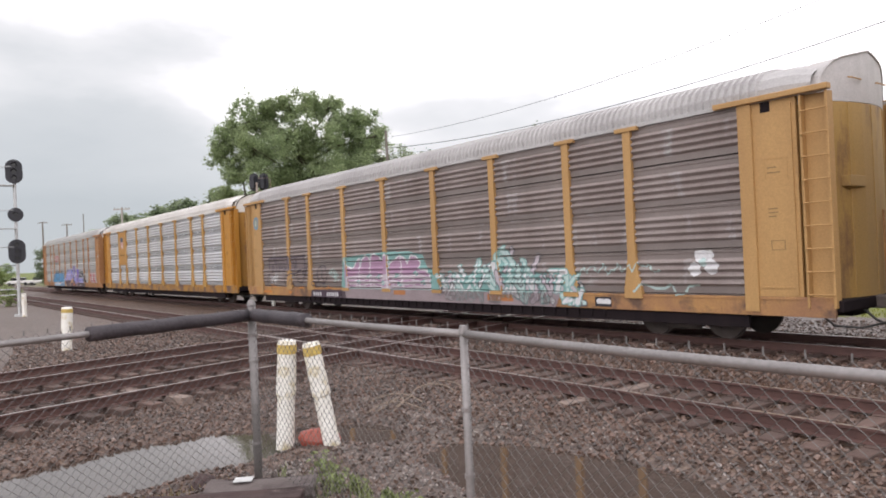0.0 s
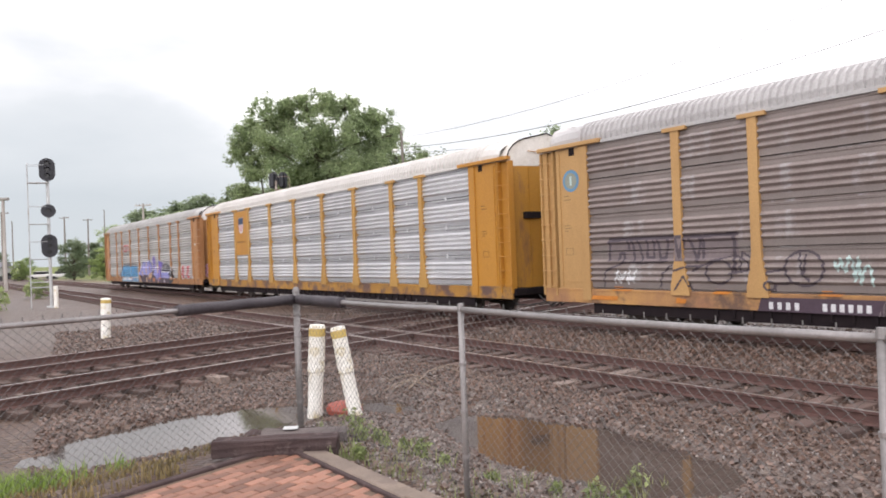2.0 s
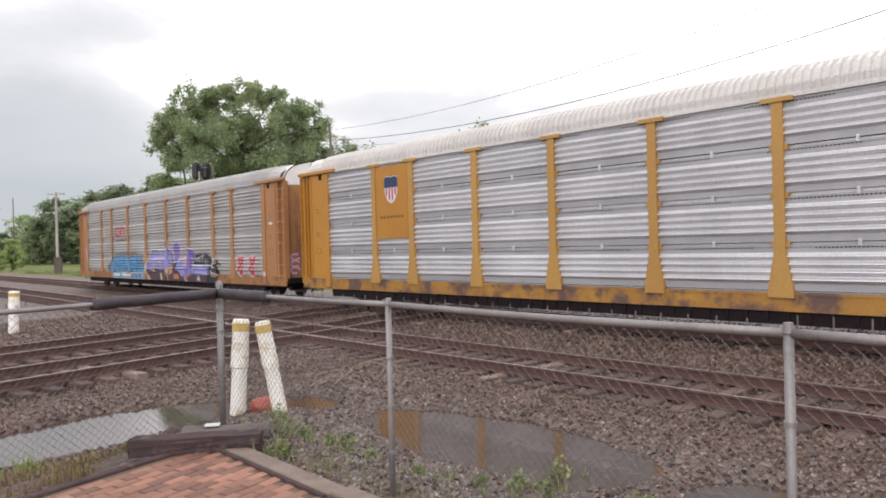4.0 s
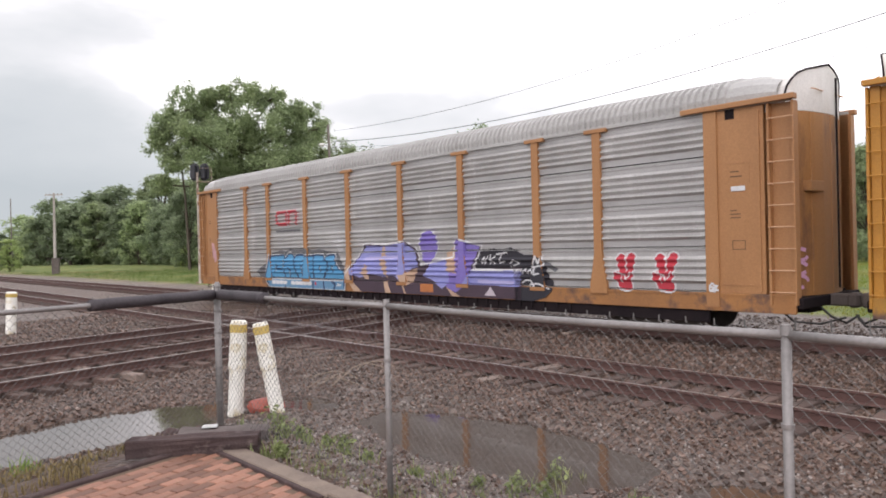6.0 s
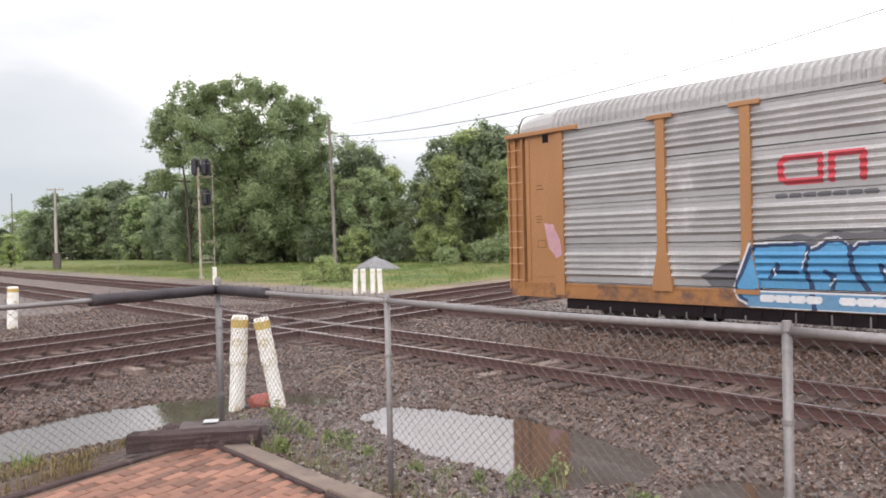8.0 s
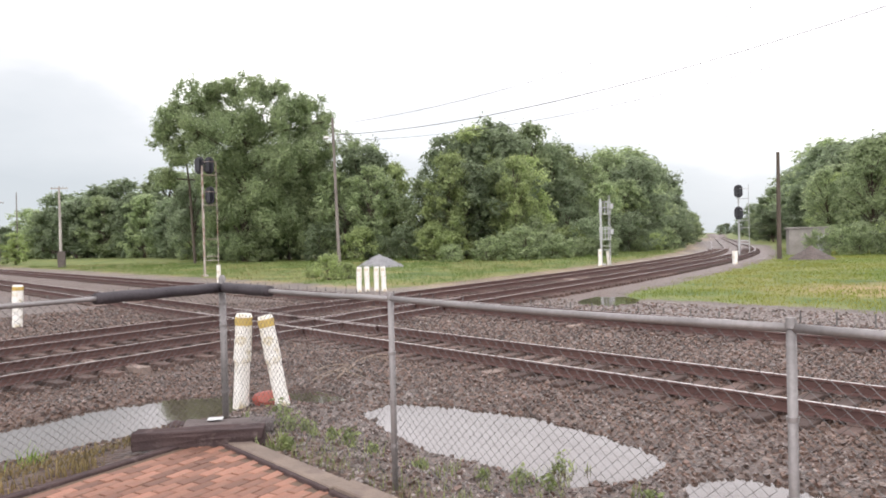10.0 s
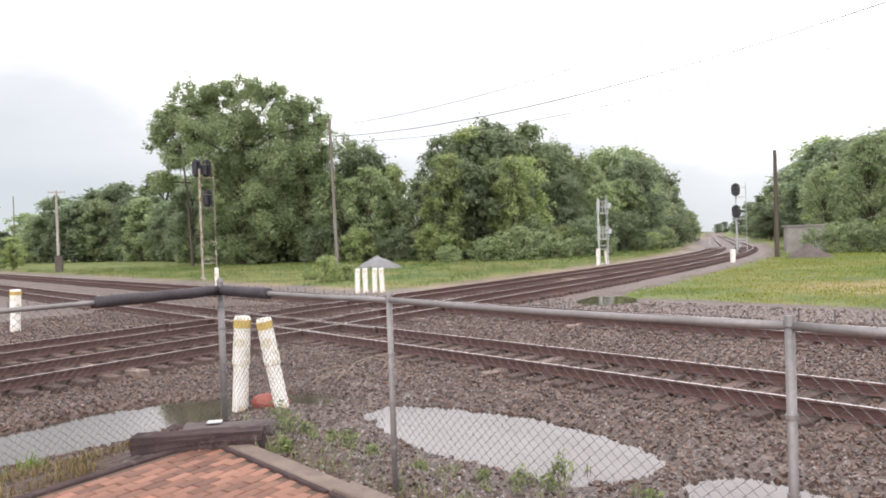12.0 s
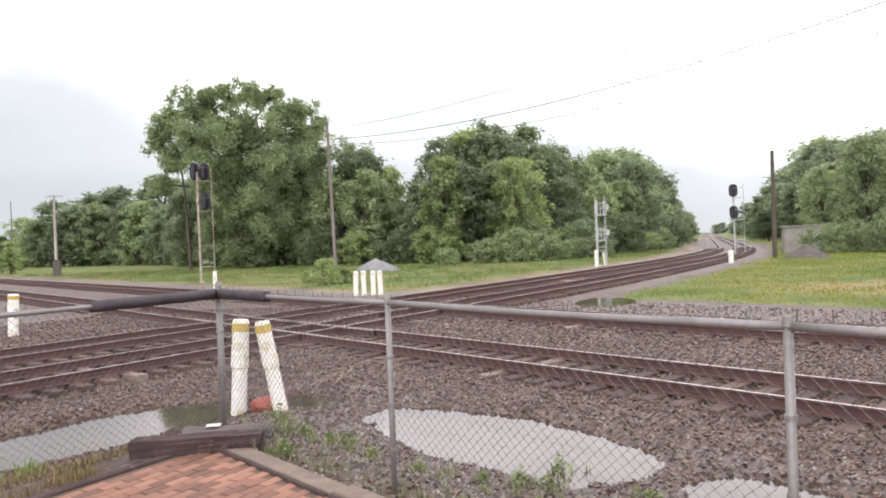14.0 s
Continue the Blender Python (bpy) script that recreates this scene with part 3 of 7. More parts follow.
def car_materials(kind):
    if kind == "rusty":
        return dict(sheet=mat("rust_stained_grey_sheet", (0.305, 0.262, 0.246), (0.215, 0.175, 0.162), rough=0.55, metal=0.2, s1=0.8, s2=25, streak=4, stain=(0.38, 0.36, 0.36), stain_scale=1.3, stain_cut=0.56, bump=0.12),
                    paint=mat("faded_tan_yellow_paint", (0.46, 0.275, 0.105), (0.35, 0.20, 0.075), rough=0.6, s1=0.8, s2=30, streak=3, stain=(0.20, 0.10, 0.05), stain_scale=1.6, stain_cut=0.66),
                    roof=mat("dirty_white_roof", (0.435, 0.425, 0.42), (0.335, 0.325, 0.322), rough=0.7, s1=0.5, s2=20, stain=(0.31, 0.265, 0.245), stain_scale=0.9, stain_cut=0.66),
                    endtop=mat("grey_end_sheet", (0.5, 0.48, 0.47), rough=0.7),
                    sill=mat("rusted_orange_sill", (0.46, 0.25, 0.08), (0.26, 0.13, 0.07), rough=0.7, s1=1.0, s2=25, stain=(0.13, 0.075, 0.05), stain_scale=1.1, stain_cut=0.52))
    if kind == "bright":
        return dict(sheet=mat("bright_galvanised_sheet", (0.74, 0.74, 0.75), (0.58, 0.58, 0.595), rough=0.42, metal=0.74, s1=0.5, s2=25, streak=3, bump=0.06),
                    paint=mat("deep_yellow_paint", (0.44, 0.205, 0.026), (0.36, 0.16, 0.021), rough=0.5, s1=0.6, s2=30, streak=3, stain=(0.20, 0.09, 0.03), stain_scale=1.0, stain_cut=0.68),
                    roof=mat("white_painted_roof", (0.60, 0.585, 0.56), (0.48, 0.46, 0.43), rough=0.6, s1=0.4, s2=20),
                    endtop=mat("white_end_sheet", (0.66, 0.64, 0.60), (0.50, 0.47, 0.42), rough=0.6, stain=(0.34, 0.29, 0.23), stain_scale=1.4, stain_cut=0.57),
                    sill=mat("yellow_sill", (0.42, 0.215, 0.03), (0.27, 0.13, 0.03), rough=0.6, s1=0.9, stain=(0.11, 0.062, 0.05), stain_scale=1.3, stain_cut=0.46))
    return dict(sheet=mat("dull_galvanised_sheet", (0.57, 0.56, 0.55), (0.42, 0.41, 0.40), rough=0.38, metal=0.62, s1=0.6, s2=25, streak=4, stain=(0.68, 0.67, 0.66), stain_scale=1.0, stain_cut=0.60, bump=0.08),
                paint=mat("orange_tan_paint", (0.375, 0.185, 0.074), (0.30, 0.142, 0.056), rough=0.55, s1=0.7, s2=30, streak=3, stain=(0.22, 0.10, 0.05), stain_scale=1.3, stain_cut=0.68),
                roof=mat("pale_grey_roof", (0.40, 0.395, 0.385), (0.31, 0.305, 0.295), rough=0.65, s1=0.4, s2=20, stain=(0.30, 0.28, 0.26), stain_scale=0.8, stain_cut=0.66),
                endtop=mat("white_end_panel", (0.70, 0.69, 0.67), (0.58, 0.56, 0.53), rough=0.6, stain=(0.40, 0.36, 0.32), stain_scale=1.4, stain_cut=0.6),
                sill=mat("orange_sill", (0.37, 0.165, 0.05), (0.24, 0.11, 0.042), rough=0.6, s1=0.9, stain=(0.12, 0.065, 0.045), stain_scale=1.6, stain_cut=0.50))


def half_width_post(x, z):
    """Half the width of a side post: it flares at the foot."""
    return 0.11 + 0.14 * (1 - sstep(0.0, 0.85, z - SILL1))


def surf(x, z):
    """How far outside y = -SIDE the painted side lies at (x, z)."""
    if z < SILL1:
        return 0.054
    if abs(x) > PANEL_END - 0.05:
        return 0.080 if abs(x) < PANEL_END + 0.25 else 0.045
    for p in POSTS:
        if abs(x - p) < half_width_post(x, z):
            return 0.094
    return corrugation(z) + 0.004


def graffiti(name, x0, x1, z0, z1, strokes, colours, parent, label="", cell=0.021):
    """Spray paint that lies on the ridges: shapes are ('poly', points, colour), ('line', points, width, colour) or ('disc', x, z, r, colour), later ones on top."""
    nx, nz = int((x1 - x0) / cell), int((z1 - z0) / cell)
    X, Z = np.meshgrid(x0 + (np.arange(nx) + 0.5) * cell, z0 + (np.arange(nz) + 0.5) * cell, indexing="ij")
    col = np.full((nx, nz), -1)
    for s in strokes:
        if s[0] == "disc":
            col[np.hypot(X - s[1], Z - s[2]) < s[3]] = s[4]
        elif s[0] == "poly":
            inside = np.zeros_like(X, dtype=bool)
            P = s[1]
            for (ax, az), (bx, bz) in zip(P, P[1:] + P[:1]):
                cross = (az > Z) != (bz > Z)
                with np.errstate(divide="ignore", invalid="ignore"):
                    inside ^= cross & (X < (bx - ax) * (Z - az) / (bz - az if bz != az else 1e-9) + ax)
            col[inside] = s[2]
        else:
            for (ax, az), (bx, bz) in zip(s[1], s[1][1:]):
                L2 = (bx - ax) ** 2 + (bz - az) ** 2 + 1e-9
                t = np.clip(((X - ax) * (bx - ax) + (Z - az) * (bz - az)) / L2, 0, 1)
                col[np.hypot(X - ax - t * (bx - ax), Z - az - t * (bz - az)) < s[2] / 2] = s[3]
    verts, faces, idx, seen = [], [], [], {}

    def vert(i, k):
        if (i, k) not in seen:
            x, z = x0 + i * cell, z0 + k * cell
            seen[(i, k)] = len(verts)
            verts.append((x, -SIDE - surf(x, z) - 0.006, z))
        return seen[(i, k)]

    for i in range(nx):
        for k in range(nz):
            if col[i, k] >= 0:
                faces.append((vert(i, k), vert(i + 1, k), vert(i + 1, k + 1), vert(i, k + 1)))
                idx.append(int(col[i, k]))
    return raw(name, verts, faces, colours, parent, label, idx)


def spray(name, c):
    return mat(name, c, tuple(v * 0.8 for v in c), rough=0.55, s1=1.5, s2=25)


def side_sheet(x0, x1, sgn, mtl, band, parent, top=TOP, bottom=SILL1):
    zs = [z for z in LEVELS if bottom - 1e-6 <= z <= top + 1e-6]
    verts = [(x, sgn * (SIDE + corrugation(z)), z) for z in zs for x in (x0, x1)]
    faces = [(2 * i, 2 * i + 1, 2 * i + 3, 2 * i + 2) if sgn < 0 else (2 * i + 1, 2 * i, 2 * i + 2, 2 * i + 3) for i in range(len(zs) - 1)]
    b = len(verts)   # back of the sheet
    verts += [(x, sgn * (SIDE - 0.05), z) for z in (zs[0], zs[-1]) for x in (x0, x1)]
    faces.append((b + 1, b, b + 2, b + 3))
    index = []
    for z0, z1 in zip(zs, zs[1:]):   # ridges, perforated flat bands toned darker, and the open seam, its shadow painted black
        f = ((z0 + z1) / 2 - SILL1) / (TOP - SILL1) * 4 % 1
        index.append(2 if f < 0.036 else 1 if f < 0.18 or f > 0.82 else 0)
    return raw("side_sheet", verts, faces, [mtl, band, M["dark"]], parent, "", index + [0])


END_Y = [-1.40, -1.32, -1.2, -1.05, -0.85, -0.6, -0.3, 0.0, 0.3, 0.6, 0.85, 1.05, 1.2, 1.32, 1.40]


def end_x(half, y):
    """How far the bulged end of a car stands out at the offset y."""
    return half - 0.32 + 0.36 * (1 - (y / 1.46) ** 2)


def gable_z(y):
    return float(np.interp(abs(y), (0.0, 0.85, 1.05, 1.22, 1.32, 1.40), (5.69, 5.50, 5.42, 5.28, 5.14, 4.90)))


def bulged_end(name, columns, ex, half, proud, mtl, parent):
    """A curved end wall 0.5 m deep; columns: (y, bottom, top)."""
    n = len(columns)
    V = [(ex * (end_x(half, y) + proud), y, z) for y, a, b in columns for z in (a, b)] + [(ex * (end_x(half, y) - 0.5), y, z) for y, a, b in columns for z in (a, b)]
    F_ = []
    for k in range(n - 1):
        a, b, c, d = 2 * k, 2 * k + 1, 2 * k + 2, 2 * k + 3
        m = 2 * n
        F_ += [(a, c, d, b), (a + m, b + m, d + m, c + m), (b, d, d + m, b + m), (a, a + m, c + m, c)]
    F_ += [(0, 1, 2 * n + 1, 2 * n), (2 * n - 2, 4 * n - 2, 4 * n - 1, 2 * n - 1)]
    return raw(name, V, F_ if ex > 0 else [f[::-1] for f in F_], mtl, parent)


def auto_carrier(kind, label, mts, seed):
    HALF = {"rusty": 13.70, "bright": 13.85, "dull": 13.80}[kind]
    rng = random.Random(seed)
    car = new("auto_carrier")
    tagged(car, label, "freight car", "cars of the train")
    pt, sh = mts["paint"], mts["sheet"]
    # underframe and sills
    bm = B()
    box(bm, (-HALF + 0.3, -0.35, 0.55), (HALF - 0.3, 0.35, 0.98))
    box(bm, (-HALF + 0.2, -SIDE + 0.05, 0.88), (HALF - 0.2, SIDE - 0.05, 0.99))
    for x in np.arange(-8.2, 8.3, 1.35):
        box(bm, (x - 0.06, -SIDE + 0.06, 0.42), (x + 0.06, SIDE - 0.06, 0.90))
    box(bm, (-11.9, -SIDE + 0.02, 0.36), (11.9, -SIDE + 0.10, 0.66))
    box(bm, (-11.9, SIDE - 0.10, 0.36), (11.9, SIDE - 0.02, 0.66))
    for x in np.arange(-8.2, 8.3, 0.42):   # row of tie-down brackets under the sill
        box(bm, (x - 0.03, -SIDE - 0.03, 0.44), (x + 0.03, -SIDE + 0.02, 0.61))
    part("underframe", bm, M["dark"], car)
    for sgn in (-1, 1):
        bm = B()
        y0, y1 = sorted((sgn * (SIDE - 0.04), sgn * (SIDE + 0.04)))
        box(bm, (-HALF + 0.06, y0, SILL0), (HALF - 0.06, y1, SILL1 - 0.004), bevel=0.008)
        y2, y3 = sorted((sgn * (SIDE + 0.02), sgn * (SIDE + 0.052)))
        box(bm, (-HALF + 0.06, y2, SILL1 - 0.06), (HALF - 0.06, y3, SILL1 - 0.02))
        part("side_sill", bm, mts["sill"], car)
        bm = B()
        box(bm, (-HALF + 0.1, min(sgn * (SIDE - 0.08), sgn * (SIDE + 0.062)), TOP - 0.012), (HALF - 0.1, max(sgn * (SIDE - 0.08), sgn * (SIDE + 0.062)), TOP + 0.075), bevel=0.006)
        part("top_chord", bm, mts["roof"], car)
        xs = [-PANEL_END] + POSTS + [PANEL_END]
        for i, (a, b) in enumerate(zip(xs, xs[1:])):
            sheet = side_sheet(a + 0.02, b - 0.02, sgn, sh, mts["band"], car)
            if kind == "bright":
                q = (a + b) / 2
                for z in (1.955, 2.91, 3.865):
                    bm = B()
                    box(bm, (q - 0.03, min(sgn * (SIDE - 0.04), sgn * (SIDE + 0.035)), z - 0.05), (q + 0.03, max(sgn * (SIDE - 0.04), sgn * (SIDE + 0.035)), z + 0.08), bevel=0.008)
                    part("seam_lug", bm, sh, sheet)
                vv, ff = [], []
                for z in (1.88, 2.835, 3.79, 4.74):
                    for x in np.arange(a + 0.2, b - 0.2, 0.075):
                        if math.sin(x * 2.1 + z) < -0.35:
                            continue
                        k = len(vv)
                        y = sgn * (SIDE + 0.0205)
                        vv += [(x, y, z - 0.010), (x + 0.036, y, z - 0.010), (x + 0.036, y, z + 0.010), (x, y, z + 0.010)]
                        ff.append((k, k + 1, k + 2, k + 3))
                tagged(raw("vent_slots", vv, ff, M["dark"], sheet), kind="stuff")
        for p in POSTS:
            bm = B()
            yo, yi = sgn * (SIDE + 0.088), sgn * (SIDE - 0.03)
            hs = [SILL1 - 0.10, SILL1 + 0.15, SILL1 + 0.45, SILL1 + 0.85, TOP - 0.06]
            ring = []
            for z in hs:
                w = half_width_post(p, max(z, SILL1))
                ring.append([bm.verts.new((p - w, yo, z)), bm.verts.new((p + w, yo, z)), bm.verts.new((p + w, yi, z)), bm.verts.new((p - w, yi, z))])
            for r0, r1 in zip(ring, ring[1:]):
                for k in range(4):
                    bm.faces.new((r0[k], r0[(k + 1) % 4], r1[(k + 1) % 4], r1[k]))
            bm.faces.new(ring[0])
            bm.faces.new(ring[-1])
            box(bm, (p - 0.32, min(yi, sgn * (SIDE + 0.114)), TOP - 0.07), (p + 0.32, max(yi, sgn * (SIDE + 0.114)), TOP + 0.02))
            if kind == "bright":   # splice lugs
                for z in (1.95, 2.91, 3.86):
                    for q in (-0.14, 0.14):
                        box(bm, (p + q - 0.04, min(yi, sgn * (SIDE + 0.05)), z - 0.06), (p + q + 0.04, max(yi, sgn * (SIDE + 0.05)), z + 0.06))
            bmesh.ops.recalc_face_normals(bm, faces=bm.faces[:])
            part("side_post", bm, mts["post"], car)
        # end bays: plain plates, ladders and the yellow cap
        for ex in (-1, 1):
            bm = B()
            a, b = sorted((ex * PANEL_END, ex * (HALF - 0.63)))
            y0, y1 = sorted((sgn * (SIDE - 0.05), sgn * (SIDE + 0.03)))
            box(bm, (a, y0, SILL1 + 0.0), (b, y1, TOP - 0.01))
            a2, b2 = sorted((ex * (PANEL_END - 0.05), ex * (PANEL_END + 0.24)))
            box(bm, (a2, min(y0, y1), SILL1 - 0.3), (b2, max(sgn * (SIDE + 0.075), y1) if sgn > 0 else y1, TOP)) if sgn > 0 else box(bm, (a2, -(SIDE + 0.075), SILL1 - 0.3), (b2, y1, TOP))
            r0, r1 = sorted((ex * (HALF - 0.78), ex * (HALF - 0.71)))   # upright rib and the edge of the inner door leaf
            box(bm, (r0, min(y0, sgn * (SIDE + 0.06)), SILL1 + 0.05), (r1, max(y1, sgn * (SIDE + 0.06)), TOP - 0.12))
            r0, r1 = sorted((ex * (PANEL_END + 0.30), ex * (HALF - 0.78)))
            box(bm, (r0, min(y0, sgn * (SIDE + 0.042)), SILL1 + 0.16), (r1, max(y1, sgn * (SIDE + 0.042)), SILL1 + 0.19))
            # raised data panel edges
            c0, c1 = sorted((ex * (PANEL_END + 0.45), ex * (PANEL_END + 0.92)))
            yb = sgn * (SIDE + 0.036)
            for z0, z1, xx0, xx1 in ((3.28, 3.30, c0, c1), (3.68, 3.70, c0, c1), (3.28, 3.70, c0, c0 + 0.02), (3.28, 3.70, c1 - 0.02, c1)):
                box(bm, (xx0, min(yb, sgn * SIDE), z0), (xx1, max(yb, sgn * SIDE), z1))
            ep_ = part("end_plate", bm, pt, car)
            bm = B()   # dark pocket at the head of the plate
            r0, r1 = sorted((ex * (PANEL_END + 0.42), ex * (PANEL_END + 0.62)))
            box(bm, (r0, min(sgn * SIDE, sgn * (SIDE + 0.034)), TOP - 0.22), (r1, max(sgn * SIDE, sgn * (SIDE + 0.034)), TOP - 0.012))
            part("hinge_pocket", bm, M["dark"], ep_)
            bm = B()
            a3, b3 = sorted((ex * (PANEL_END - 0.55), ex * (HALF + 0.02)))
            box(bm, (a3, min(sgn * (SIDE - 0.02), sgn * (SIDE + 0.14)), TOP + 0.0), (b3, max(sgn * (SIDE - 0.02), sgn * (SIDE + 0.14)), TOP + 0.11), bevel=0.01)
            part("eave_cap", bm, pt, car)
            # ladder bay
            lx0, lx1 = sorted((ex * (HALF - 0.55), ex * (HALF - 0.02)))
            ladder = B()
            yL = sgn * (SIDE + 0.02)
            box(ladder, (lx0, min(yL - sgn * 0.10, yL - sgn * 0.16), 0.86), (lx1, max(yL - sgn * 0.10, yL - sgn * 0.16), TOP - 0.02))
            ld = part("ladder", ladder, pt, car)
            for q in (lx0, lx1 - 0.045):
                bm = B()
                box(bm, (q, min(yL - sgn * 0.10, yL + sgn * 0.05), 0.80), (q + 0.045, max(yL - sgn * 0.10, yL + sgn * 0.05), TOP - 0.02))
                part("stringer", bm, pt, ld)
            for i in range(9):
                bm = B()
                z = 1.05 + i * 0.43
                tube(bm, [(lx0 + 0.02, yL + sgn * 0.03, z), (lx0 + 0.02, yL + sgn * 0.09, z), (lx1 - 0.02, yL + sgn * 0.09, z), (lx1 - 0.02, yL + sgn * 0.03, z)], 0.014, 5)
                part("rung", bm, mts["rung"], ld)
            # stencilled data too small to read
            y6, y7 = sorted((sgn * (SIDE + 0.03), sgn * (SIDE + 0.036)))
            lines = [(c0 + 0.05, c0 + 0.05 + rng.uniform(0.12, 0.28), 2.55 + i * 0.075, 0.022) for i in range(3)] + [(c0 + 0.06, c1 - 0.16, 3.40, 0.025), (c0 + 0.06, c1 - 0.22, 3.50, 0.025)]
            lines += [(c0 + 0.08, c0 + 0.36, z, 0.016) for z in (1.90, 2.08)] + [(x, x + 0.016, 1.90, 0.19) for x in (c0 + 0.08, c0 + 0.345)]
            for xa, xb, z, hh in lines:
                bm = B()
                box(bm, (xa, y6, z), (xb, y7, z + hh))
                part("stencil_line", bm, mts["stencil"], car)
    # roof, ribbed across
    prof = [(-SIDE + 0.01, TOP + 0.03), (-SIDE + 0.0, 5.06), (-SIDE + 0.09, 5.25), (-SIDE + 0.30, 5.40), (-0.75, 5.53), (0, 5.61)]
    prof = prof + [(-y, z) for y, z in prof[-2::-1]]
    xs, k = [], -HALF + 0.45
    verts, faces = [], []
    i = 0
    while k < HALF - 0.45:
        for dx, lift in ((0.0, 0.0), (0.025, 0.052), (0.092, 0.052), (0.118, 0.0)):
            xs.append((k + dx, lift if abs(k) < HALF - 1.35 else 0.0))
        k += 0.172
    n = len(prof)
    for x, lift in xs:
        drop = 0.30 * max(0.0, (abs(x) - (HALF - 1.1)) / 0.65) ** 2 * 0.5
        for y, z in prof:
            f = 1 + lift / 1.6
            verts.append((x, y * f, z + lift * (0.3 + 0.7 * (z > 5.2)) - drop * (z - TOP)))
    for i in range(len(xs) - 1):
        for j in range(n - 1):
            faces.append((i * n + j, (i + 1) * n + j, (i + 1) * n + j + 1, i * n + j + 1))
    raw("roof", verts, faces, mts["roof"], car)
    # bulged ends: doors below, sheet above
    for ex in (-1, 1):
        dr = bulged_end("end_door", [(y, 0.95, 4.66) for y in END_Y], ex, HALF, 0.0, mts["end"], car)
        for y in (-0.72, 0.05, 0.8):
            x = end_x(HALF, y)
            c, d = sorted((ex * (x - 0.03), ex * (x + 0.012)))
            bm = B()
            box(bm, (c, y - 0.012, 1.0), (d, y + 0.012, 4.64))
            part("door_seam", bm, mts["end"], dr)
        bm = B()
        c, d = sorted((ex * (end_x(HALF, -0.62) - 0.12), ex * (end_x(HALF, -0.3) + 0.015)))
        box(bm, (c, -0.95, 3.05), (d, -0.30, 3.26), bevel=0.01)
        part("door_recess", bm, M["dark"] if kind == "bright" else mts["end"], dr)
        if kind == "bright":
            bm = B()
            c, d = sorted((ex * (end_x(HALF, 0.5) - 0.05), ex * (end_x(HALF, 0.5) + 0.015)))
            box(bm, (c, 0.47, 4.05), (d, 0.53, 4.60), bevel=0.01)
            part("door_slot", bm, M["dark"], dr)
        bm = B()
        x = ex * (end_x(HALF, 0.35) + 0.04)
        tube(bm, [(x, 0.35, 1.05), (x, 0.35, 5.45 if kind == "dull" else 2.6)], 0.022, 6)
        part("lock_rod", bm, M["dark"] if kind == "dull" else mts["sill"], dr)
        gb = bulged_end("end_gable", [(y, 4.665, gable_z(y)) for y in END_Y], ex, HALF, 0.004, mts["endtop"], car)
        # rim tube; where black, it paints the shade of the roof overhang's gap
        bm = B()
        tube(bm, [(ex * (end_x(HALF, y) + 0.012), y, gable_z(y)) for y in END_Y], 0.022, 5)
        part("gable_edge_line", bm, M["dark"] if kind != "rusty" else mts["endtop"], gb)
        for y, z in ((-0.55, 5.12), (0.55, 5.12)):   # grab irons on the sheet
            bm = B()
            x = end_x(HALF, y)
            tube(bm, [(ex * x, y - 0.2, z), (ex * (x + 0.07), y - 0.2, z - 0.02), (ex * (x + 0.07), y + 0.2, z - 0.02), (ex * x, y + 0.2, z)], 0.014, 5)
            part("grab_iron", bm, mts["rung"], gb)
        for y in ((SIDE - 0.14,) if ex > 0 else (-SIDE,)):   # post that guards the end corner
            bm = B()
            c, d = sorted((ex * (HALF - 0.08), ex * (HALF - 0.24)))
            box(bm, (c, y, 0.75), (d, y + 0.14, TOP))
            part("corner_post", bm, pt, car)
        bm = B()
        c, d = sorted((ex * (HALF - 0.4), ex * (HALF + 0.05)))
        box(bm, (c, -SIDE + 0.02, 0.72), (d, SIDE - 0.02, 0.94), bevel=0.02)
        part("end_sill", bm, M["dark"], car)
        bm = B()
        c, d = sorted((ex * (HALF - 0.2), ex * (HALF + 0.55)))
        box(bm, (c, -0.13, 0.70), (d, 0.13, 0.95), bevel=0.03)
        c, d = sorted((ex * (HALF + 0.38), ex * (HALF + 0.60)))
        box(bm, (c, -0.20, 0.68), (d, 0.16, 0.98), bevel=0.05)
        part("coupler", bm, M["truck"], car)
        bm = B()
        tube(bm, [(ex * (HALF - 0.1), -0.5, 0.78), (ex * (HALF + 0.2), -0.52, 0.52), (ex * (HALF + 0.45), -0.45, 0.40), (ex * (HALF + 0.64), -0.3, 0.55)], 0.025, 6)
        tube(bm, [(ex * (HALF - 0.5), -1.3, 0.7), (ex * (HALF - 0.2), -1.32, 0.46), (ex * (HALF + 0.2), -1.1, 0.42), (ex * (HALF + 0.5), -0.6, 0.52)], 0.022, 6)
        part("air_hose", bm, M["hose"], car)
        # truck
        cx = ex * 10.05
        truck = B()
        for y in (-1.02, 1.02):
            for q in (-0.89, 0.89):
                box(truck, (cx + q - 0.22, y - 0.09, 0.30), (cx + q + 0.22, y + 0.09, 0.62), bevel=0.03)
            box(truck, (cx - 0.9, y - 0.08, 0.52), (cx + 0.9, y + 0.08, 0.68), bevel=0.03)
            box(truck, (cx - 0.42, y - 0.08, 0.20), (cx + 0.42, y + 0.08, 0.34), bevel=0.03)
            for q in (-0.24, 0, 0.24):
                tube(truck, [(cx + q, y, 0.32), (cx + q, y, 0.56)], 0.07, 8)
        box(truck, (cx - 0.2, -1.05, 0.40), (cx + 0.2, 1.05, 0.66), bevel=0.03)
        tk = part("truck", truck, M["truck"], car)
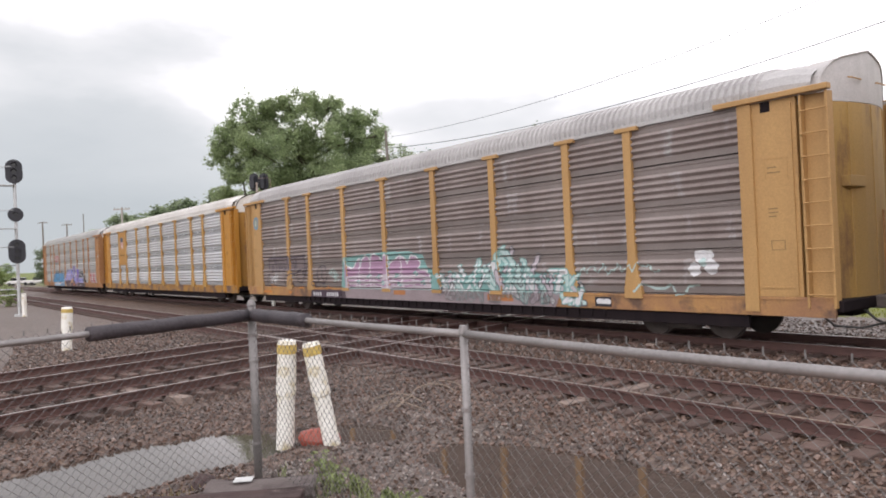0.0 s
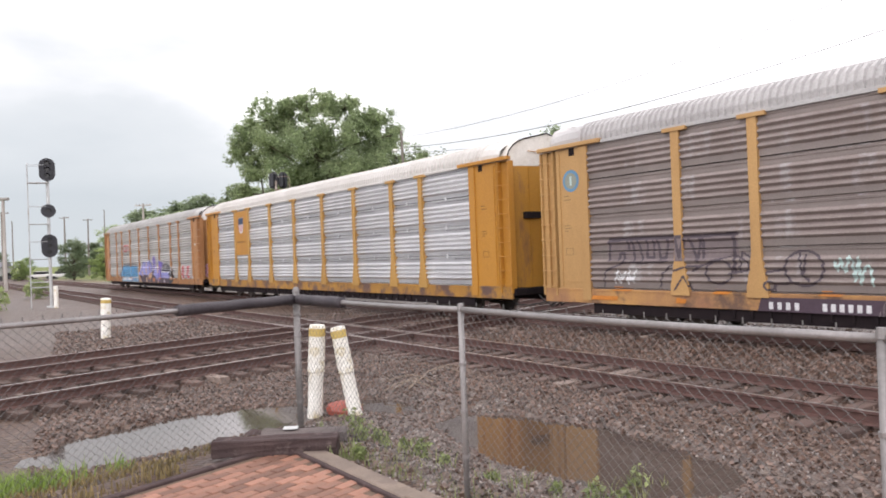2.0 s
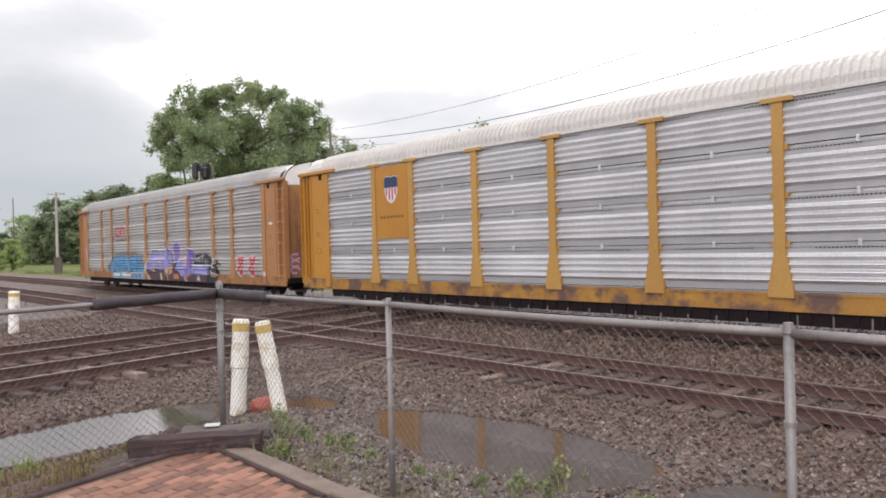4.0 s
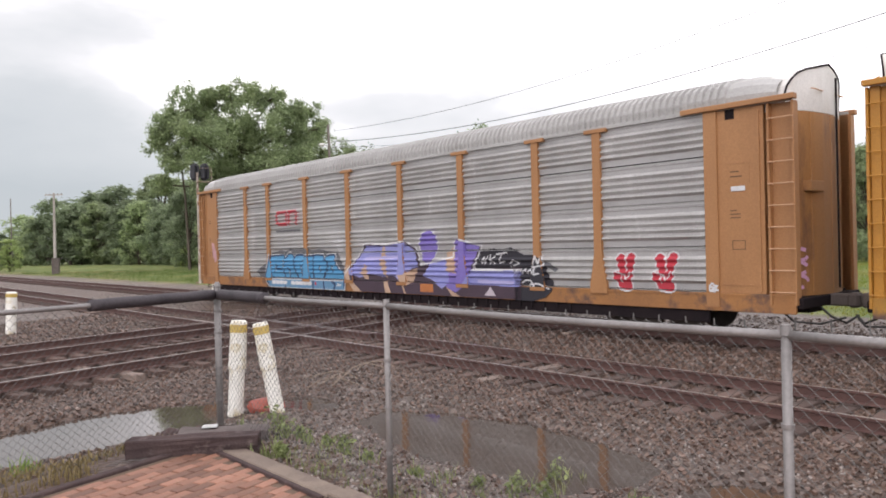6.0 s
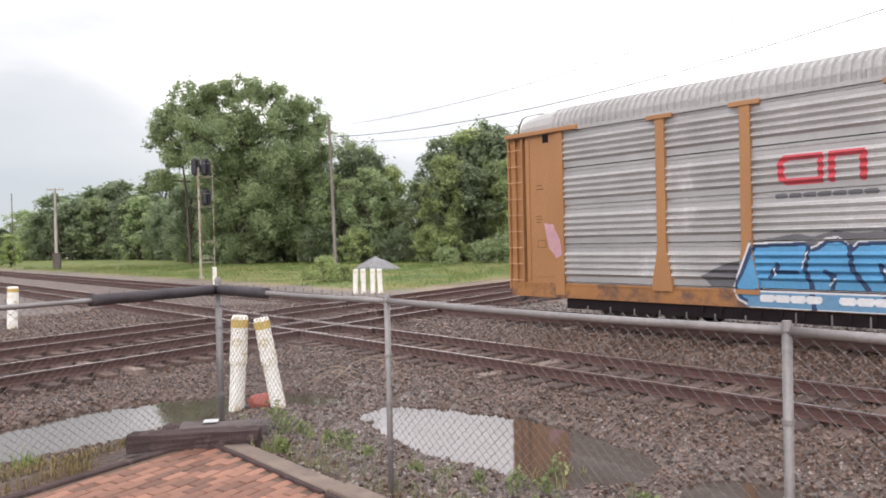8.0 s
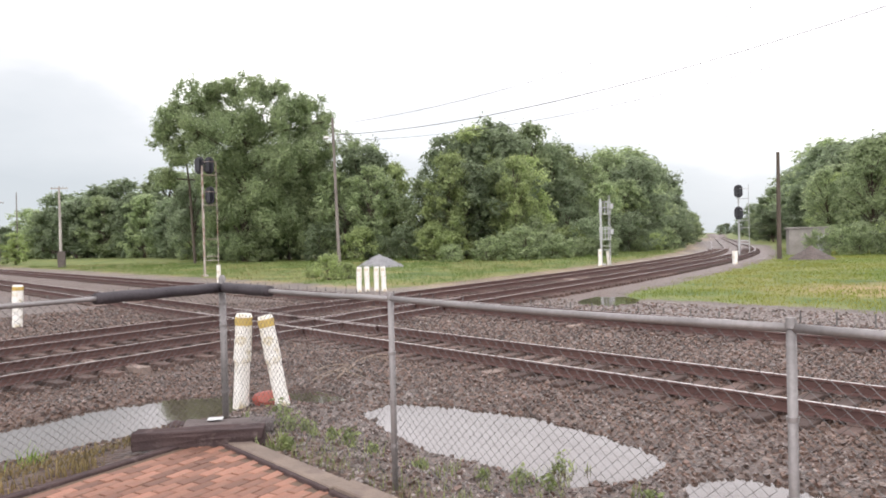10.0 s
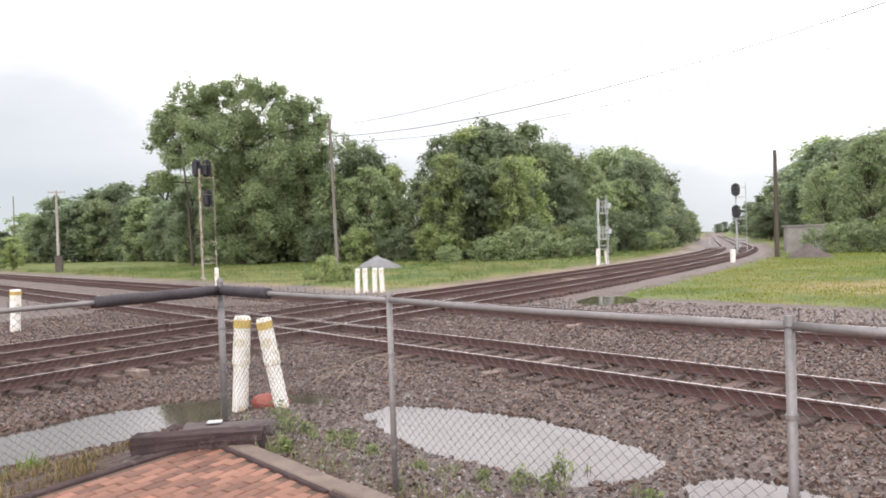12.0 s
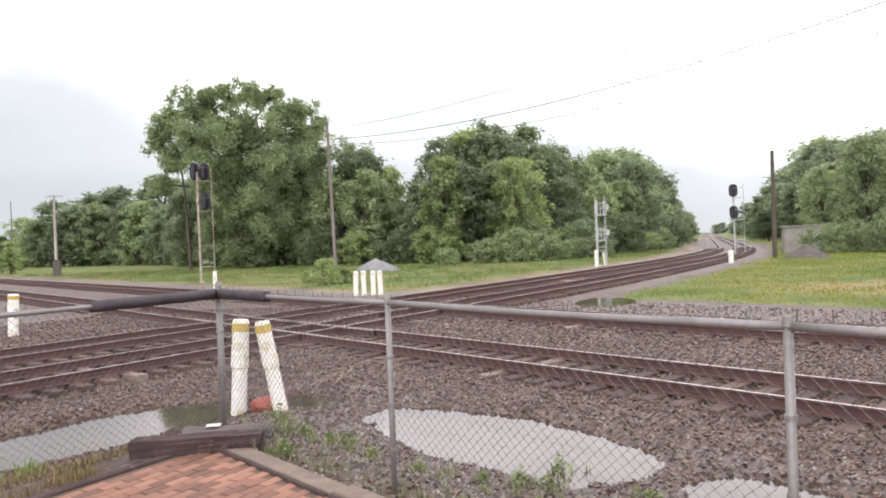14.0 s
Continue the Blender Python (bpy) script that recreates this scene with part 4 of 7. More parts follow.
        for q in (-0.89, 0.89):
            bm = B()
            for y in (-GAUGE / 2, GAUGE / 2):
                s = 1 if y > 0 else -1
                for r, ya, yb2 in ((0.455, y - 0.05, y + 0.065), (0.485, y - s * 0.05 - 0.015, y - s * 0.05 + 0.015)):
                    tube(bm, [(0, ya, 0), (0, yb2, 0)], r, 28)
                for h in range(3):
                    a = 2.1 * h
                    tube(bm, [(0.27 * math.cos(a), y + s * 0.06, 0.27 * math.sin(a)), (0.27 * math.cos(a), y + s * 0.075, 0.27 * math.sin(a))], 0.04, 8)
            tube(bm, [(0, -1.0, 0), (0, 1.0, 0)], 0.08, 12)
            wh = part("wheelset", bm, M["truck"], tk)
            wh.location = (cx + q, 0, 0.455)
            wheelsets.append((car, wh, cx + q))
    return car


wheelsets = []
MTS = {k: car_materials(k) for k in ("rusty", "bright", "dull")}
MTS["bright"]["post"] = mat("tan_yellow_post_paint", (0.43, 0.245, 0.065), (0.35, 0.19, 0.048), rough=0.55, s1=0.8, s2=30, streak=3, stain=(0.20, 0.10, 0.05), stain_scale=1.3, stain_cut=0.68)
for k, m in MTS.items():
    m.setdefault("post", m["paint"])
    # flat bands: one tone, set darker than the ridged sheet on every car
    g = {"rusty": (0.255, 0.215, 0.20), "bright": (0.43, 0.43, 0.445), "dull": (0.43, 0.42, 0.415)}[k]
    m["band"] = mat("darker_flat_band_" + k, g, tuple(v * 0.75 for v in g), rough=0.5, metal=0.4, s1=0.8, s2=40, streak=3, fine=0.35, bump=0.15)
    c = {"rusty": (0.40, 0.25, 0.08), "bright": (0.40, 0.195, 0.024), "dull": (0.38, 0.185, 0.065)}[k]
    m["end"] = mat("end_paint_" + k, c, tuple(v * 0.8 for v in c), rough=0.6, s1=0.9, s2=30, streak=3, stain=(0.13, 0.065, 0.042), stain_scale=0.8, stain_cut=0.54)
    m["rung"] = {"rusty": m["paint"], "bright": m["paint"], "dull": mat("dusty_rung_paint", (0.50, 0.31, 0.19), (0.40, 0.23, 0.13), rough=0.7)}[k]
    m["stencil"] = mat("stencil_" + k, {"rusty": (0.26, 0.17, 0.07), "bright": (0.17, 0.085, 0.02), "dull": (0.13, 0.07, 0.035)}[k], rough=0.7)

car_d = auto_carrier("rusty", "weathered auto carrier ahead in the train, grey ribbed sides", MTS["rusty"], 4)
car_a = auto_carrier("rusty", "rust-stained grey auto carrier with tan posts and spray-painted sides", MTS["rusty"], 1)
car_b = auto_carrier("bright", "bright galvanised auto carrier with yellow ends and a white roof", MTS["bright"], 2)
car_c = auto_carrier("dull", "dull grey auto carrier with orange ends and blue graffiti", MTS["dull"], 3)

# ---- spray paint and emblems
SP = {n: spray("spray_" + n, c) for n, c in {
    "white": (0.62, 0.62, 0.63), "black": (0.022, 0.02, 0.028), "blue": (0.085, 0.29, 0.50), "navy": (0.02, 0.045, 0.11), "purple": (0.27, 0.28, 0.57),
    "violet": (0.20, 0.15, 0.45), "tan": (0.50, 0.34, 0.24), "plum": (0.062, 0.038, 0.055), "red": (0.46, 0.035, 0.055), "pink": (0.37, 0.225, 0.33), "palepink": (0.50, 0.44, 0.48), "teal": (0.19, 0.36, 0.34),
    "mint": (0.45, 0.58, 0.56), "logo_red": (0.55, 0.07, 0.09), "grey": (0.12, 0.12, 0.13), "washblue": (0.115, 0.25, 0.39)}.items()}


def tag_line(x0, x1, z0, z1, n, w, c, seed):
    rng = random.Random(seed)
    p = []
    for i in range(n):
        p.append((x0 + (x1 - x0) * (i + rng.uniform(-0.3, 0.3)) / (n - 1), rng.uniform(z0, z1)))
    return [("line", p, w, c)]


def script_line(x0, x1, z, h, n, w, c):
    """A curling line of joined loops, like handwriting that cannot be read."""
    p = []
    for i in range(n * 14 + 1):
        t = i / (n * 14)
        a = 2 * math.pi * n * t
        k = 0.6 + 0.4 * math.sin(n * 2.3 * t + x0)
        p.append((x0 + (x1 - x0) * t + 0.6 * h * math.sin(a), z + h * k * math.cos(a) + 0.3 * h * math.sin(a * 0.37)))
    return [("line", p, w, c)]


def inset(pts, kx, kz, c=(-4.6, 1.2)):
    return [(c[0] + (x - c[0]) * kx, c[1] + (z - c[1]) * kz) for x, z in pts]


RIM = [(-7.5, 1.05), (-7.35, 1.36), (-7.12, 1.95), (-6.66, 1.97), (-6.06, 1.99), (-5.98, 1.84), (-5.83, 1.9), (-5.67, 2.03), (-5.45, 2.06), (-5.3, 1.96), (-5.22, 1.84), (-5.08, 1.98), (-4.55, 1.99), (-4.46, 1.86), (-4.34, 1.93), (-3.88, 1.93), (-3.58, 1.98),
       (-3.11, 1.95), (-3.0, 1.72), (-2.92, 1.92), (-2.62, 1.97), (-2.33, 1.97), (-2.27, 1.66), (-2.11, 1.46), (-1.73, 1.29), (-1.68, 1.02), (-1.72, 0.64), (-7.12, 0.64), (-7.40, 0.80)]
blue = [("poly", [(-7.4, 1.0), (-7.95, 1.02), (-8.2, 1.25), (-7.7, 1.5), (-7.2, 1.62), (-7.1, 2.0), (-6.6, 2.05), (-6.2, 2.12), (-5.9, 2.05), (-5.5, 2.16), (-5.1, 2.1), (-4.4, 2.16), (-3.9, 2.08), (-3.4, 2.12), (-2.9, 2.05), (-2.2, 2.0), (-1.7, 1.35), (-2.5, 1.0)], 3),
        ("poly", RIM, 2), ("poly", inset(RIM, 0.986, 0.95), 1), ("poly", inset(RIM, 0.956, 0.86), 0), ("poly", [(-7.2, 0.66), (-7.1, 0.99), (-1.85, 0.99), (-1.8, 0.66)], 4)]
for p in ([(-6.70, 1.26), (-6.56, 1.52), (-6.56, 1.37), (-6.2, 1.37)], [(-5.98, 1.84), (-6.04, 1.43), (-5.93, 1.14), (-5.87, 0.66)], [(-5.66, 1.38), (-5.51, 1.29), (-5.55, 1.08)], [(-5.24, 1.84), (-5.20, 1.45), (-4.93, 1.05)], [(-4.72, 1.5), (-4.61, 1.22), (-4.5, 0.9)],
          [(-4.48, 1.86), (-4.50, 1.22), (-4.65, 0.9)], [(-3.81, 1.90), (-3.83, 0.66)], [(-3.42, 1.47), (-3.31, 1.29)], [(-3.02, 1.74), (-2.84, 1.58), (-2.88, 1.35), (-3.13, 1.08), (-3.08, 0.66)], [(-2.60, 1.48), (-2.51, 1.3)], [(-2.56, 0.94), (-2.36, 0.85), (-2.42, 0.68)]):
    blue.append(("line", p, 0.095, 1))
for p in ([(-6.62, 1.30), (-6.62, 1.44)], [(-5.60, 1.12), (-5.48, 1.26)], [(-3.36, 1.46), (-3.30, 1.36)], [(-2.54, 1.46), (-2.48, 1.36)], [(-4.66, 1.44), (-4.52, 1.0)], [(-7.0, 0.975), (-1.85, 0.975)], [(-6.0, 1.76), (-6.10, 1.45)]):
    blue.append(("line", p, 0.028, 2))
blue += [("line", [(-6.98, 1.012), (-1.84, 1.012)], 0.042, 1), ("disc", -3.66, 0.84, 0.06, 5), ("line", [(-2.25, 0.80), (-1.95, 0.84)], 0.035, 2), ("line", [(-2.2, 0.88), (-2.0, 0.80)], 0.03, 2)]
graffiti("blue_graffiti", -8.25, -1.5, 0.64, 2.2, blue, [SP["blue"], SP["navy"], SP["white"], SP["grey"], SP["washblue"], SP["red"]], car_c, "blue outlined block graffiti over a dark cloud", 0.0175)
purple = [("poly", [(-1.7, 1.2), (-0.9, 1.85), (-0.5, 2.28), (0.7, 2.24), (1.7, 2.33), (2.2, 2.1), (2.45, 1.55), (2.9, 1.62), (3.9, 1.8), (4.0, 2.35), (4.4, 2.28), (5.1, 2.1), (4.75, 1.45), (6.6, 1.5), (6.6, 0.64), (-1.2, 0.64)], 3),
          ("poly", [(-1.55, 1.25), (-0.8, 1.85), (-0.4, 2.2), (0.7, 2.17), (1.6, 2.26), (2.1, 2.0), (2.3, 1.5), (2.0, 1.45), (1.6, 1.05), (0.9, 1.2), (0.4, 1.15), (-0.2, 1.25), (-0.9, 1.1)], 0),
          ("poly", [(2.5, 1.2), (2.9, 1.62), (3.85, 1.78), (3.9, 1.1), (3.4, 0.85), (2.9, 1.1)], 0), ("poly", [(3.6, 0.9), (4.0, 2.3), (4.35, 2.24), (5.0, 2.08), (4.6, 1.4), (4.4, 0.95), (4.0, 0.75)], 1), ("poly", [(4.3, 1.0), (6.5, 0.98), (6.6, 1.40), (4.7, 1.45)], 0),
          ("disc", 2.80, 2.18, 0.47, 2), ("disc", 2.80, 2.18, 0.42, 1), ("poly", [(2.45, 1.85), (3.1, 1.85), (2.9, 1.62), (2.6, 1.62)], 1),
          ("poly", [(-1.78, 1.36), (-1.48, 1.54), (-1.36, 1.03), (-0.75, 0.64), (-1.21, 0.64), (-1.62, 1.07)], 4), ("poly", [(-0.79, 1.28), (-0.48, 1.61), (-0.35, 1.06), (-0.54, 1.05)], 4), ("poly", [(0.46, 2.15), (0.31, 1.62), (0.44, 1.35), (0.7, 1.09), (0.66, 1.44), (0.59, 2.15)], 4), ("poly", [(1.28, 1.23), (1.87, 1.25), (1.56, 0.86), (1.69, 0.64), (1.6, 0.64)], 4),
          ("poly", [(1.6, 1.3), (2.3, 1.45), (2.0, 1.0), (1.7, 0.9)], 4), ("poly", [(3.6, 1.9), (3.95, 2.1), (4.0, 1.3), (3.6, 1.35)], 4), ("poly", [(0.52, 0.99), (0.7, 1.05), (0.9, 0.64), (0.6, 0.64)], 4), ("poly", [(3.6, 0.9), (3.85, 0.64), (4.2, 0.64)], 4), ("poly", [(5.2, 0.70), (5.45, 0.95), (5.65, 0.70)], 5),
          ("poly", [(-0.6, 1.7), (1.4, 1.75), (1.3, 1.85), (-0.5, 1.8)], 7), ("poly", [(4.9, 1.05), (6.3, 1.04), (6.3, 1.12), (4.9, 1.14)], 7), ("poly", [(2.4, 0.72), (3.0, 0.72), (3.0, 0.98), (2.4, 0.98)], 6),
          ("line", [(-1.7, 1.2), (-0.9, 1.85), (-0.5, 2.27), (0.7, 2.22), (1.7, 2.31), (2.2, 2.08), (2.45, 1.55), (2.95, 1.63), (3.9, 1.8), (4.0, 2.34), (4.4, 2.26), (5.1, 2.1), (4.72, 1.42), (6.5, 1.44)], 0.055, 2)]
graffiti("purple_graffiti", -1.85, 6.7, 0.64, 2.75, purple, [SP["purple"], SP["violet"], SP["white"], SP["plum"], SP["tan"], SP["palepink"], spray("spray_orange", (0.45, 0.16, 0.05)), spray("spray_lilac", (0.42, 0.39, 0.64))], car_c, "purple and tan graffiti over the sill")
blk = [("poly", [(4.83, 1.46), (5.03, 1.98), (5.5, 2.02), (5.86, 1.99), (6.21, 2.04), (6.66, 1.84), (6.98, 1.84), (7.30, 1.74), (7.46, 1.62), (7.50, 1.36), (7.69, 1.12), (7.66, 0.92), (7.44, 0.73), (7.07, 0.63), (6.37, 0.63), (6.3, 1.44)], 0),
       ("poly", [(7.4, 1.64), (7.6, 1.62), (7.85, 1.46), (7.8, 1.40), (7.5, 1.50)], 2)]
for p, w in (([(5.03, 1.70), (5.12, 1.60), (5.18, 1.78), (5.24, 1.60), (5.32, 1.80)], 0.04), ([(5.42, 1.84), (5.44, 1.60)], 0.04), ([(5.60, 1.80), (5.46, 1.70), (5.62, 1.60)], 0.04), ([(5.66, 1.86), (6.05, 1.90)], 0.045), ([(5.84, 1.88), (5.80, 1.62), (5.98, 1.66)], 0.04),
             ([(6.24, 1.52), (6.34, 1.34), (6.46, 1.46), (6.40, 1.34), (6.58, 1.46), (6.62, 1.34), (6.74, 1.46), (6.80, 1.34), (6.92, 1.46), (6.98, 1.34), (7.10, 1.48), (7.06, 1.32), (7.24, 1.34)], 0.04), ([(6.50, 1.04), (6.74, 1.17), (6.98, 1.15), (7.08, 1.02), (6.96, 0.96), (6.94, 1.06), (7.25, 1.08), (7.56, 0.95)], 0.04),
             ([(7.04, 1.60), (7.12, 1.80), (7.22, 1.60), (7.32, 1.80), (7.37, 1.58)], 0.05), ([(6.95, 1.50), (7.40, 1.56)], 0.04), ([(6.18, 1.62), (6.34, 1.70), (6.50, 1.60), (6.36, 1.54)], 0.035)):
    blk.append(("line", p, w, 1))
graffiti("black_graffiti", 4.8, 8.0, 0.62, 2.2, blk, [SP["black"], SP["white"], SP["grey"]], car_c, "black graffiti with white tags", 0.02)
red = []
for x, lean in ((9.86, 0.0), (10.90, 0.05)):   # each mark: two lobes over a foot in two swellings
    lobes = [[(x - 0.12, 1.72), (x - 0.06, 1.48)], [(x + 0.16 + lean, 1.74), (x + 0.10, 1.50)], [(x - 0.22, 1.32), (x - 0.08, 1.18)], [(x + 0.08, 1.34), (x + 0.02, 1.16)], [(x - 0.10, 1.14), (x + 0.06 + lean, 1.10)]]
    red += [("line", p, 0.31, 1) for p in lobes] + [("line", p, 0.225, 0) for p in lobes]
    red += [("line", [(x + 0.02, 1.84), (x + 0.03, 1.44)], 0.035, 1), ("line", [(x - 0.26, 1.42), (x - 0.06, 1.36), (x + 0.02, 1.24), (x + 0.14, 1.42)], 0.035, 1), ("line", [(x - 0.12, 1.34), (x - 0.10, 1.18)], 0.03, 1)]
graffiti("red_graffiti", 9.4, 11.45, 0.85, 2.0, red, [SP["red"], SP["white"]], car_c, "two red marks edged in white")
graffiti("red_emblem", -6.7, -4.7, 2.75, 3.75, [("line", [(-5.78, 3.60), (-6.36, 3.60), (-6.47, 3.52), (-6.47, 3.22), (-6.36, 3.13), (-5.72, 3.13), (-5.72, 3.60)], 0.115, 0), ("line", [(-5.52, 3.12), (-5.52, 3.60), (-4.98, 3.60), (-4.98, 3.12)], 0.115, 0)]
         + [("line", [(-6.55 + i * 0.27, 2.86), (-6.55 + i * 0.27 + 0.15, 2.86)], 0.1, 1) for i in range(7)], [SP["logo_red"], SP["grey"]], car_c, "faded red emblem above a dark line")
graffiti("stencil_mark", -7.0, -3.5, 0.70, 0.98, [("line", [(-6.85 + i * 0.3, 0.84), (-6.85 + i * 0.3 + 0.16, 0.84)], 0.15, 0) for i in range(10) if i != 4], [SP["white"]], car_c, "white stencilled bars").location.y = -0.006
graffiti("scribble", -2.6, -1.4, 1.9, 2.7, script_line(-2.35, -1.75, 2.3, 0.2, 4, 0.04, 0) + script_line(-2.25, -1.85, 2.12, 0.12, 3, 0.04, 0), [SP["white"]], car_c, "", 0.022)
graffiti("pink_smear", -12.7, -11.9, 1.55, 2.6, [("poly", [(-12.55, 2.52), (-12.25, 2.50), (-12.0, 2.1), (-11.95, 1.72), (-12.12, 1.62), (-12.4, 1.9)], 0)], [spray("spray_faded_pink", (0.52, 0.30, 0.33))], car_c, "", 0.025)
graffiti("white_smear", 11.9, 12.3, 0.66, 1.35, script_line(11.99, 12.16, 1.08, 0.09, 3, 0.04, 0) + script_line(11.99, 12.16, 0.82, 0.08, 3, 0.04, 0), [SP["white"]], car_c, "", 0.022)
graffiti("paper_label", 12.3, 12.9, 3.05, 3.25, [("poly", [(12.48, 3.1), (12.78, 3.1), (12.78, 3.2), (12.48, 3.2)], 0)], [SP["white"]], car_c, "small white paper label", 0.02)

PINK_FORMS = ([(-4.28, 2.05), (-4.19, 1.81), (-3.77, 1.72), (-3.4, 2.05), (-3.25, 2.1), (-3.3, 1.6), (-3.5, 1.0), (-4.25, 1.0)], [(-3.25, 1.7), (-3.1, 2.05), (-2.77, 2.2), (-2.55, 1.99), (-2.6, 1.0), (-3.4, 1.0)],
              [(-2.54, 1.80), (-2.50, 2.14), (-2.23, 2.23), (-1.95, 2.15), (-1.8, 1.98), (-1.46, 2.19), (-1.34, 2.15), (-1.27, 1.0), (-2.5, 1.0)], [(-1.27, 1.86), (-1.05, 1.96), (-0.61, 2.14), (-0.52, 1.7), (-0.5, 1.0), (-1.2, 1.0)],
              [(-0.55, 2.1), (-0.30, 2.02), (-0.18, 1.86), (0.04, 2.13), (0.31, 2.08), (0.58, 1.9), (0.5, 1.65), (0.95, 1.62), (1.12, 1.4), (1.15, 1.0), (-0.5, 1.0)])
wild_pink = [("poly", [(-4.5, 0.98), (-4.55, 1.4), (-4.35, 2.14), (-3.0, 2.22), (-1.5, 2.28), (0.0, 2.25), (0.72, 2.12), (0.9, 1.78), (1.25, 1.6), (1.55, 1.3), (1.72, 0.98)], 3)]
for form in PINK_FORMS:
    wild_pink.append(("poly", form, 0))
wild_pink += [("poly", [(-4.25, 1.0), (-4.2, 1.42), (-3.2, 1.5), (-2.2, 1.44), (-1.35, 1.52), (-0.4, 1.46), (0.5, 1.5), (1.05, 1.42), (1.12, 1.0)], 1)]
for z in (1.12, 1.30, 1.60):   # broken mauve bands in the paler foot
    wild_pink += [("line", [(x, z + 0.03 * math.sin(x * 5)), (x + 0.45, z + 0.03 * math.cos(x * 4))], 0.055, 0) for x in np.arange(-4.1, 0.7, 0.62)]
for x, z in ((-2.62, 1.42), (-1.98, 1.40), (-1.62, 1.20), (-0.82, 1.46), (-0.70, 1.16), (0.32, 1.52), (0.72, 1.22), (-3.35, 1.22)):
    wild_pink += [("poly", [(x - 0.16, z - 0.05), (x - 0.02, z + 0.10), (x + 0.18, z + 0.04), (x + 0.06, z - 0.08)], 3), ("line", [(x - 0.18, z - 0.07), (x + 0.20, z + 0.06)], 0.03, 2)]
for form in PINK_FORMS:
    wild_pink += [("line", form[:-2] + [(form[-3][0], 1.02)], 0.055, 2)]
graffiti("pink_graffiti", -4.7, 1.75, 0.98, 2.35, wild_pink, [SP["pink"], SP["palepink"], SP["white"], SP["teal"], SP["mint"], SP["violet"]], car_a, "mauve and white graffiti edged in teal", 0.018)
rng_ = random.Random(77)
wild = [("poly", [(1.7, 0.98), (1.9, 1.1), (3.2, 1.5), (4.3, 1.9), (5.2, 1.75), (6.4, 1.35), (7.4, 1.1), (7.3, 0.98)], 3)]
for i in range(70):   # interlocked arms, each edged in teal
    x = 1.75 + 5.8 * ((i * 0.618) % 1)
    top = 1.35 + 0.85 * math.exp(-((x - 4.5) / 1.7) ** 2)
    p = [(x, rng_.uniform(0.8, top - 0.2))]
    for k in range(2):
        p.append((p[-1][0] + rng_.uniform(-0.35, 0.35), min(top, max(0.75, p[-1][1] + rng_.choice((-1, 1)) * rng_.uniform(0.15, 0.5)))))
    w = rng_.uniform(0.08, 0.15)
    wild += [("line", p, w + 0.07, rng_.choice((3, 3, 5))), ("line", p, w, rng_.choice((0, 0, 1, 1, 2)))]
graffiti("wild_graffiti", 1.4, 7.9, 0.64, 2.5, wild, [SP["white"], SP["mint"], SP["palepink"], SP["teal"], SP["tan"], SP["grey"]], car_a, "tangled white and mint graffiti")
graffiti("side_scrawl", 7.3, 11.8, 0.95, 2.1, tag_line(7.5, 9.9, 1.45, 1.72, 23, 0.036, 1, 31) + tag_line(9.2, 10.8, 1.0, 1.25, 10, 0.05, 1, 32) + [("disc", 10.9, 1.85, 0.16, 0), ("disc", 10.75, 1.55, 0.15, 0), ("disc", 11.15, 1.6, 0.16, 0), ("disc", 11.1, 1.85, 0.1, 0), ("disc", 10.95, 1.7, 0.09, 1)], [SP["white"], SP["mint"]], car_a)
faint = [spray("spray_faded_black", (0.075, 0.058, 0.07)), spray("spray_thin_grey", (0.185, 0.148, 0.15))]
blocks = [("poly", [(-11.23, 2.29), (-8.54, 2.27), (-7.64, 2.29), (-7.59, 1.82), (-8.57, 1.69), (-11.26, 1.72)], 1)]
for p in ([(-11.26, 1.75), (-11.23, 2.23), (-10.62, 2.27), (-10.62, 2.01)], [(-10.95, 1.75), (-10.89, 1.92), (-10.77, 1.91), (-10.78, 1.71)], [(-10.5, 2.24), (-10.44, 1.74)], [(-10.33, 2.26), (-10.19, 1.74)], [(-10.04, 2.25), (-10.06, 1.8), (-9.86, 1.8), (-9.85, 2.19)],
          [(-9.73, 2.21), (-9.67, 1.76), (-9.51, 1.79), (-9.42, 2.22)], [(-9.19, 2.24), (-9.1, 1.79), (-8.97, 2.23)], [(-8.86, 2.25), (-8.64, 1.69), (-8.54, 2.23)], [(-11.23, 2.27), (-8.54, 2.27)], [(-7.7, 2.26), (-7.7, 1.47)], [(-8.49, 1.78), (-8.47, 2.27), (-7.64, 2.29)]):
    blocks.append(("line", p, 0.075, 0))
graffiti("grey_scrawl", -11.8, -7.3, 1.45, 2.4, blocks, faint, car_a, "thin dark block graffiti over a greyed panel")


def loop_line(x, z, rx, rz, w, c):
    return ("line", [(x + rx * math.cos(k * 0.3491), z + rz * math.sin(k * 0.3491)) for k in range(19)], w, c)


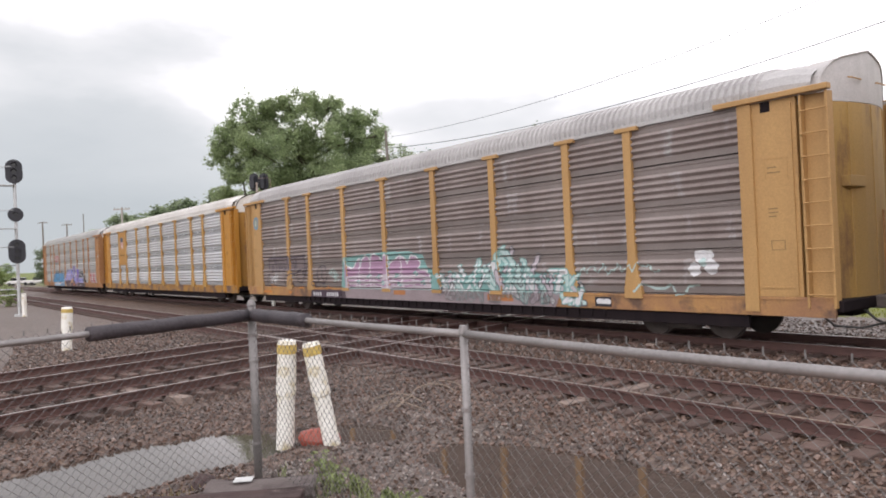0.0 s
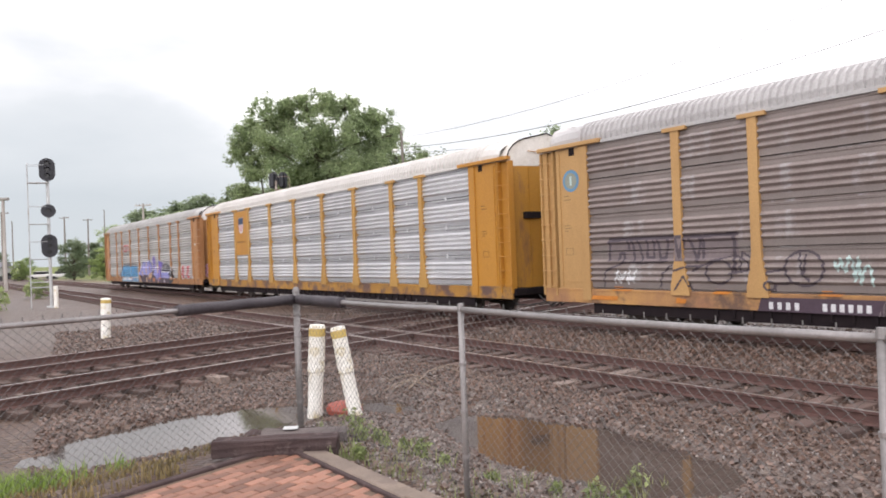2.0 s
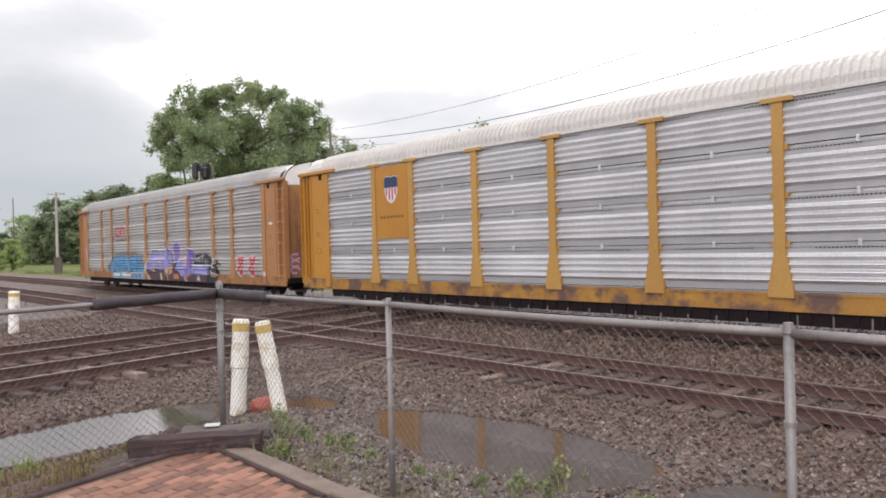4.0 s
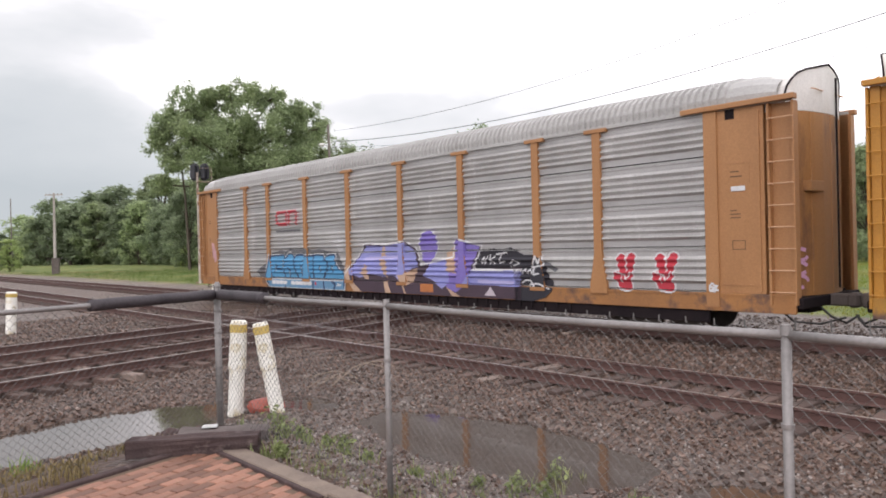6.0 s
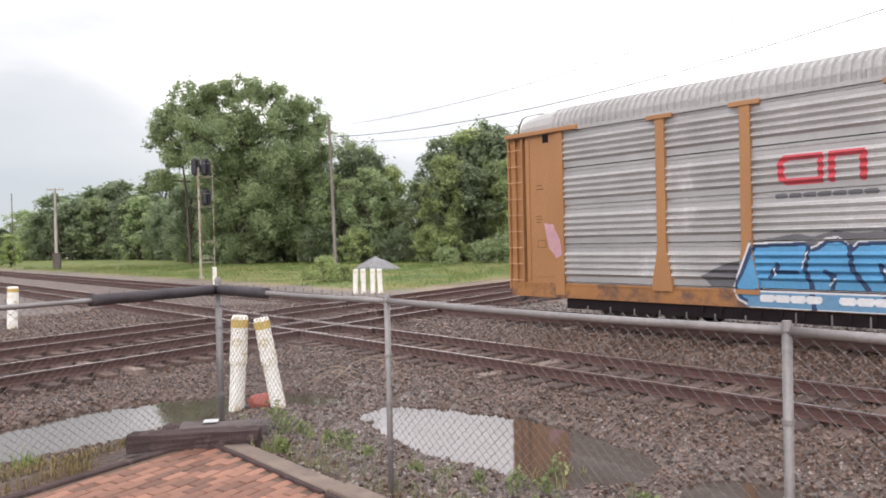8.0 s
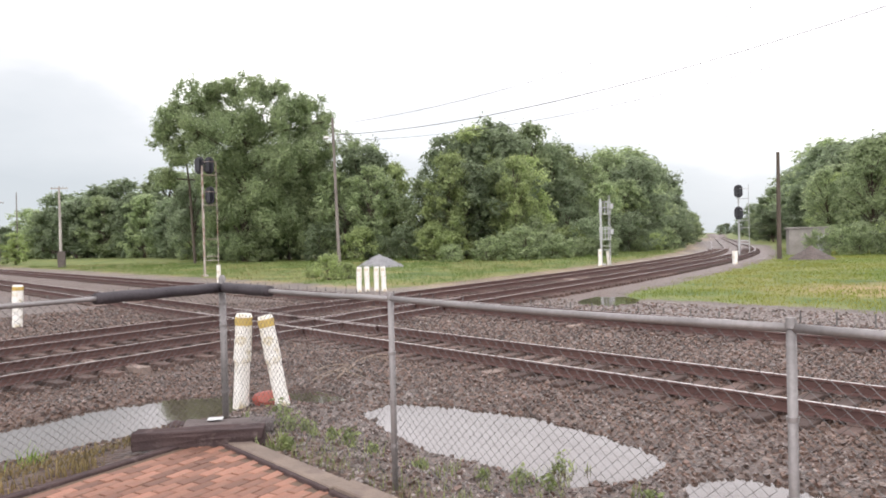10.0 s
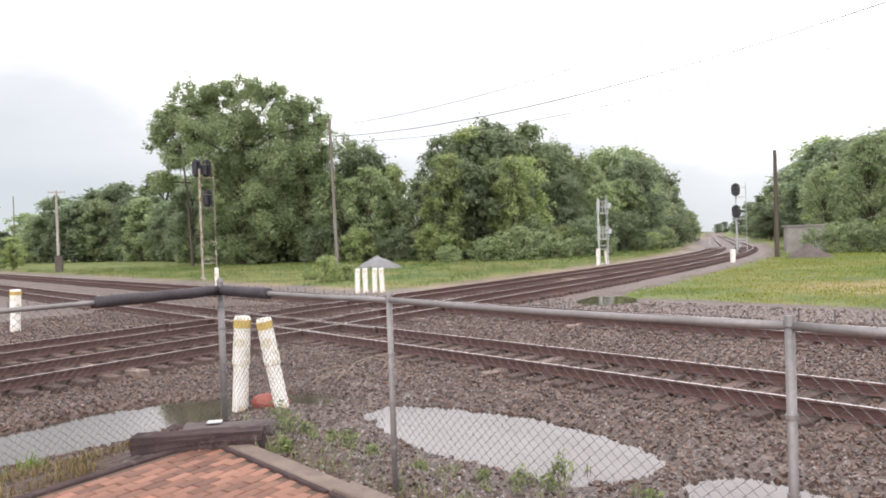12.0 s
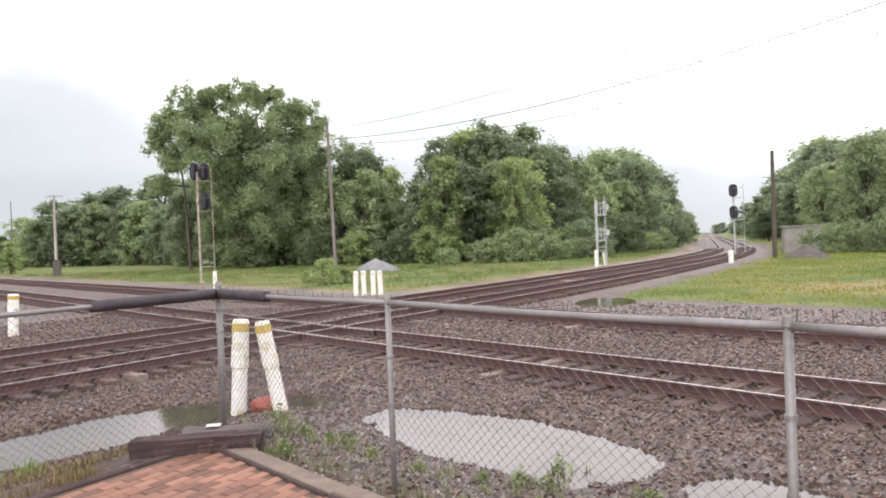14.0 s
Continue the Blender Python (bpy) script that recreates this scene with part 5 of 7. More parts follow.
curls = [loop_line(-8.1, 1.44, 0.33, 0.26, 0.05, 0), loop_line(-6.17, 1.52, 0.40, 0.36, 0.05, 0), loop_line(-6.91, 1.16, 0.1, 0.09, 0.045, 0)]
for p in ([(-8.79, 1.47), (-8.22, 1.71), (-7.69, 1.82), (-7.44, 1.7), (-7.32, 1.5), (-7.84, 1.41)], [(-7.58, 1.47), (-7.53, 1.88), (-7.34, 1.76)], [(-9.3, 1.47), (-8.93, 1.57), (-8.5, 1.59)], [(-9.25, 1.03), (-9.01, 1.35), (-8.81, 1.04)], [(-6.26, 1.85), (-6.22, 1.42)],
          [(-6.12, 1.79), (-6.19, 1.36), (-6.06, 1.26)], [(-6.96, 1.44), (-6.61, 1.5)], [(-6.8, 0.99), (-6.79, 1.19), (-6.28, 1.23)], [(-11.47, 1.06), (-11.4, 1.47), (-10.82, 1.68), (-10.15, 1.67), (-9.44, 1.7)], [(-9.7, 1.09), (-9.61, 1.41), (-9.37, 1.6)]):
    curls.append(("line", p, 0.045, 0))
graffiti("thin_scrawl", -11.8, -5.4, 0.99, 2.0, curls, faint, car_a, "thin dark curling spray lines")
BRIGHT_RUST = spray("spray_bright_rust", (0.56, 0.20, 0.028))
for x, z, w, h in ((-11.18, 0.965, 0.65, 0.10), (-8.26, 0.95, 0.44, 0.11), (-5.88, 0.965, 0.48, 0.10), (-11.9, 0.72, 0.9, 0.11), (-9.27, 0.71, 0.32, 0.12)):
    graffiti("rust_patch", x - 0.05, x + w + 0.05, z - 0.02, z + h + 0.02, [("poly", [(x, z + 0.01), (x + 0.04, z + h), (x + w, z + h - 0.01), (x + w - 0.05, z)], 0)], [BRIGHT_RUST], car_a, "patch of bright orange on the sill")
graffiti("white_scribble", -11.3, -10.1, 1.0, 1.8, tag_line(-11.1, -10.4, 1.15, 1.65, 16, 0.05, 0, 42), [SP["white"]], car_a)
graffiti("pale_scribble", -5.7, -4.7, 1.0, 2.0, tag_line(-5.55, -4.85, 1.15, 1.85, 14, 0.05, 0, 43), [SP["mint"]], car_a)
graffiti("number_patch", -7.3, -4.2, 0.62, 0.94, [("poly", [(-7.2, 0.62), (-7.1, 0.92), (-4.4, 0.92), (-4.3, 0.62)], 0)], [SP["plum"]], car_a)
for x in [-6.94 + i * 0.185 for i in range(4)] + [-5.82 + i * 0.165 for i in range(6)]:
    bm = B()
    box(bm, (x, -SIDE - 0.066, 0.66), (x + 0.10, -SIDE - 0.050, 0.82), bevel=0.012)
    part("number_bar", bm, SP["white"], car_a)
graffiti("sill_wash", -5.0, 7.0, 0.62, 0.99, [("poly", [(-4.8, 0.6), (-4.6, 1.0), (6.8, 1.0), (6.6, 0.6)], 0), ("poly", [(3.9, 0.72), (5.0, 0.72), (5.0, 0.92), (3.9, 0.92)], 1), ("poly", [(-1.0, 0.8), (-0.3, 0.8), (-0.3, 0.95), (-1.0, 0.95)], 1)], [spray("spray_washed_grey", (0.29, 0.235, 0.245)), spray("spray_rust", (0.42, 0.17, 0.06))], car_a)
graffiti("mark_plate", 7.9, 8.5, 0.66, 0.94, [("poly", [(7.95, 0.68), (8.45, 0.68), (8.45, 0.92), (7.95, 0.92)], 0), ("line", [(8.05, 0.8), (8.18, 0.8)], 0.12, 1), ("line", [(8.25, 0.8), (8.38, 0.8)], 0.12, 1)], [SP["black"], SP["white"]], car_a)


def round_emblem(car, x, z, r):
    bm = B()
    for k in range(2):
        bmesh.ops.create_circle(bm, cap_ends=True, segments=28, radius=r * (1 - 0.16 * k), matrix=Matrix.Translation((x, -SIDE - 0.036 - 0.003 * k, z)) @ Matrix.Rotation(radians(90), 4, "X"))
    ob = part("round_emblem", bm, SP["washblue"], car, "dull blue round emblem with a pale field")
    bm = B()
    bmesh.ops.create_circle(bm, cap_ends=True, segments=24, radius=r * 0.72, matrix=Matrix.Translation((x, -SIDE - 0.043, z)) @ Matrix.Rotation(radians(90), 4, "X"))
    part("pale_field", bm, spray("spray_dull_teal", (0.25, 0.27, 0.22)), ob)
    bm = B()
    box(bm, (x - 0.035, -SIDE - 0.048, z - r * 0.4), (x + 0.035, -SIDE - 0.045, z + r * 0.4))
    part("centre_bar", bm, SP["mint"], ob)


for c in (car_a, car_d):
    round_emblem(c, -12.52, 3.92, 0.30)


def shield_plate(car):
    bm = B()
    box(bm, (-8.98, -SIDE - 0.083, 2.35), (-7.31, -SIDE - 0.030, 4.72), bevel=0.006)
    pl = part("placard", bm, MTS["bright"]["paint"], car, "yellow placard plate")
    x, z = -8.15, 3.95
    bm = B()
    out = [(-0.36, 0.38), (-0.2, 0.44), (0, 0.40), (0.2, 0.44), (0.36, 0.38), (0.33, -0.1), (0.2, -0.36), (0, -0.46), (-0.2, -0.36), (-0.33, -0.1)]
    bm.faces.new([bm.verts.new((x + a, -SIDE - 0.087, z + b)) for a, b in out])
    sh = part("shield", bm, SP["white"], pl, "red, white and blue shield")
    bm = B()
    bm.faces.new([bm.verts.new((x + a, -SIDE - 0.092, z + b)) for a, b in ((-0.34, 0.06), (0.34, 0.06), (0.345, 0.37), (0.2, 0.42), (0, 0.38), (-0.2, 0.42), (-0.345, 0.37))])
    part("shield_band", bm, SP["navy"], sh)
    for k in range(4):
        bm = B()
        a = -0.27 + k * 0.155
        bm.faces.new([bm.verts.new((x + p, -SIDE - 0.092, z + q)) for p, q in ((a, -0.18 - (0.14 if 0 < k < 3 else 0)), (a + 0.07, -0.2 - (0.16 if 0 < k < 3 else 0)), (a + 0.07, 0.05), (a, 0.05))])
        part("shield_stripe", bm, SP["red"], sh)
    for i in range(7):
        bm = B()
        box(bm, (-8.75 + i * 0.18, -SIDE - 0.087, 3.02), (-8.75 + i * 0.18 + 0.12, -SIDE - 0.084, 3.10))
        part("lettering_bar", bm, MTS["bright"]["stencil"], pl)


shield_plate(car_b)


def end_tag():
    """A pink spray mark running up the end of the last car."""
    rng = random.Random(6)
    verts, faces = [], []
    for i in range(3):
        z0 = 1.12 + i * 0.27
        pts = [(-1.08 + 0.17 * math.cos(a) + rng.uniform(-0.03, 0.03), z0 + 0.12 + 0.12 * math.sin(a)) for a in np.linspace(0.4 * i, 5.2 + 0.4 * i, 9)]
        for (ya, za), (yb, zb) in zip(pts, pts[1:]):
            d = math.hypot(yb - ya, zb - za) + 1e-6
            ny, nz = -(zb - za) / d * 0.038, (yb - ya) / d * 0.038
            k = len(verts)
            verts += [(end_x(HALF, y) + 0.012, y, z) for y, z in ((ya - ny, za - nz), (yb - ny, zb - nz), (yb + ny, zb + nz), (ya + ny, za + nz))]
            faces.append((k, k + 1, k + 2, k + 3))
    raw("end_tag", verts, faces, spray("spray_rose", (0.62, 0.36, 0.55)), car_c, "pink spray mark on the end")


end_tag()

# ---------------------------------------------------------------- fence
RAIL_Z = 1.70
CORNER = N1 * 0 + Vector((-2.31, 7.50, 0))
FDIR1, FDIR2 = -U1, -UF     # the two runs of fence from the corner post
BAYS = {"main": [0.0, 2.84, 5.73, 8.6], "cross": [0.0, 3.05, 6.1]}


def chain_link(p0, d, length, z0, z1):
    """Woven wires between two posts: each wire zigzags from rail to ground and loops with its neighbours."""
    pitch, r = 0.074, 0.0022
    verts, faces = [], []
    nrm = Vector((-d.y, d.x, 0))
    n = int(length / pitch)
    rows = int((z1 - z0) / 0.033)
    for i in range(n):
        ring = []
        for k in range(rows + 1):
            u = i * pitch + (pitch * 0.5 if k % 2 else 0.0)
            w = 0.003 * (1 if k % 2 else -1)
            c = p0 + d * u + Vector((0, 0, z0 + k * (z1 - z0) / rows)) + nrm * w
            b = len(verts)
            for a in (0, 2.1, 4.2):
                verts.append(tuple(c + d * (r * math.cos(a)) + nrm * (r * math.sin(a))))
            if k:
                for a in range(3):
                    faces.append((ring[-1] + a, ring[-1] + (a + 1) % 3, b + (a + 1) % 3, b + a))
            ring.append(b)
        # the mate that closes the diamonds
        ring = []
        for k in range(rows + 1):
            u = i * pitch - (pitch * 0.5 if k % 2 else 0.0)
            w = -0.003 * (1 if k % 2 else -1)
            c = p0 + d * u + Vector((0, 0, z0 + k * (z1 - z0) / rows)) + nrm * w
            b = len(verts)
            for a in (0, 2.1, 4.2):
                verts.append(tuple(c + d * (r * math.cos(a)) + nrm * (r * math.sin(a))))
            if k:
                for a in range(3):
                    faces.append((ring[-1] + a, ring[-1] + (a + 1) % 3, b + (a + 1) % 3, b + a))
            ring.append(b)
        # twisted ends that stand up over the rail
        if i % 2 == 0:
            b = len(verts)
            for z in (-0.004, 0.026 if p0.x < 0.5 else 0.05):
                e = p0 + d * (i * pitch) + Vector((0, 0, z1 + z))
                verts += [tuple(e + d * (r * 1.8 * math.cos(h)) + nrm * (r * 1.8 * math.sin(h))) for h in (0, 2.1, 4.2)]
            faces += [(b + k, b + (k + 1) % 3, b + 3 + (k + 1) % 3, b + 3 + k) for k in range(3)]
    return verts, faces


def make_fence():
    f = new("chain_link_fence")
    tagged(f, "galvanised chain-link fence with foam-sleeved top rail round the patio", "fence")
    for key, d in (("main", FDIR1), ("cross", FDIR2)):
        bays = BAYS[key]
        for i, s in enumerate(bays):
            if i == 0 and key == "cross":
                continue
            p = CORNER + d * s
            bm = B()
            r = 0.034 if i == 0 else 0.0225
            top = RAIL_Z + (0.07 if i == 0 else 0.0)
            tube(bm, [(p.x, p.y, PATIO_Z - 0.35), (p.x, p.y, top)], r, 14)
            post = part("post", bm, M["galv"], f, smooth=True)
            bm = B()
            tube(bm, [(p.x, p.y, top), (p.x, p.y, top + 0.025), (p.x, p.y, top + 0.045)], r + 0.006, 14, 0.02)
            part("post_cap", bm, M["galv"], post)
            for z in (0.62, 0.95, 1.30) + ((1.52,) if i == 0 else ()):
                bm = B()
                tube(bm, [(p.x, p.y, z - 0.011), (p.x, p.y, z + 0.011)], r + 0.006, 14)
                part("band", bm, M["galv"], post)
        for i, (a, b) in enumerate(zip(bays, bays[1:])):
            p, q = CORNER + d * (a + (0.03 if i == 0 else 0)), CORNER + d * b
            bm = B()
            sag = 0.012
            pts = [p.lerp(q, k / 8) + Vector((0, 0, RAIL_Z - sag * 4 * (k / 8) * (1 - k / 8))) for k in range(9)]
            tube(bm, pts, 0.0215, 12)
            part("top_rail", bm, M["galv"], f, smooth=True)
            v, fc = chain_link(CORNER + d * (a + 0.04) + Vector((0, 0, 0)), d, b - a - 0.06, PATIO_Z - 0.02, RAIL_Z + 0.03)
            tagged(raw("chain_link", v, fc, M["wire"], f), kind="stuff")
        # foam sleeve
        L = {"main": (0.05, 1.02), "cross": (0.05, 1.40)}[key]
        bm = B()
        n = 14
        pts = [CORNER + d * (L[0] + (L[1] - L[0]) * k / n) + Vector((0, 0, RAIL_Z - 0.012 + 0.002 * math.sin(k * 1.3))) for k in range(n + 1)]
        tube(bm, pts, 0.052, 14, cap=True)
        part("foam_sleeve", bm, M["foam"], f, "black foam pipe sleeve", smooth=True)


make_fence()


# ---------------------------------------------------------------- posts, signals, poles
def bollard(p, lean=(0, 0), h=1.2, r=0.105, band=True, group="white posts"):
    e = new("white_post")
    bm = B()
    rng = random.Random(int(p[0] * 100))
    prof = [(0.0, r * 0.98), (h * 0.49, r * 0.95), (h * 0.5, r * 1.08), (h * 0.9, r * 1.0), (h * 0.965, r * 0.98)]
    rings = []
    for z, rr in prof:
        rings.append([bm.verts.new((rr * (1 + rng.uniform(-0.03, 0.03)) * math.cos(a * math.pi / 8), rr * (1 + rng.uniform(-0.03, 0.03)) * math.sin(a * math.pi / 8), z)) for a in range(16)])
    for R0, R1 in zip(rings, rings[1:]):
        for k in range(16):
            bm.faces.new((R0[k], R0[(k + 1) % 16], R1[(k + 1) % 16], R1[k]))
    bm.faces.new(rings[-1])
    part("shaft", bm, M["whitepost"], e)
    bm = B()
    tube(bm, [(0, 0, h * 0.965), (0, 0, h * 0.99), (0, 0, h)], r * 1.03, 16, r * 0.9)
    part("cap", bm, M["whitepost"], e)
    if band:
        bm = B()
        tube(bm, [(0, 0, h * 0.88), (0, 0, h * 0.965)], r * 1.06, 16)
        part("band", bm, M["postband"], e)
    e.matrix_basis = pose(p[0], p[1], p[2], lean[0], lean[1], 0)
    tagged(e, "white-painted concrete marker post" + (" with an ochre band" if band else ""), "post", group)
    return e


gz = ground_z
bollard((-3.08, 10.73, -0.28), (0, 3.4), 1.39, 0.118)
bollard((-2.46, 10.73, -0.27), (1, -9.6), 1.36, 0.110)
bollard((-13.1, 22.2, gz(-13.15, 22.2)), (0, 2.5), 1.30, 0.15)
bollard((-26.0, 39.2, gz(-26.0, 39.2)), (0, 0), 1.25, 0.12, False)
for dx, lean in ((0.0, 1.5), (0.38, -1), (0.80, 0.5), (1.15, -2)):
    bollard((-4.15 + dx, 34.3 + 0.2 * dx, gz(-4.15 + dx, 34.3)), (0, lean), 1.15, 0.12, False)
bollard((-11.55, 37.0, gz(-11.55, 37.0)), (0, 0), 1.35, 0.10, False)
bollard((21.4, 54.7, gz(21.4, 54.7)), (0, 0), 1.0, 0.19, False)
bollard((11.75, 56.5, gz(11.75, 56.5)), (0, 0), 1.3, 0.14, False)
bollard((12.75, 57.9, gz(12.75, 57.9)), (0, -5), 1.1, 0.14, False)


def signal(p, h, heads, turn, label="", gap=0.62, face=0, aside=0.0, coat="silver", twin=0.0, cages=()):
    """A colour-light mast. heads: heights of the targets; turn: where the ladder stands; face: how far the heads turn from it."""
    e = new("railway_signal")
    bm = B()
    tube(bm, [(0, 0, 0), (0, 0, h)], 0.085, 10)
    box(bm, (-0.25, -0.25, 0), (0.25, 0.25, 0.12))
    part("mast", bm, M[coat], e)
    bm = B()
    for x in (-0.2, 0.2):
        tube(bm, [(x * 0.6, gap + 0.0, 0), (x * 0.6, gap, h + 0.25)], 0.03, 6)
    ld = part("ladder", bm, M[coat], e)
    for i in range(int(h / 0.32)):
        bm = B()
        tube(bm, [(-0.12, gap, 0.3 + i * 0.32), (0.12, gap, 0.3 + i * 0.32)], 0.014, 4)
        part("rung", bm, M[coat], ld)
    for z in [hh - 0.75 for hh in heads] + [1.2, 1.5, 2.8]:
        bm = B()
        tube(bm, [(0, 0, z), (0, gap, z)], 0.03, 5)
        box(bm, (-0.3, min(-0.05, gap), z - 0.02), (0.3, max(0.05, gap), z + 0.015)) if z > 3 else None
        part("bracket", bm, M[coat], e)
    for z in [hh - 0.75 for hh in heads]:   # hand rails of the platforms
        bm = B()
        tube(bm, [(-0.3, gap, z), (-0.3, gap, z + 1.0), (-0.3, 0.1, z + 1.0)], 0.018, 5)
        tube(bm, [(0.3, gap, z), (0.3, gap, z + 1.0), (0.3, 0.1, z + 1.0)], 0.018, 5)
        part("hand_rail", bm, M[coat], e)
    for z in cages:   # railed work platforms between mast and ladder
        bm = B()
        for x in (-0.28, 0.28):
            for k in range(4):
                y = gap * k / 3
                tube(bm, [(x, y, z), (x, y, z + 0.95)], 0.02, 5)
            for q in (0.0, 0.5, 0.95):
                tube(bm, [(x, 0, z + q), (x, gap, z + q)], 0.024, 5)
        box(bm, (-0.3, 0, z - 0.03), (0.3, gap, z))
        part("platform", bm, M[coat], e)
        bm = B()
        box(bm, (-0.16, gap + 0.04, z + 0.4), (0.16, gap + 0.3, z + 0.8), bevel=0.03)
        part("junction_box", bm, M[coat], e)
    spots = [(z, big, aside) for z, big in heads.items()] + ([(max(heads), True, twin)] if twin else [])
    for z, big, off in spots:
        spin = Matrix.Translation((0, off, 0)) @ Matrix.Rotation(radians(face), 4, "Z")
        hd = B()
        rx, rz = (0.42, 0.66) if big else (0.38, 0.38)
        ring0, ring1 = [], []
        for k in range(24):
            a = 2 * math.pi * k / 24
            x = rx * math.cos(a)
            zz = z + (rz - rx) * (1 if math.sin(a) > 0 else -1) * (1 if big else 0) + rx * math.sin(a)
            ring0.append(hd.verts.new((x, -0.20, zz)))
            ring1.append(hd.verts.new((x, -0.16, zz)))
        hd.faces.new(ring0)
        hd.faces.new(ring1[::-1])
        for k in range(24):
            hd.faces.new((ring0[k], ring1[k], ring1[(k + 1) % 24], ring0[(k + 1) % 24]))
        box(hd, (-0.18, -0.16, z - rz * 0.75), (0.18, 0.12, z + rz * 0.75), bevel=0.03)
        bmesh.ops.transform(hd, matrix=spin, verts=hd.verts[:])
        hp = part("signal_head", hd, M["signal_black"], e, "black oval signal head")
        for q in ((-0.36, 0, 0.36) if big else (0,)):
            bm = B()
            tube(bm, [(0, -0.205, z + q), (0, -0.215, z + q)], 0.10, 14)
            bmesh.ops.transform(bm, matrix=spin, verts=bm.verts[:])
            part("lens", bm, M["lens"], hp)
            bm = B()
            for k in range(9):
                a0, a1 = math.pi * (k - 0.5) / 9, math.pi * (k + 0.5) / 9
                bm.faces.new([bm.verts.new((0.14 * math.cos(a), y, z + q + 0.14 * math.sin(a))) for a, y in ((a0, -0.2), (a1, -0.2), (a1, -0.44), (a0, -0.44))])
            bmesh.ops.transform(bm, matrix=spin, verts=bm.verts[:])
            part("hood", bm, M["signal_black"], hp)
    e.matrix_basis = pose(p[0], p[1], p[2], 0, 0, turn)
    tagged(e, label, "railway signal", "signals of the crossing")
    return e


signal((-26.55, 39.6, gz(-26.9, 39.6)), 8.0, {7.9: True, 5.55: False, 3.55: True}, 123.8, "tall silver signal mast with three black heads and a ladder", 1.0, -90)
signal((-18.2, 55.0, gz(-18, 55)), 8.3, {8.35: True, 6.1: True}, -72.7, "rust-streaked signal mast with black heads facing away and a ladder", 1.0, 235, 0.42, "rusty_silver", -0.28)
signal((12.05, 57.4, gz(12.05, 57.4)), 5.2, {}, -77, "slender silver signal mast with ladder cage beside the track", 0.72, cages=(4.0, 2.0))
signal((29.6, 74.5, gz(29.6, 74.5)), 6.9, {6.5: True, 4.3: True}, -111.6, "silver signal mast with two black heads and a ladder", 0.95, 90)


def utility_pole(p, h, r, lean, arm, label, wood="pole"):
    e = new("utility_pole")
    bm = B()
    tube(bm, [(0, 0, -0.3), (0, 0, h * 0.5), (0, 0, h)], r, 10, r * 0.65)
    part("shaft", bm, M[wood], e)
    if arm:
        bm = B()
        box(bm, (-1.1, -0.06, h - 0.3), (1.1, 0.06, h - 0.16))
        part("crossarm", bm, M[wood], e)
        for x in (-0.95, -0.5, 0.5, 0.95):
            bm = B()
            tube(bm, [(x, 0, h - 0.16), (x, 0, h - 0.02)], 0.04, 6)
            part("insulator", bm, M["concrete"], e)
    e.matrix_basis = pose(p[0], p[1], p[2], 0, lean, 0)
    tagged(e, label, "utility pole", "utility poles")
    return e


utility_pole((-48.5, 92.0, -0.3), 10.2, 0.20, 0.2, True, "grey wooden utility pole with a crossarm at the wood's edge", "pole_pale")
utility_pole((-10.0, 68.0, -0.3), 13.9, 0.17, -1.2, False, "tall bare wooden utility pole before the trees")
utility_pole((27.4, 60.7, -0.3), 8.9, 0.20, 0.2, False, "short dark wooden pole standing in the grass", "bark")
utility_pole((-78.0, 105.0, -0.3), 11.0, 0.2, 0, True, "distant wooden utility pole with a crossarm")
utility_pole((-97.0, 150.0, -0.3), 13.0, 0.22, 0, True, "distant wooden utility pole with a crossarm")
utility_pole((-83.0, 86.0, -0.3), 11.0, 0.16, 0, False, "thin distant mast beside the line")
utility_pole((35.0, 20.0, -0.3), 19.6, 0.22, 0, False, "wooden utility pole that carries the wires over the track")


utility_pole((-90.5, 148.0, -0.3), 12.2, 0.2, 0.5, True, "distant wooden utility pole with a crossarm")
utility_pole((-82.0, 140.0, -0.3), 13.4, 0.13, 0, False, "thin distant mast beside the line")
utility_pole((-88.0, 121.0, -0.3), 10.6, 0.13, 0, False, "thin distant mast beside the line")


def light_mast(p, h):
    e = new("light_mast")
    bm = B()
    tube(bm, [(0, 0, 0), (0, 0, h)], 0.19, 10, 0.15)
    part("pole", bm, M["pole_pale"], e)
    bm = B()
    box(bm, (-0.55, -0.25, h), (0.55, 0.25, h + 0.28), bevel=0.04)
    part("lamp_head", bm, M["concrete"], e)
    e.matrix_basis = pose(*p)
    tagged(e, "pale steel mast with a flat lamp head beside the line", "light mast")


light_mast((-51.8, 70.0, -0.3), 9.3)


def far_car(p, turn, paint, label):
    e = new("parked_car")
    bm = B()
    box(bm, (-2.2, -0.88, 0.35), (2.2, 0.88, 0.95), bevel=0.12)
    part("body", bm, paint, e)
    bm = B()
    box(bm, (-1.25, -0.78, 0.95), (1.1, 0.78, 1.5), bevel=0.16)
    part("cabin", bm, M["lens"], e)
    bm = B()
    box(bm, (-0.95, -0.74, 1.46), (0.8, 0.74, 1.54), bevel=0.03)
    part("roof", bm, paint, e)
    for x in (-1.4, 1.4):
        for y in (-0.8, 0.8):
            bm = B()
            tube(bm, [(x, y - 0.1, 0.32), (x, y + 0.1, 0.32)], 0.32, 14)
            part("wheel", bm, M["hose"], e)
    e.matrix_basis = pose(*p, 0, 0, turn)
    tagged(e, label, "car", "cars parked beyond the line")


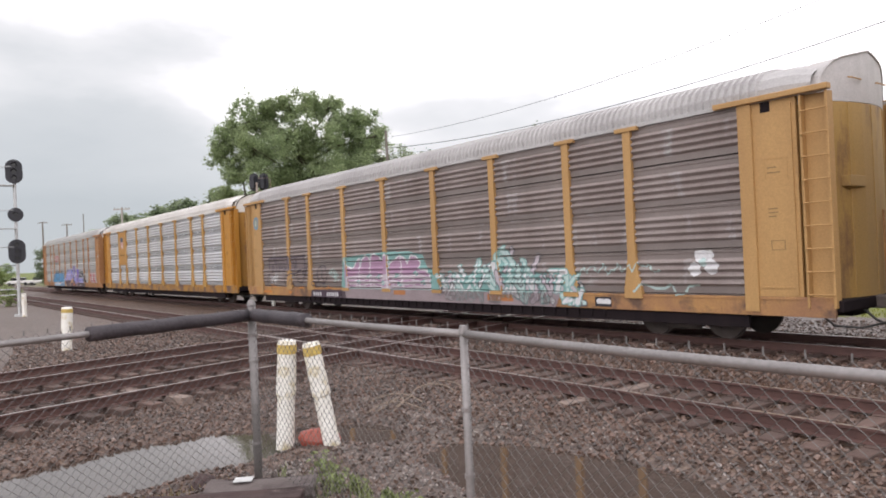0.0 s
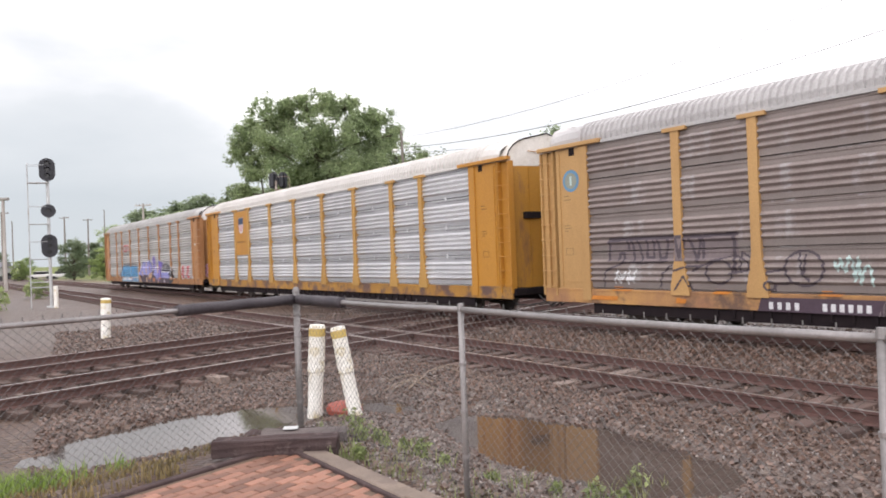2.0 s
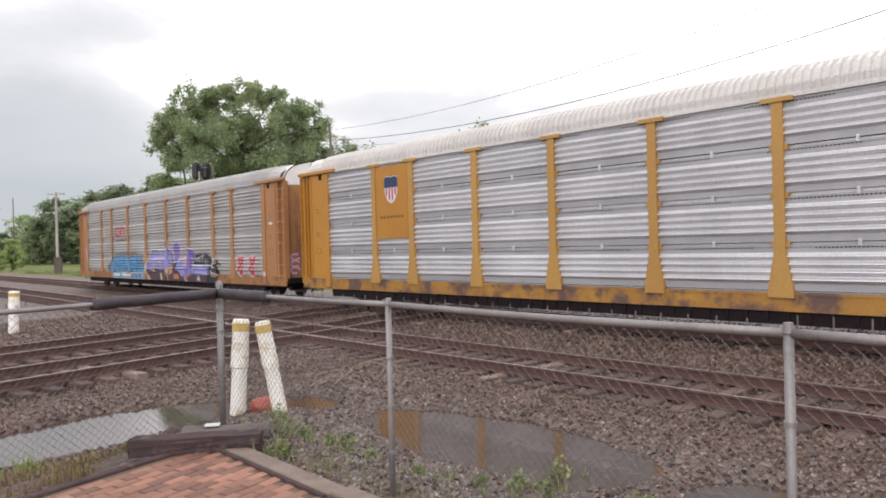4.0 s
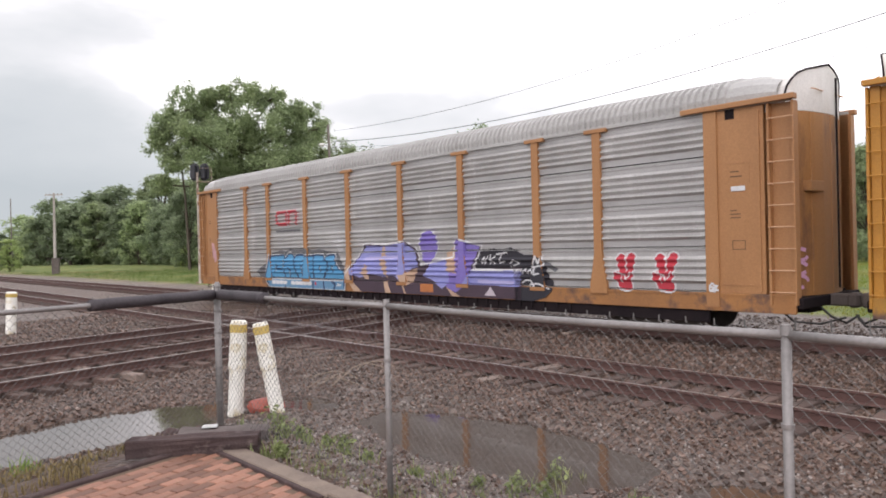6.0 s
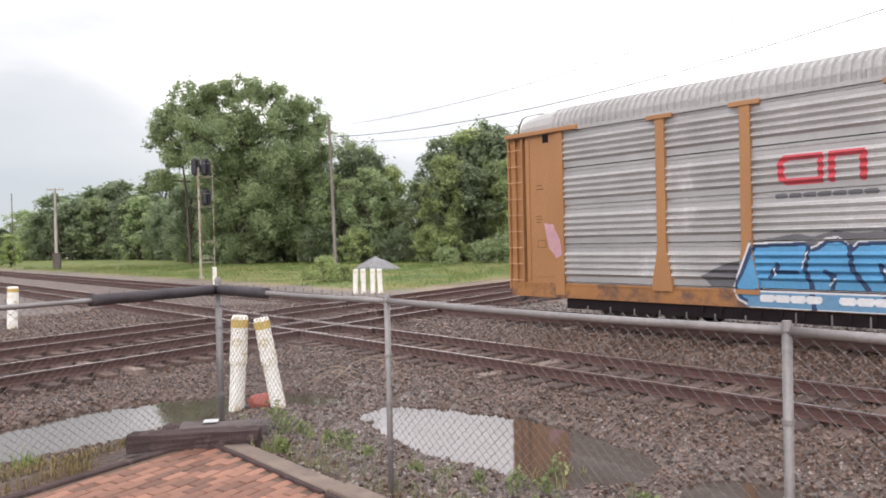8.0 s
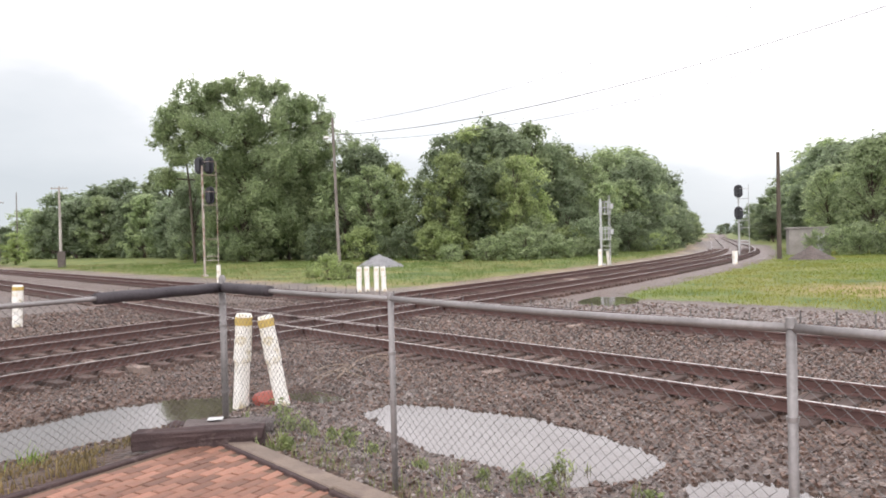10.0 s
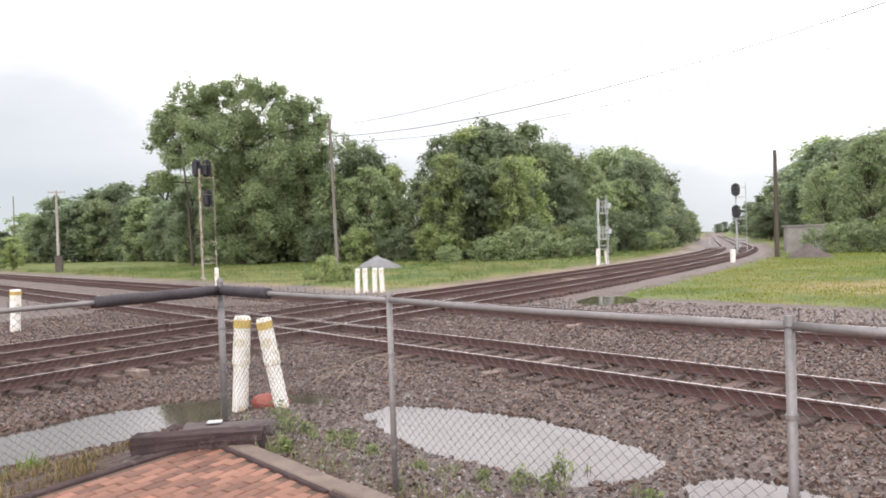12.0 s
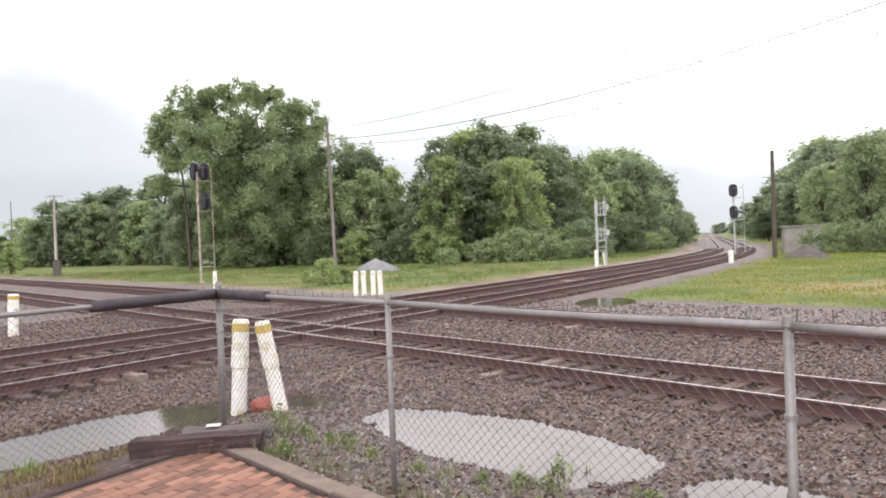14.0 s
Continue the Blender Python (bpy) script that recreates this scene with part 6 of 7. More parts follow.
far_car((-84.0, 129.0, -0.3), 20, M["paper_white"], "white car parked far beyond the signal")
far_car((-91.0, 133.0, -0.3), 15, M["paper_white"], "white car parked far beyond the signal")
far_car((-92.0, 126.0, -0.3), 10, M["signal_black"], "dark car parked far beyond the signal")


def equipment_box():
    e = new("equipment_box")
    bm = B()
    box(bm, (-0.42, -0.4, 0), (0.42, 0.4, 2.0), bevel=0.03)
    part("cabinet", bm, M["truck"], e)
    bm = B()
    box(bm, (-0.35, -0.43, 0.12), (0.35, -0.403, 1.85), bevel=0.01)
    part("door", bm, M["truck"], e)
    bm = B()
    box(bm, (-0.48, -0.46, 2.0), (0.48, 0.46, 2.08), bevel=0.01)
    part("lid", bm, M["truck"], e)
    e.matrix_basis = pose(-47.9, 91.0, -0.32, 0, 0, 20)
    tagged(e, "dark brown metal equipment box at the foot of the utility pole", "cabinet")


equipment_box()


def pole_lamp():
    e = new("pole_lamp")
    bm = B()
    tube(bm, [(0, 0, 0), (-0.5, -0.1, 0.15)], 0.03, 6)
    part("arm", bm, M["silver"], e)
    bm = B()
    bmesh.ops.create_icosphere(bm, subdivisions=2, radius=0.24, matrix=Matrix.Translation((-0.62, -0.1, 0.1)) @ Matrix.Diagonal((1.2, 0.9, 0.7, 1)))
    part("housing", bm, M["paper_white"], e)
    e.matrix_basis = pose(-10.25, 67.8, 11.6)
    tagged(e, "white lamp housing on a short arm on the utility pole", "lamp")


pole_lamp()


WIRES = ((13.0, 19.0, 0.0, 2.5, 0.018), (12.0, 16.0, 0.0, 2.5, 0.028), (11.5, 14.4, 0.3, 2.6, 0.016))


def wires():
    e = new("overhead_wires")
    tagged(e, "thin sagging overhead wires strung between utility poles", "wire")
    for z0, z1, dy, sag, r in WIRES:
        a, b = Vector((-9.8, 68.0, z0)), Vector((35.0, 20.0 + dy, z1))
        bm = B()
        tube(bm, [a.lerp(b, k / 24) - Vector((0, 0, sag * 4 * (k / 24) * (1 - k / 24))) for k in range(25)], r, 5)
        part("cable", bm, M["cable"], e)


wires()


# ---------------------------------------------------------------- patio
def patio():
    e = new("patio")
    tagged(e, "red brick patio floor with timber kerbs", "patio", kind="structure")
    bm = B()
    P = [(FENCE_D1 - 0.42, FENCE_D2 - 0.42), (FENCE_D1 - 0.42, -4.7), (-4.7, -4.7), (-4.7, FENCE_D2 - 0.42)]
    den = N1.x * NF.y - N1.y * NF.x

    def at(d1, d2, z):
        return Vector(((d1 * NF.y - d2 * N1.y) / den, (N1.x * d2 - NF.x * d1) / den, z))

    bm.faces.new([bm.verts.new(at(a, b, PATIO_Z - 0.012)) for a, b in P])
    bmesh.ops.recalc_face_normals(bm, faces=bm.faces[:])
    part("bedding", bm, M["joint"], e)
    # kerbs along both edges
    for (a0, b0), (a1, b1), y0, y1, mtl in (((FENCE_D1 - 0.45, FENCE_D2 - 0.62), (FENCE_D1 - 0.45, -4.4), -0.03, 0.15, M["kerb"]), ((FENCE_D1 - 0.75, FENCE_D2 - 0.45), (-4.4, FENCE_D2 - 0.45), -0.05, 0.03, M["timber"])):
        p, q = at(a0, b0, 0), at(a1, b1, 0)
        ln = (q - p).length
        ang = math.degrees(math.atan2(q.y - p.y, q.x - p.x))
        n = int(ln / 1.9)
        for i in range(n):
            bm = B()
            box(bm, (i * 1.9 + 0.01, y0, PATIO_Z - 0.2), (i * 1.9 + 1.88, y1, PATIO_Z + (0.035 if y1 > 0.05 else 0.03)), pose(p.x, p.y, 0.008 * ((i * 3) % 4 - 1.5), 0, 0, ang), bevel=0.01)
            part("kerb", bm, mtl, e)
            if y1 > 0.05:   # dark board that faces the bricks; the kerb's shade is put in its tone
                bm = B()
                box(bm, (i * 1.9 + 0.02, y0 - 0.045, PATIO_Z - 0.2), (i * 1.9 + 1.87, y0 - 0.003, PATIO_Z + 0.02), pose(p.x, p.y, 0, 0, 0, ang), bevel=0.006)
                part("kerb_shade_board", bm, M["timber"], e)
    bm = B()   # one brick
    box(bm, (-0.098, -0.047, -0.05), (0.098, 0.047, 0.0), bevel=0.005)
    me = bpy.data.meshes.new("brick")
    bm.to_mesh(me)
    bm.free()
    me.materials.append(M["brick"])
    rng = random.Random(12)
    ang = math.degrees(math.atan2(UF.y, UF.x))
    placed, rest = 0, []
    d2 = FENCE_D2 - 0.60
    row = 0
    cells = []
    while d2 > -4.55:
        d1 = FENCE_D1 - 0.60 - (0.1 if row % 2 else 0.0)
        while d1 > -4.5:
            cells.append((d1, d2))
            d1 -= 0.2
        d2 -= 0.0985
        row += 1
    cells.sort(key=lambda c: (FENCE_D1 - c[0]) + (FENCE_D2 - c[1]))
    for i, (d1, d2) in enumerate(cells):
        p = at(d1, d2, PATIO_Z + rng.uniform(-0.006, 0.003))
        m = pose(p.x, p.y, p.z, rng.uniform(-1, 1), rng.uniform(-1, 1), ang + rng.uniform(-1, 1))
        if i < 300:
            ob = new("brick", me)
            ob.parent = e
            ob.matrix_basis = m
        else:
            rest.append(m)
    v0 = np.array([v.co[:] for v in me.vertices])
    f0 = [tuple(p.vertices) for p in me.polygons]
    V, Fc = [], []
    vb = np.array([(x, y, z) for x in (-0.097, 0.097) for y in (-0.046, 0.046) for z in (-0.03, 0.0)])
    fb = [(4, 6, 7, 5), (0, 4, 5, 1), (2, 3, 7, 6), (0, 1, 3, 2), (1, 5, 7, 3)]
    for k, m in enumerate(rest):
        b = len(V)
        if k == 2000:   # plain bricks where the patio runs on behind
            v0, f0 = vb, fb
        V += [tuple(m @ Vector(v)) for v in v0]
        Fc += [tuple(b + k for k in f) for f in f0]
    bk = mat("red_paving_brick_rest", (0.275, 0.128, 0.082), (0.18, 0.092, 0.064), rough=0.7, s1=3, s2=50, island=0.42, bump=0.3, stain=(0.25, 0.165, 0.12), stain_scale=4, stain_cut=0.56)
    tagged(raw("brick_field", V, Fc, bk, e), kind="stuff")


patio()


def old_timber():
    bm = B()
    box(bm, (-0.57, -0.10, 0), (0.57, 0.10, 0.145), bevel=0.008)
    bmesh.ops.subdivide_edges(bm, edges=bm.edges[:], cuts=3, use_grid_fill=True)
    rng = random.Random(5)
    for v in bm.verts:
        v.co += Vector((rng.uniform(-0.006, 0.006), rng.uniform(-0.008, 0.008), rng.uniform(-0.008, 0.008)))
    ob = part("timber_beam", bm, M["timber"])
    ob.matrix_basis = pose(-2.25, 6.54, PATIO_Z - 0.01, 0, 0, 6)
    tagged(ob, "dark weathered timber beam lying across the patio corner", "timber")
    bm = B()
    box(bm, (-0.45, -0.16, 0), (0.38, 0.16, 0.10), bevel=0.015)
    bmesh.ops.subdivide_edges(bm, edges=bm.edges[:], cuts=2, use_grid_fill=True)
    for v in bm.verts:
        v.co += Vector((rng.uniform(-0.012, 0.012), rng.uniform(-0.012, 0.012), rng.uniform(-0.012, 0.012)))
    ob = part("timber_plank", bm, M["plank"])
    ob.matrix_basis = pose(-2.10, 7.02, PATIO_Z - 0.02, 0, 0, 8)
    tagged(ob, "grey weathered plank behind the timber beam", "timber")
    bm = B()
    box(bm, (-0.07, -0.06, 0), (0.07, 0.06, 0.006))
    ob = part("metal_plate", bm, M["tag"])
    ob.matrix_basis = pose(-2.27, 7.04, PATIO_Z + 0.10, 0, 0, 10)
    tagged(ob, "small pale plate lying on the weathered plank", "plate")


old_timber()


def boulder():
    bm = B()
    bmesh.ops.create_icosphere(bm, subdivisions=3, radius=0.14)
    for v in bm.verts:
        v.co *= 1 + 0.22 * noise.noise(v.co * 9) + 0.06 * noise.noise(v.co * 30)
    ob = part("boulder", bm, M["timber"])
    ob.matrix_basis = pose(-3.06, 8.15, gz(-3.06, 8.15) + 0.06, 0, 0, 30)
    tagged(ob, "dark round boulder lying beside the puddle and planks", "stone")


boulder()


def red_scrap():
    bm = B()
    bmesh.ops.create_icosphere(bm, subdivisions=2, radius=1.0)
    for v in bm.verts:
        v.co = Vector((v.co.x * 0.29, v.co.y * 0.20, max(-0.10, v.co.z * 0.14))) * (1 + 0.12 * noise.noise(v.co * 2))
    ob = part("red_cap", bm, M["redpaint"])
    ob.matrix_basis = pose(-2.66, 10.86, -0.19, 0, 6, 10)
    tagged(ob, "faded red plastic lump lying beside the white posts", "debris")


red_scrap()


def vines():
    rng = random.Random(3)
    for i in range(7):
        bm = B()
        x, y = -2.1 + rng.uniform(-0.6, 0.6), 12.8 + rng.uniform(-0.6, 1.2)
        a = rng.uniform(0.2, 1.4)
        pts = []
        for k in range(11):
            pts.append((x, y, gz(x, y) + 0.04 + 0.10 * math.sin(k * 0.5)))
            x += 0.14 * math.cos(a)
            y += 0.14 * math.sin(a)
            a += rng.uniform(0.12, 0.42) * (1 if i % 2 else -1)
        tube(bm, pts, 0.012, 5)
        tagged(part("dry_vine", bm, M["twig"]), "dry curling vine stem on the ballast", "vine", "dry vines")


vines()


# ---------------------------------------------------------------- sheds, heaps and far houses
def shed():
    e = new("concrete_shed")
    bm = B()
    box(bm, (-1.8, -1.5, 0), (1.8, 1.5, 2.55), bevel=0.03)
    part("wall", bm, M["concrete"], e)
    bm = B()
    box(bm, (-1.95, -1.65, 2.55), (1.95, 1.65, 2.70), bevel=0.02)
    part("roof", bm, M["concrete"], e)
    bm = B()
    box(bm, (0.5, -1.53, 0.05), (1.3, -1.49, 2.0))
    part("door", bm, M["silver"], e)
    e.matrix_basis = pose(35.3, 72.0, -0.3, 0, 0, -20)
    tagged(e, "small pale concrete equipment shed half hidden by shrubs", "shed")


shed()


def heap(p, rx, ry, h, seed, label, mtl):
    bm = B()
    bmesh.ops.create_grid(bm, x_segments=40, y_segments=40, size=1.0)
    for v in bm.verts:
        r = math.hypot(v.co.x, v.co.y)
        z = max(0.0, 1 - r) ** 0.85 * h * (1 + 0.25 * noise.noise(Vector((v.co.x * 3, v.co.y * 3, seed)))) - 0.06
        v.co = Vector((v.co.x * rx, v.co.y * ry, z + 0.05 * h * noise.noise(Vector((v.co.x * 14, v.co.y * 14, seed)))))
    ob = part("gravel_mound", bm, mtl)
    ob.matrix_basis = pose(*p)
    tagged(ob, label, "gravel heap")


heap((-6.0, 66.0, -0.3), 2.3, 2.0, 1.25, 1, "grey gravel heap in the grass before the shrubs", M["gravel"])
heap((29.0, 58.6, -0.3), 1.9, 1.7, 1.2, 2, "dark gravel heap beside the pole and shed", M["gravel_dark"])


def far_house(p, w, d, h, turn, label):
    e = new("house")
    bm = B()
    box(bm, (-w / 2, -d / 2, 0), (w / 2, d / 2, h))
    part("wall", bm, M["house"], e)
    bm = B()
    vs = [bm.verts.new(c) for c in ((-w / 2 - .3, -d / 2 - .4, h), (w / 2 + .3, -d / 2 - .4, h), (w / 2 + .3, d / 2 + .4, h), (-w / 2 - .3, d / 2 + .4, h), (-w / 2 - .3, 0, h + 2), (w / 2 + .3, 0, h + 2))]
    for f in ((0, 1, 5, 4), (2, 3, 4, 5), (0, 4, 3), (1, 2, 5), (3, 2, 1, 0)):
        bm.faces.new([vs[i] for i in f])
    part("roof", bm, M["roof_grey"], e)
    for x in (-w / 4, w / 4):
        bm = B()
        box(bm, (x - 0.5, -d / 2 - 0.04, 0.9), (x + 0.5, -d / 2 + 0.02, 2.1))
        part("window", bm, M["lens"], e)
    e.matrix_basis = pose(*p, 0, 0, turn)
    tagged(e, label, "house")


far_house((-166, 215, -0.3), 13, 8, 2.4, 10, "low pale house far off beyond the line")
far_house((-125, 235, -0.3), 12, 8, 3, -15, "low pale house far off beyond the line")


# ---------------------------------------------------------------- trees and shrubs
def leaves(rng, blobs, n, size, name, mtl, parent):
    """Many small bent leaf sprays, thick in the middle of each clump and thinning out at its edge."""
    C = np.array([b[0] for b in blobs])
    R = np.array([b[1] for b in blobs])
    pick = rng.choice(len(blobs), n, p=(R ** 2) / (R ** 2).sum())
    d = rng.normal(size=(n, 3))
    d /= np.linalg.norm(d, axis=1)[:, None]
    rad = R[pick] * np.clip(0.76 + 0.26 * rng.normal(size=n), 0.1, 1.28)
    squash = (0.6 + 0.5 * rng.random((len(blobs), 3)))[pick]
    P = C[pick] + d * rad[:, None] * squash
    nrm = d * 0.5 + rng.normal(size=(n, 3)) * 0.55 + np.array([0, 0, 0.55])
    nrm /= np.linalg.norm(nrm, axis=1)[:, None]
    t = np.cross(nrm, rng.normal(size=(n, 3)))
    t /= np.linalg.norm(t, axis=1)[:, None] + 1e-9
    b = np.cross(nrm, t)
    s = size * (0.5 + 0.9 * rng.random(n))[:, None]
    V = np.stack([P - t * s, P - b * s * 0.55 + nrm * s * 0.12, P + t * s * 0.9 - nrm * s * 0.15, P + b * s * 0.55 + nrm * s * 0.12], axis=1).reshape(-1, 3)
    V[:, 2] = np.maximum(V[:, 2], 0.01)
    F_ = np.arange(4 * n).reshape(n, 4)
    return raw(name, V, F_, mtl, parent)


def foliage(rng, blobs, n, size, name, mtl, parent):
    """Fine leaves in tufts: each clump carries a handful of tufts on its outside, and the tufts thin out into single leaves."""
    C, R = np.array([b[0] for b in blobs]), np.array([b[1] for b in blobs])
    per = 9
    u = rng.normal(size=(len(blobs), per, 3)) + np.array([0, 0, 0.35])
    u /= np.linalg.norm(u, axis=2)[:, :, None]
    tuft = C[:, None, :] + u * (R[:, None] * rng.uniform(0.45, 1.0, (len(blobs), per)))[:, :, None] * np.array([1.1, 1.1, 0.85])
    girth = R[:, None] * rng.uniform(0.20, 0.50, (len(blobs), per))
    wt = (girth ** 1.7).ravel()
    pick = rng.choice(len(wt), n, p=wt / wt.sum())
    d = rng.normal(size=(n, 3))
    P = tuft.reshape(-1, 3)[pick] + d * girth.ravel()[pick][:, None] * 0.62
    out = P - C[pick // per]
    out /= np.linalg.norm(out, axis=1)[:, None] + 1e-9
    nrm = out * 0.75 + rng.normal(size=(n, 3)) * 0.42 + np.array([0, 0, 0.5])
    nrm /= np.linalg.norm(nrm, axis=1)[:, None]
    t = np.cross(nrm, rng.normal(size=(n, 3)))
    t /= np.linalg.norm(t, axis=1)[:, None] + 1e-9
    b = np.cross(nrm, t)
    s = size * (0.55 + 0.9 * rng.random(n))[:, None]
    V = np.stack([P + t * s, P - t * s * 0.7 - b * s * 0.62, P - t * s * 0.55 + b * s * 0.62], axis=1).reshape(-1, 3)
    V[:, 2] = np.maximum(V[:, 2], 0.01)
    return raw(name, V, np.arange(3 * n).reshape(n, 3), mtl, parent)


def tree(name, h, w, seed, mtl, n, size, trunk=0.3, base=0.25, label="", clumps=20, full=0.62):
    """A trunk with limbs that end in leafy clumps. h: height, w: crown width, base: where the crown starts, full: how square the crown is."""
    rng = np.random.default_rng(seed)
    e = new(name)
    blobs = []
    z0, z1 = h * base, h
    for i in range(clumps):
        q = (i + 0.5) / clumps
        spread = w / 2 * (math.sin(math.pi * min(1, 0.16 + 0.80 * q)) ** full) * rng.uniform(0.78, 1.1)
        r = w * rng.uniform(0.07, 0.155)
        z = z0 + (z1 - z0) * q + rng.uniform(-0.04, 0.04) * h
        a = i * 2.4 + rng.uniform(-0.6, 0.6)
        rr = max(0.0, spread - r * 0.6) * rng.uniform(0.55, 1.0)
        blobs.append(((rr * math.cos(a), rr * math.sin(a), min(z, h - r * 0.7)), r))
    for i in range(clumps // 4):
        blobs.append(((rng.uniform(-0.22, 0.22) * w, rng.uniform(-0.22, 0.22) * w, z0 + (z1 - z0) * rng.uniform(0.15, 0.85)), w * 0.16))
    bm = B()
    top = h * 0.8
    lean = rng.uniform(-0.04, 0.04, 2) * h
    stem = [(lean[0] * k / 6 + rng.uniform(-0.1, 0.1), lean[1] * k / 6 + rng.uniform(-0.1, 0.1), top * k / 6 - 0.3) for k in range(7)]
    tube(bm, stem, trunk, 9, trunk * 0.3)
    for (c, r) in blobs:
        k = min(5, max(1, int(6 * (c[2] - r) / top * 0.8)))
        s = Vector(stem[k])
        m = s.lerp(Vector(c), 0.5) + Vector((0, 0, 0.03 * h))
        tube(bm, [s, m, Vector(c)], trunk * 0.32, 4, trunk * 0.06, False)
    part("trunk", bm, M["bark"], e)
    foliage(rng, blobs, n, size, "crown", mtl, e)
    tagged(e, label, "tree" if h > 6 else "shrub")
    return e


ELEV = [(-0.62, 0.050), (-0.56, 0.066), (-0.53, 0.088), (-0.50, 0.096), (-0.45, 0.098), (-0.40, 0.100), (-0.36, 0.10), (-0.15, 0.150), (-0.11, 0.150), (-0.072, 0.112), (-0.05, 0.108), (-0.018, 0.136), (0.012, 0.156), (0.06, 0.157),
        (0.09, 0.155), (0.135, 0.148), (0.166, 0.120), (0.197, 0.112), (0.22, 0.110), (0.25, 0.112), (0.285, 0.09), (0.30, 0.058), (0.33, 0.040), (0.355, 0.018), (0.37, 0.010)]
ELEV_R = [(0.375, 0.014), (0.40, 0.028), (0.428, 0.042), (0.45, 0.060), (0.48, 0.085), (0.505, 0.108), (0.535, 0.124), (0.566, 0.134), (0.60, 0.128), (0.8, 0.15), (1.2, 0.16)]


def skyline(q, table):
    return float(np.interp(q, [a for a, _ in table], [b for _, b in table]))


WOOD = "leafy green broadleaf tree at the edge of the wood"
wood_stock = [tree("woodland_tree", 13.0, 8.5, 100 + i, M[("leaf", "leaf2", "leaf3", "leaf")[i]], 11500, 0.180, 0.24, 0.08, WOOD, 36) for i in range(4)]
far_stock = [tree("woodland_tree", 13.0, 8.5, 110 + i, M[("leaf2", "leaf2", "leaf")[i]], 5600, 0.25, 0.24, 0.03, WOOD, 30) for i in range(3)]
shrub_stock = [tree("shrub", 4.5, 5.5, 200 + i, M[("leaf3", "leaf", "leaf2")[i]], 2800, 0.15, 0.08, 0.03, "dense green shrub growing before the wood", 22) for i in range(3)]
used = set()


def place(stock, i, x, y, h, w=1.0, turn=0.0):
    src = stock[i % len(stock)]
    base_h = 4.5 if stock is shrub_stock else 13.0
    m = pose(x, y, -0.35, 0, 0, turn)
    if src.name not in used:
        used.add(src.name)
        ob = src
        ob.matrix_basis = m
    else:
        ob = copy_thing(src, m)
    k = h / base_h
    ob.scale = (k * w, k * w, k)
    tagged(ob, group="shrubs of the wood" if stock is shrub_stock else "trees of the wood")
    return ob


FRONT = [(-122, 190), (-97, 176), (-74, 164), (-53, 142), (-38, 118), (-25, 100), (-14, 92), (-6, 88), (3, 82), (11, 86), (24, 100), (44, 138), (67, 196), (89, 262)]
FRONT_R = [(140, 362), (128, 305), (118, 258), (97, 212), (73, 150), (57, 110), (50, 88), (49, 75), (56, 64), (76, 53)]


def plant_wood():
    rng, low = random.Random(9), random.Random(12)
    for line, table in ((FRONT, ELEV), (FRONT_R, ELEV_R)):
        for (x0, y0), (x1, y1) in zip(line, line[1:]):
            ln = math.hypot(x1 - x0, y1 - y0)
            n = max(1, int(ln / (5.2 * max(1.0, math.hypot(x0, y0) / 120))))
            nx, ny = -(y1 - y0) / ln, (x1 - x0) / ln
            for k in range(n):
                t = (k + rng.random() * 0.6 + 0.2) / n
                x, y = x0 + (x1 - x0) * t, y0 + (y1 - y0) * t
                for row, (back, kk) in enumerate(((3.5, 0.78), (9.0, 1.04))):
                    b = back + rng.uniform(-1.5, 1.5)
                    px, py = x + nx * b, y + ny * b
                    h = 2.1 + 0.93 * py * skyline(px / py, table)
                    h *= kk * rng.uniform(0.90, 1.08)
                    place(wood_stock if math.hypot(px, py) < 128 else far_stock, rng.randrange(12) if line is FRONT else rng.choice((0, 2, 3)), px, py, max(3.5, h), rng.uniform(0.95, 1.3) * min(1.5, max(1, 10 / h)) * max(1.0, min(1.4, math.hypot(x0, y0) / 125)), rng.uniform(0, 360))
                if x < -46:
                    for side in (-0.3, 0.3):
                        b = low.uniform(-0.5, 1.5)
                        px, py = x + nx * b + side * (x1 - x0) / n, y + ny * b + side * (y1 - y0) / n
                        place(far_stock, low.randrange(12), px, py, (2.1 + 0.93 * py * skyline(px / py, table)) * low.uniform(0.50, 0.85), low.uniform(1.2, 1.6), low.uniform(0, 360))
                for _ in range(2 if math.hypot(x, y) < 135 else 0):
                    place(shrub_stock, rng.randrange(3), x + nx * rng.uniform(-2.5, 1.0) + rng.uniform(-2, 2), y + ny * rng.uniform(-2.5, 1.0), rng.uniform(1.8, 5.4), rng.uniform(1.0, 1.4), rng.uniform(0, 360))


plant_wood()


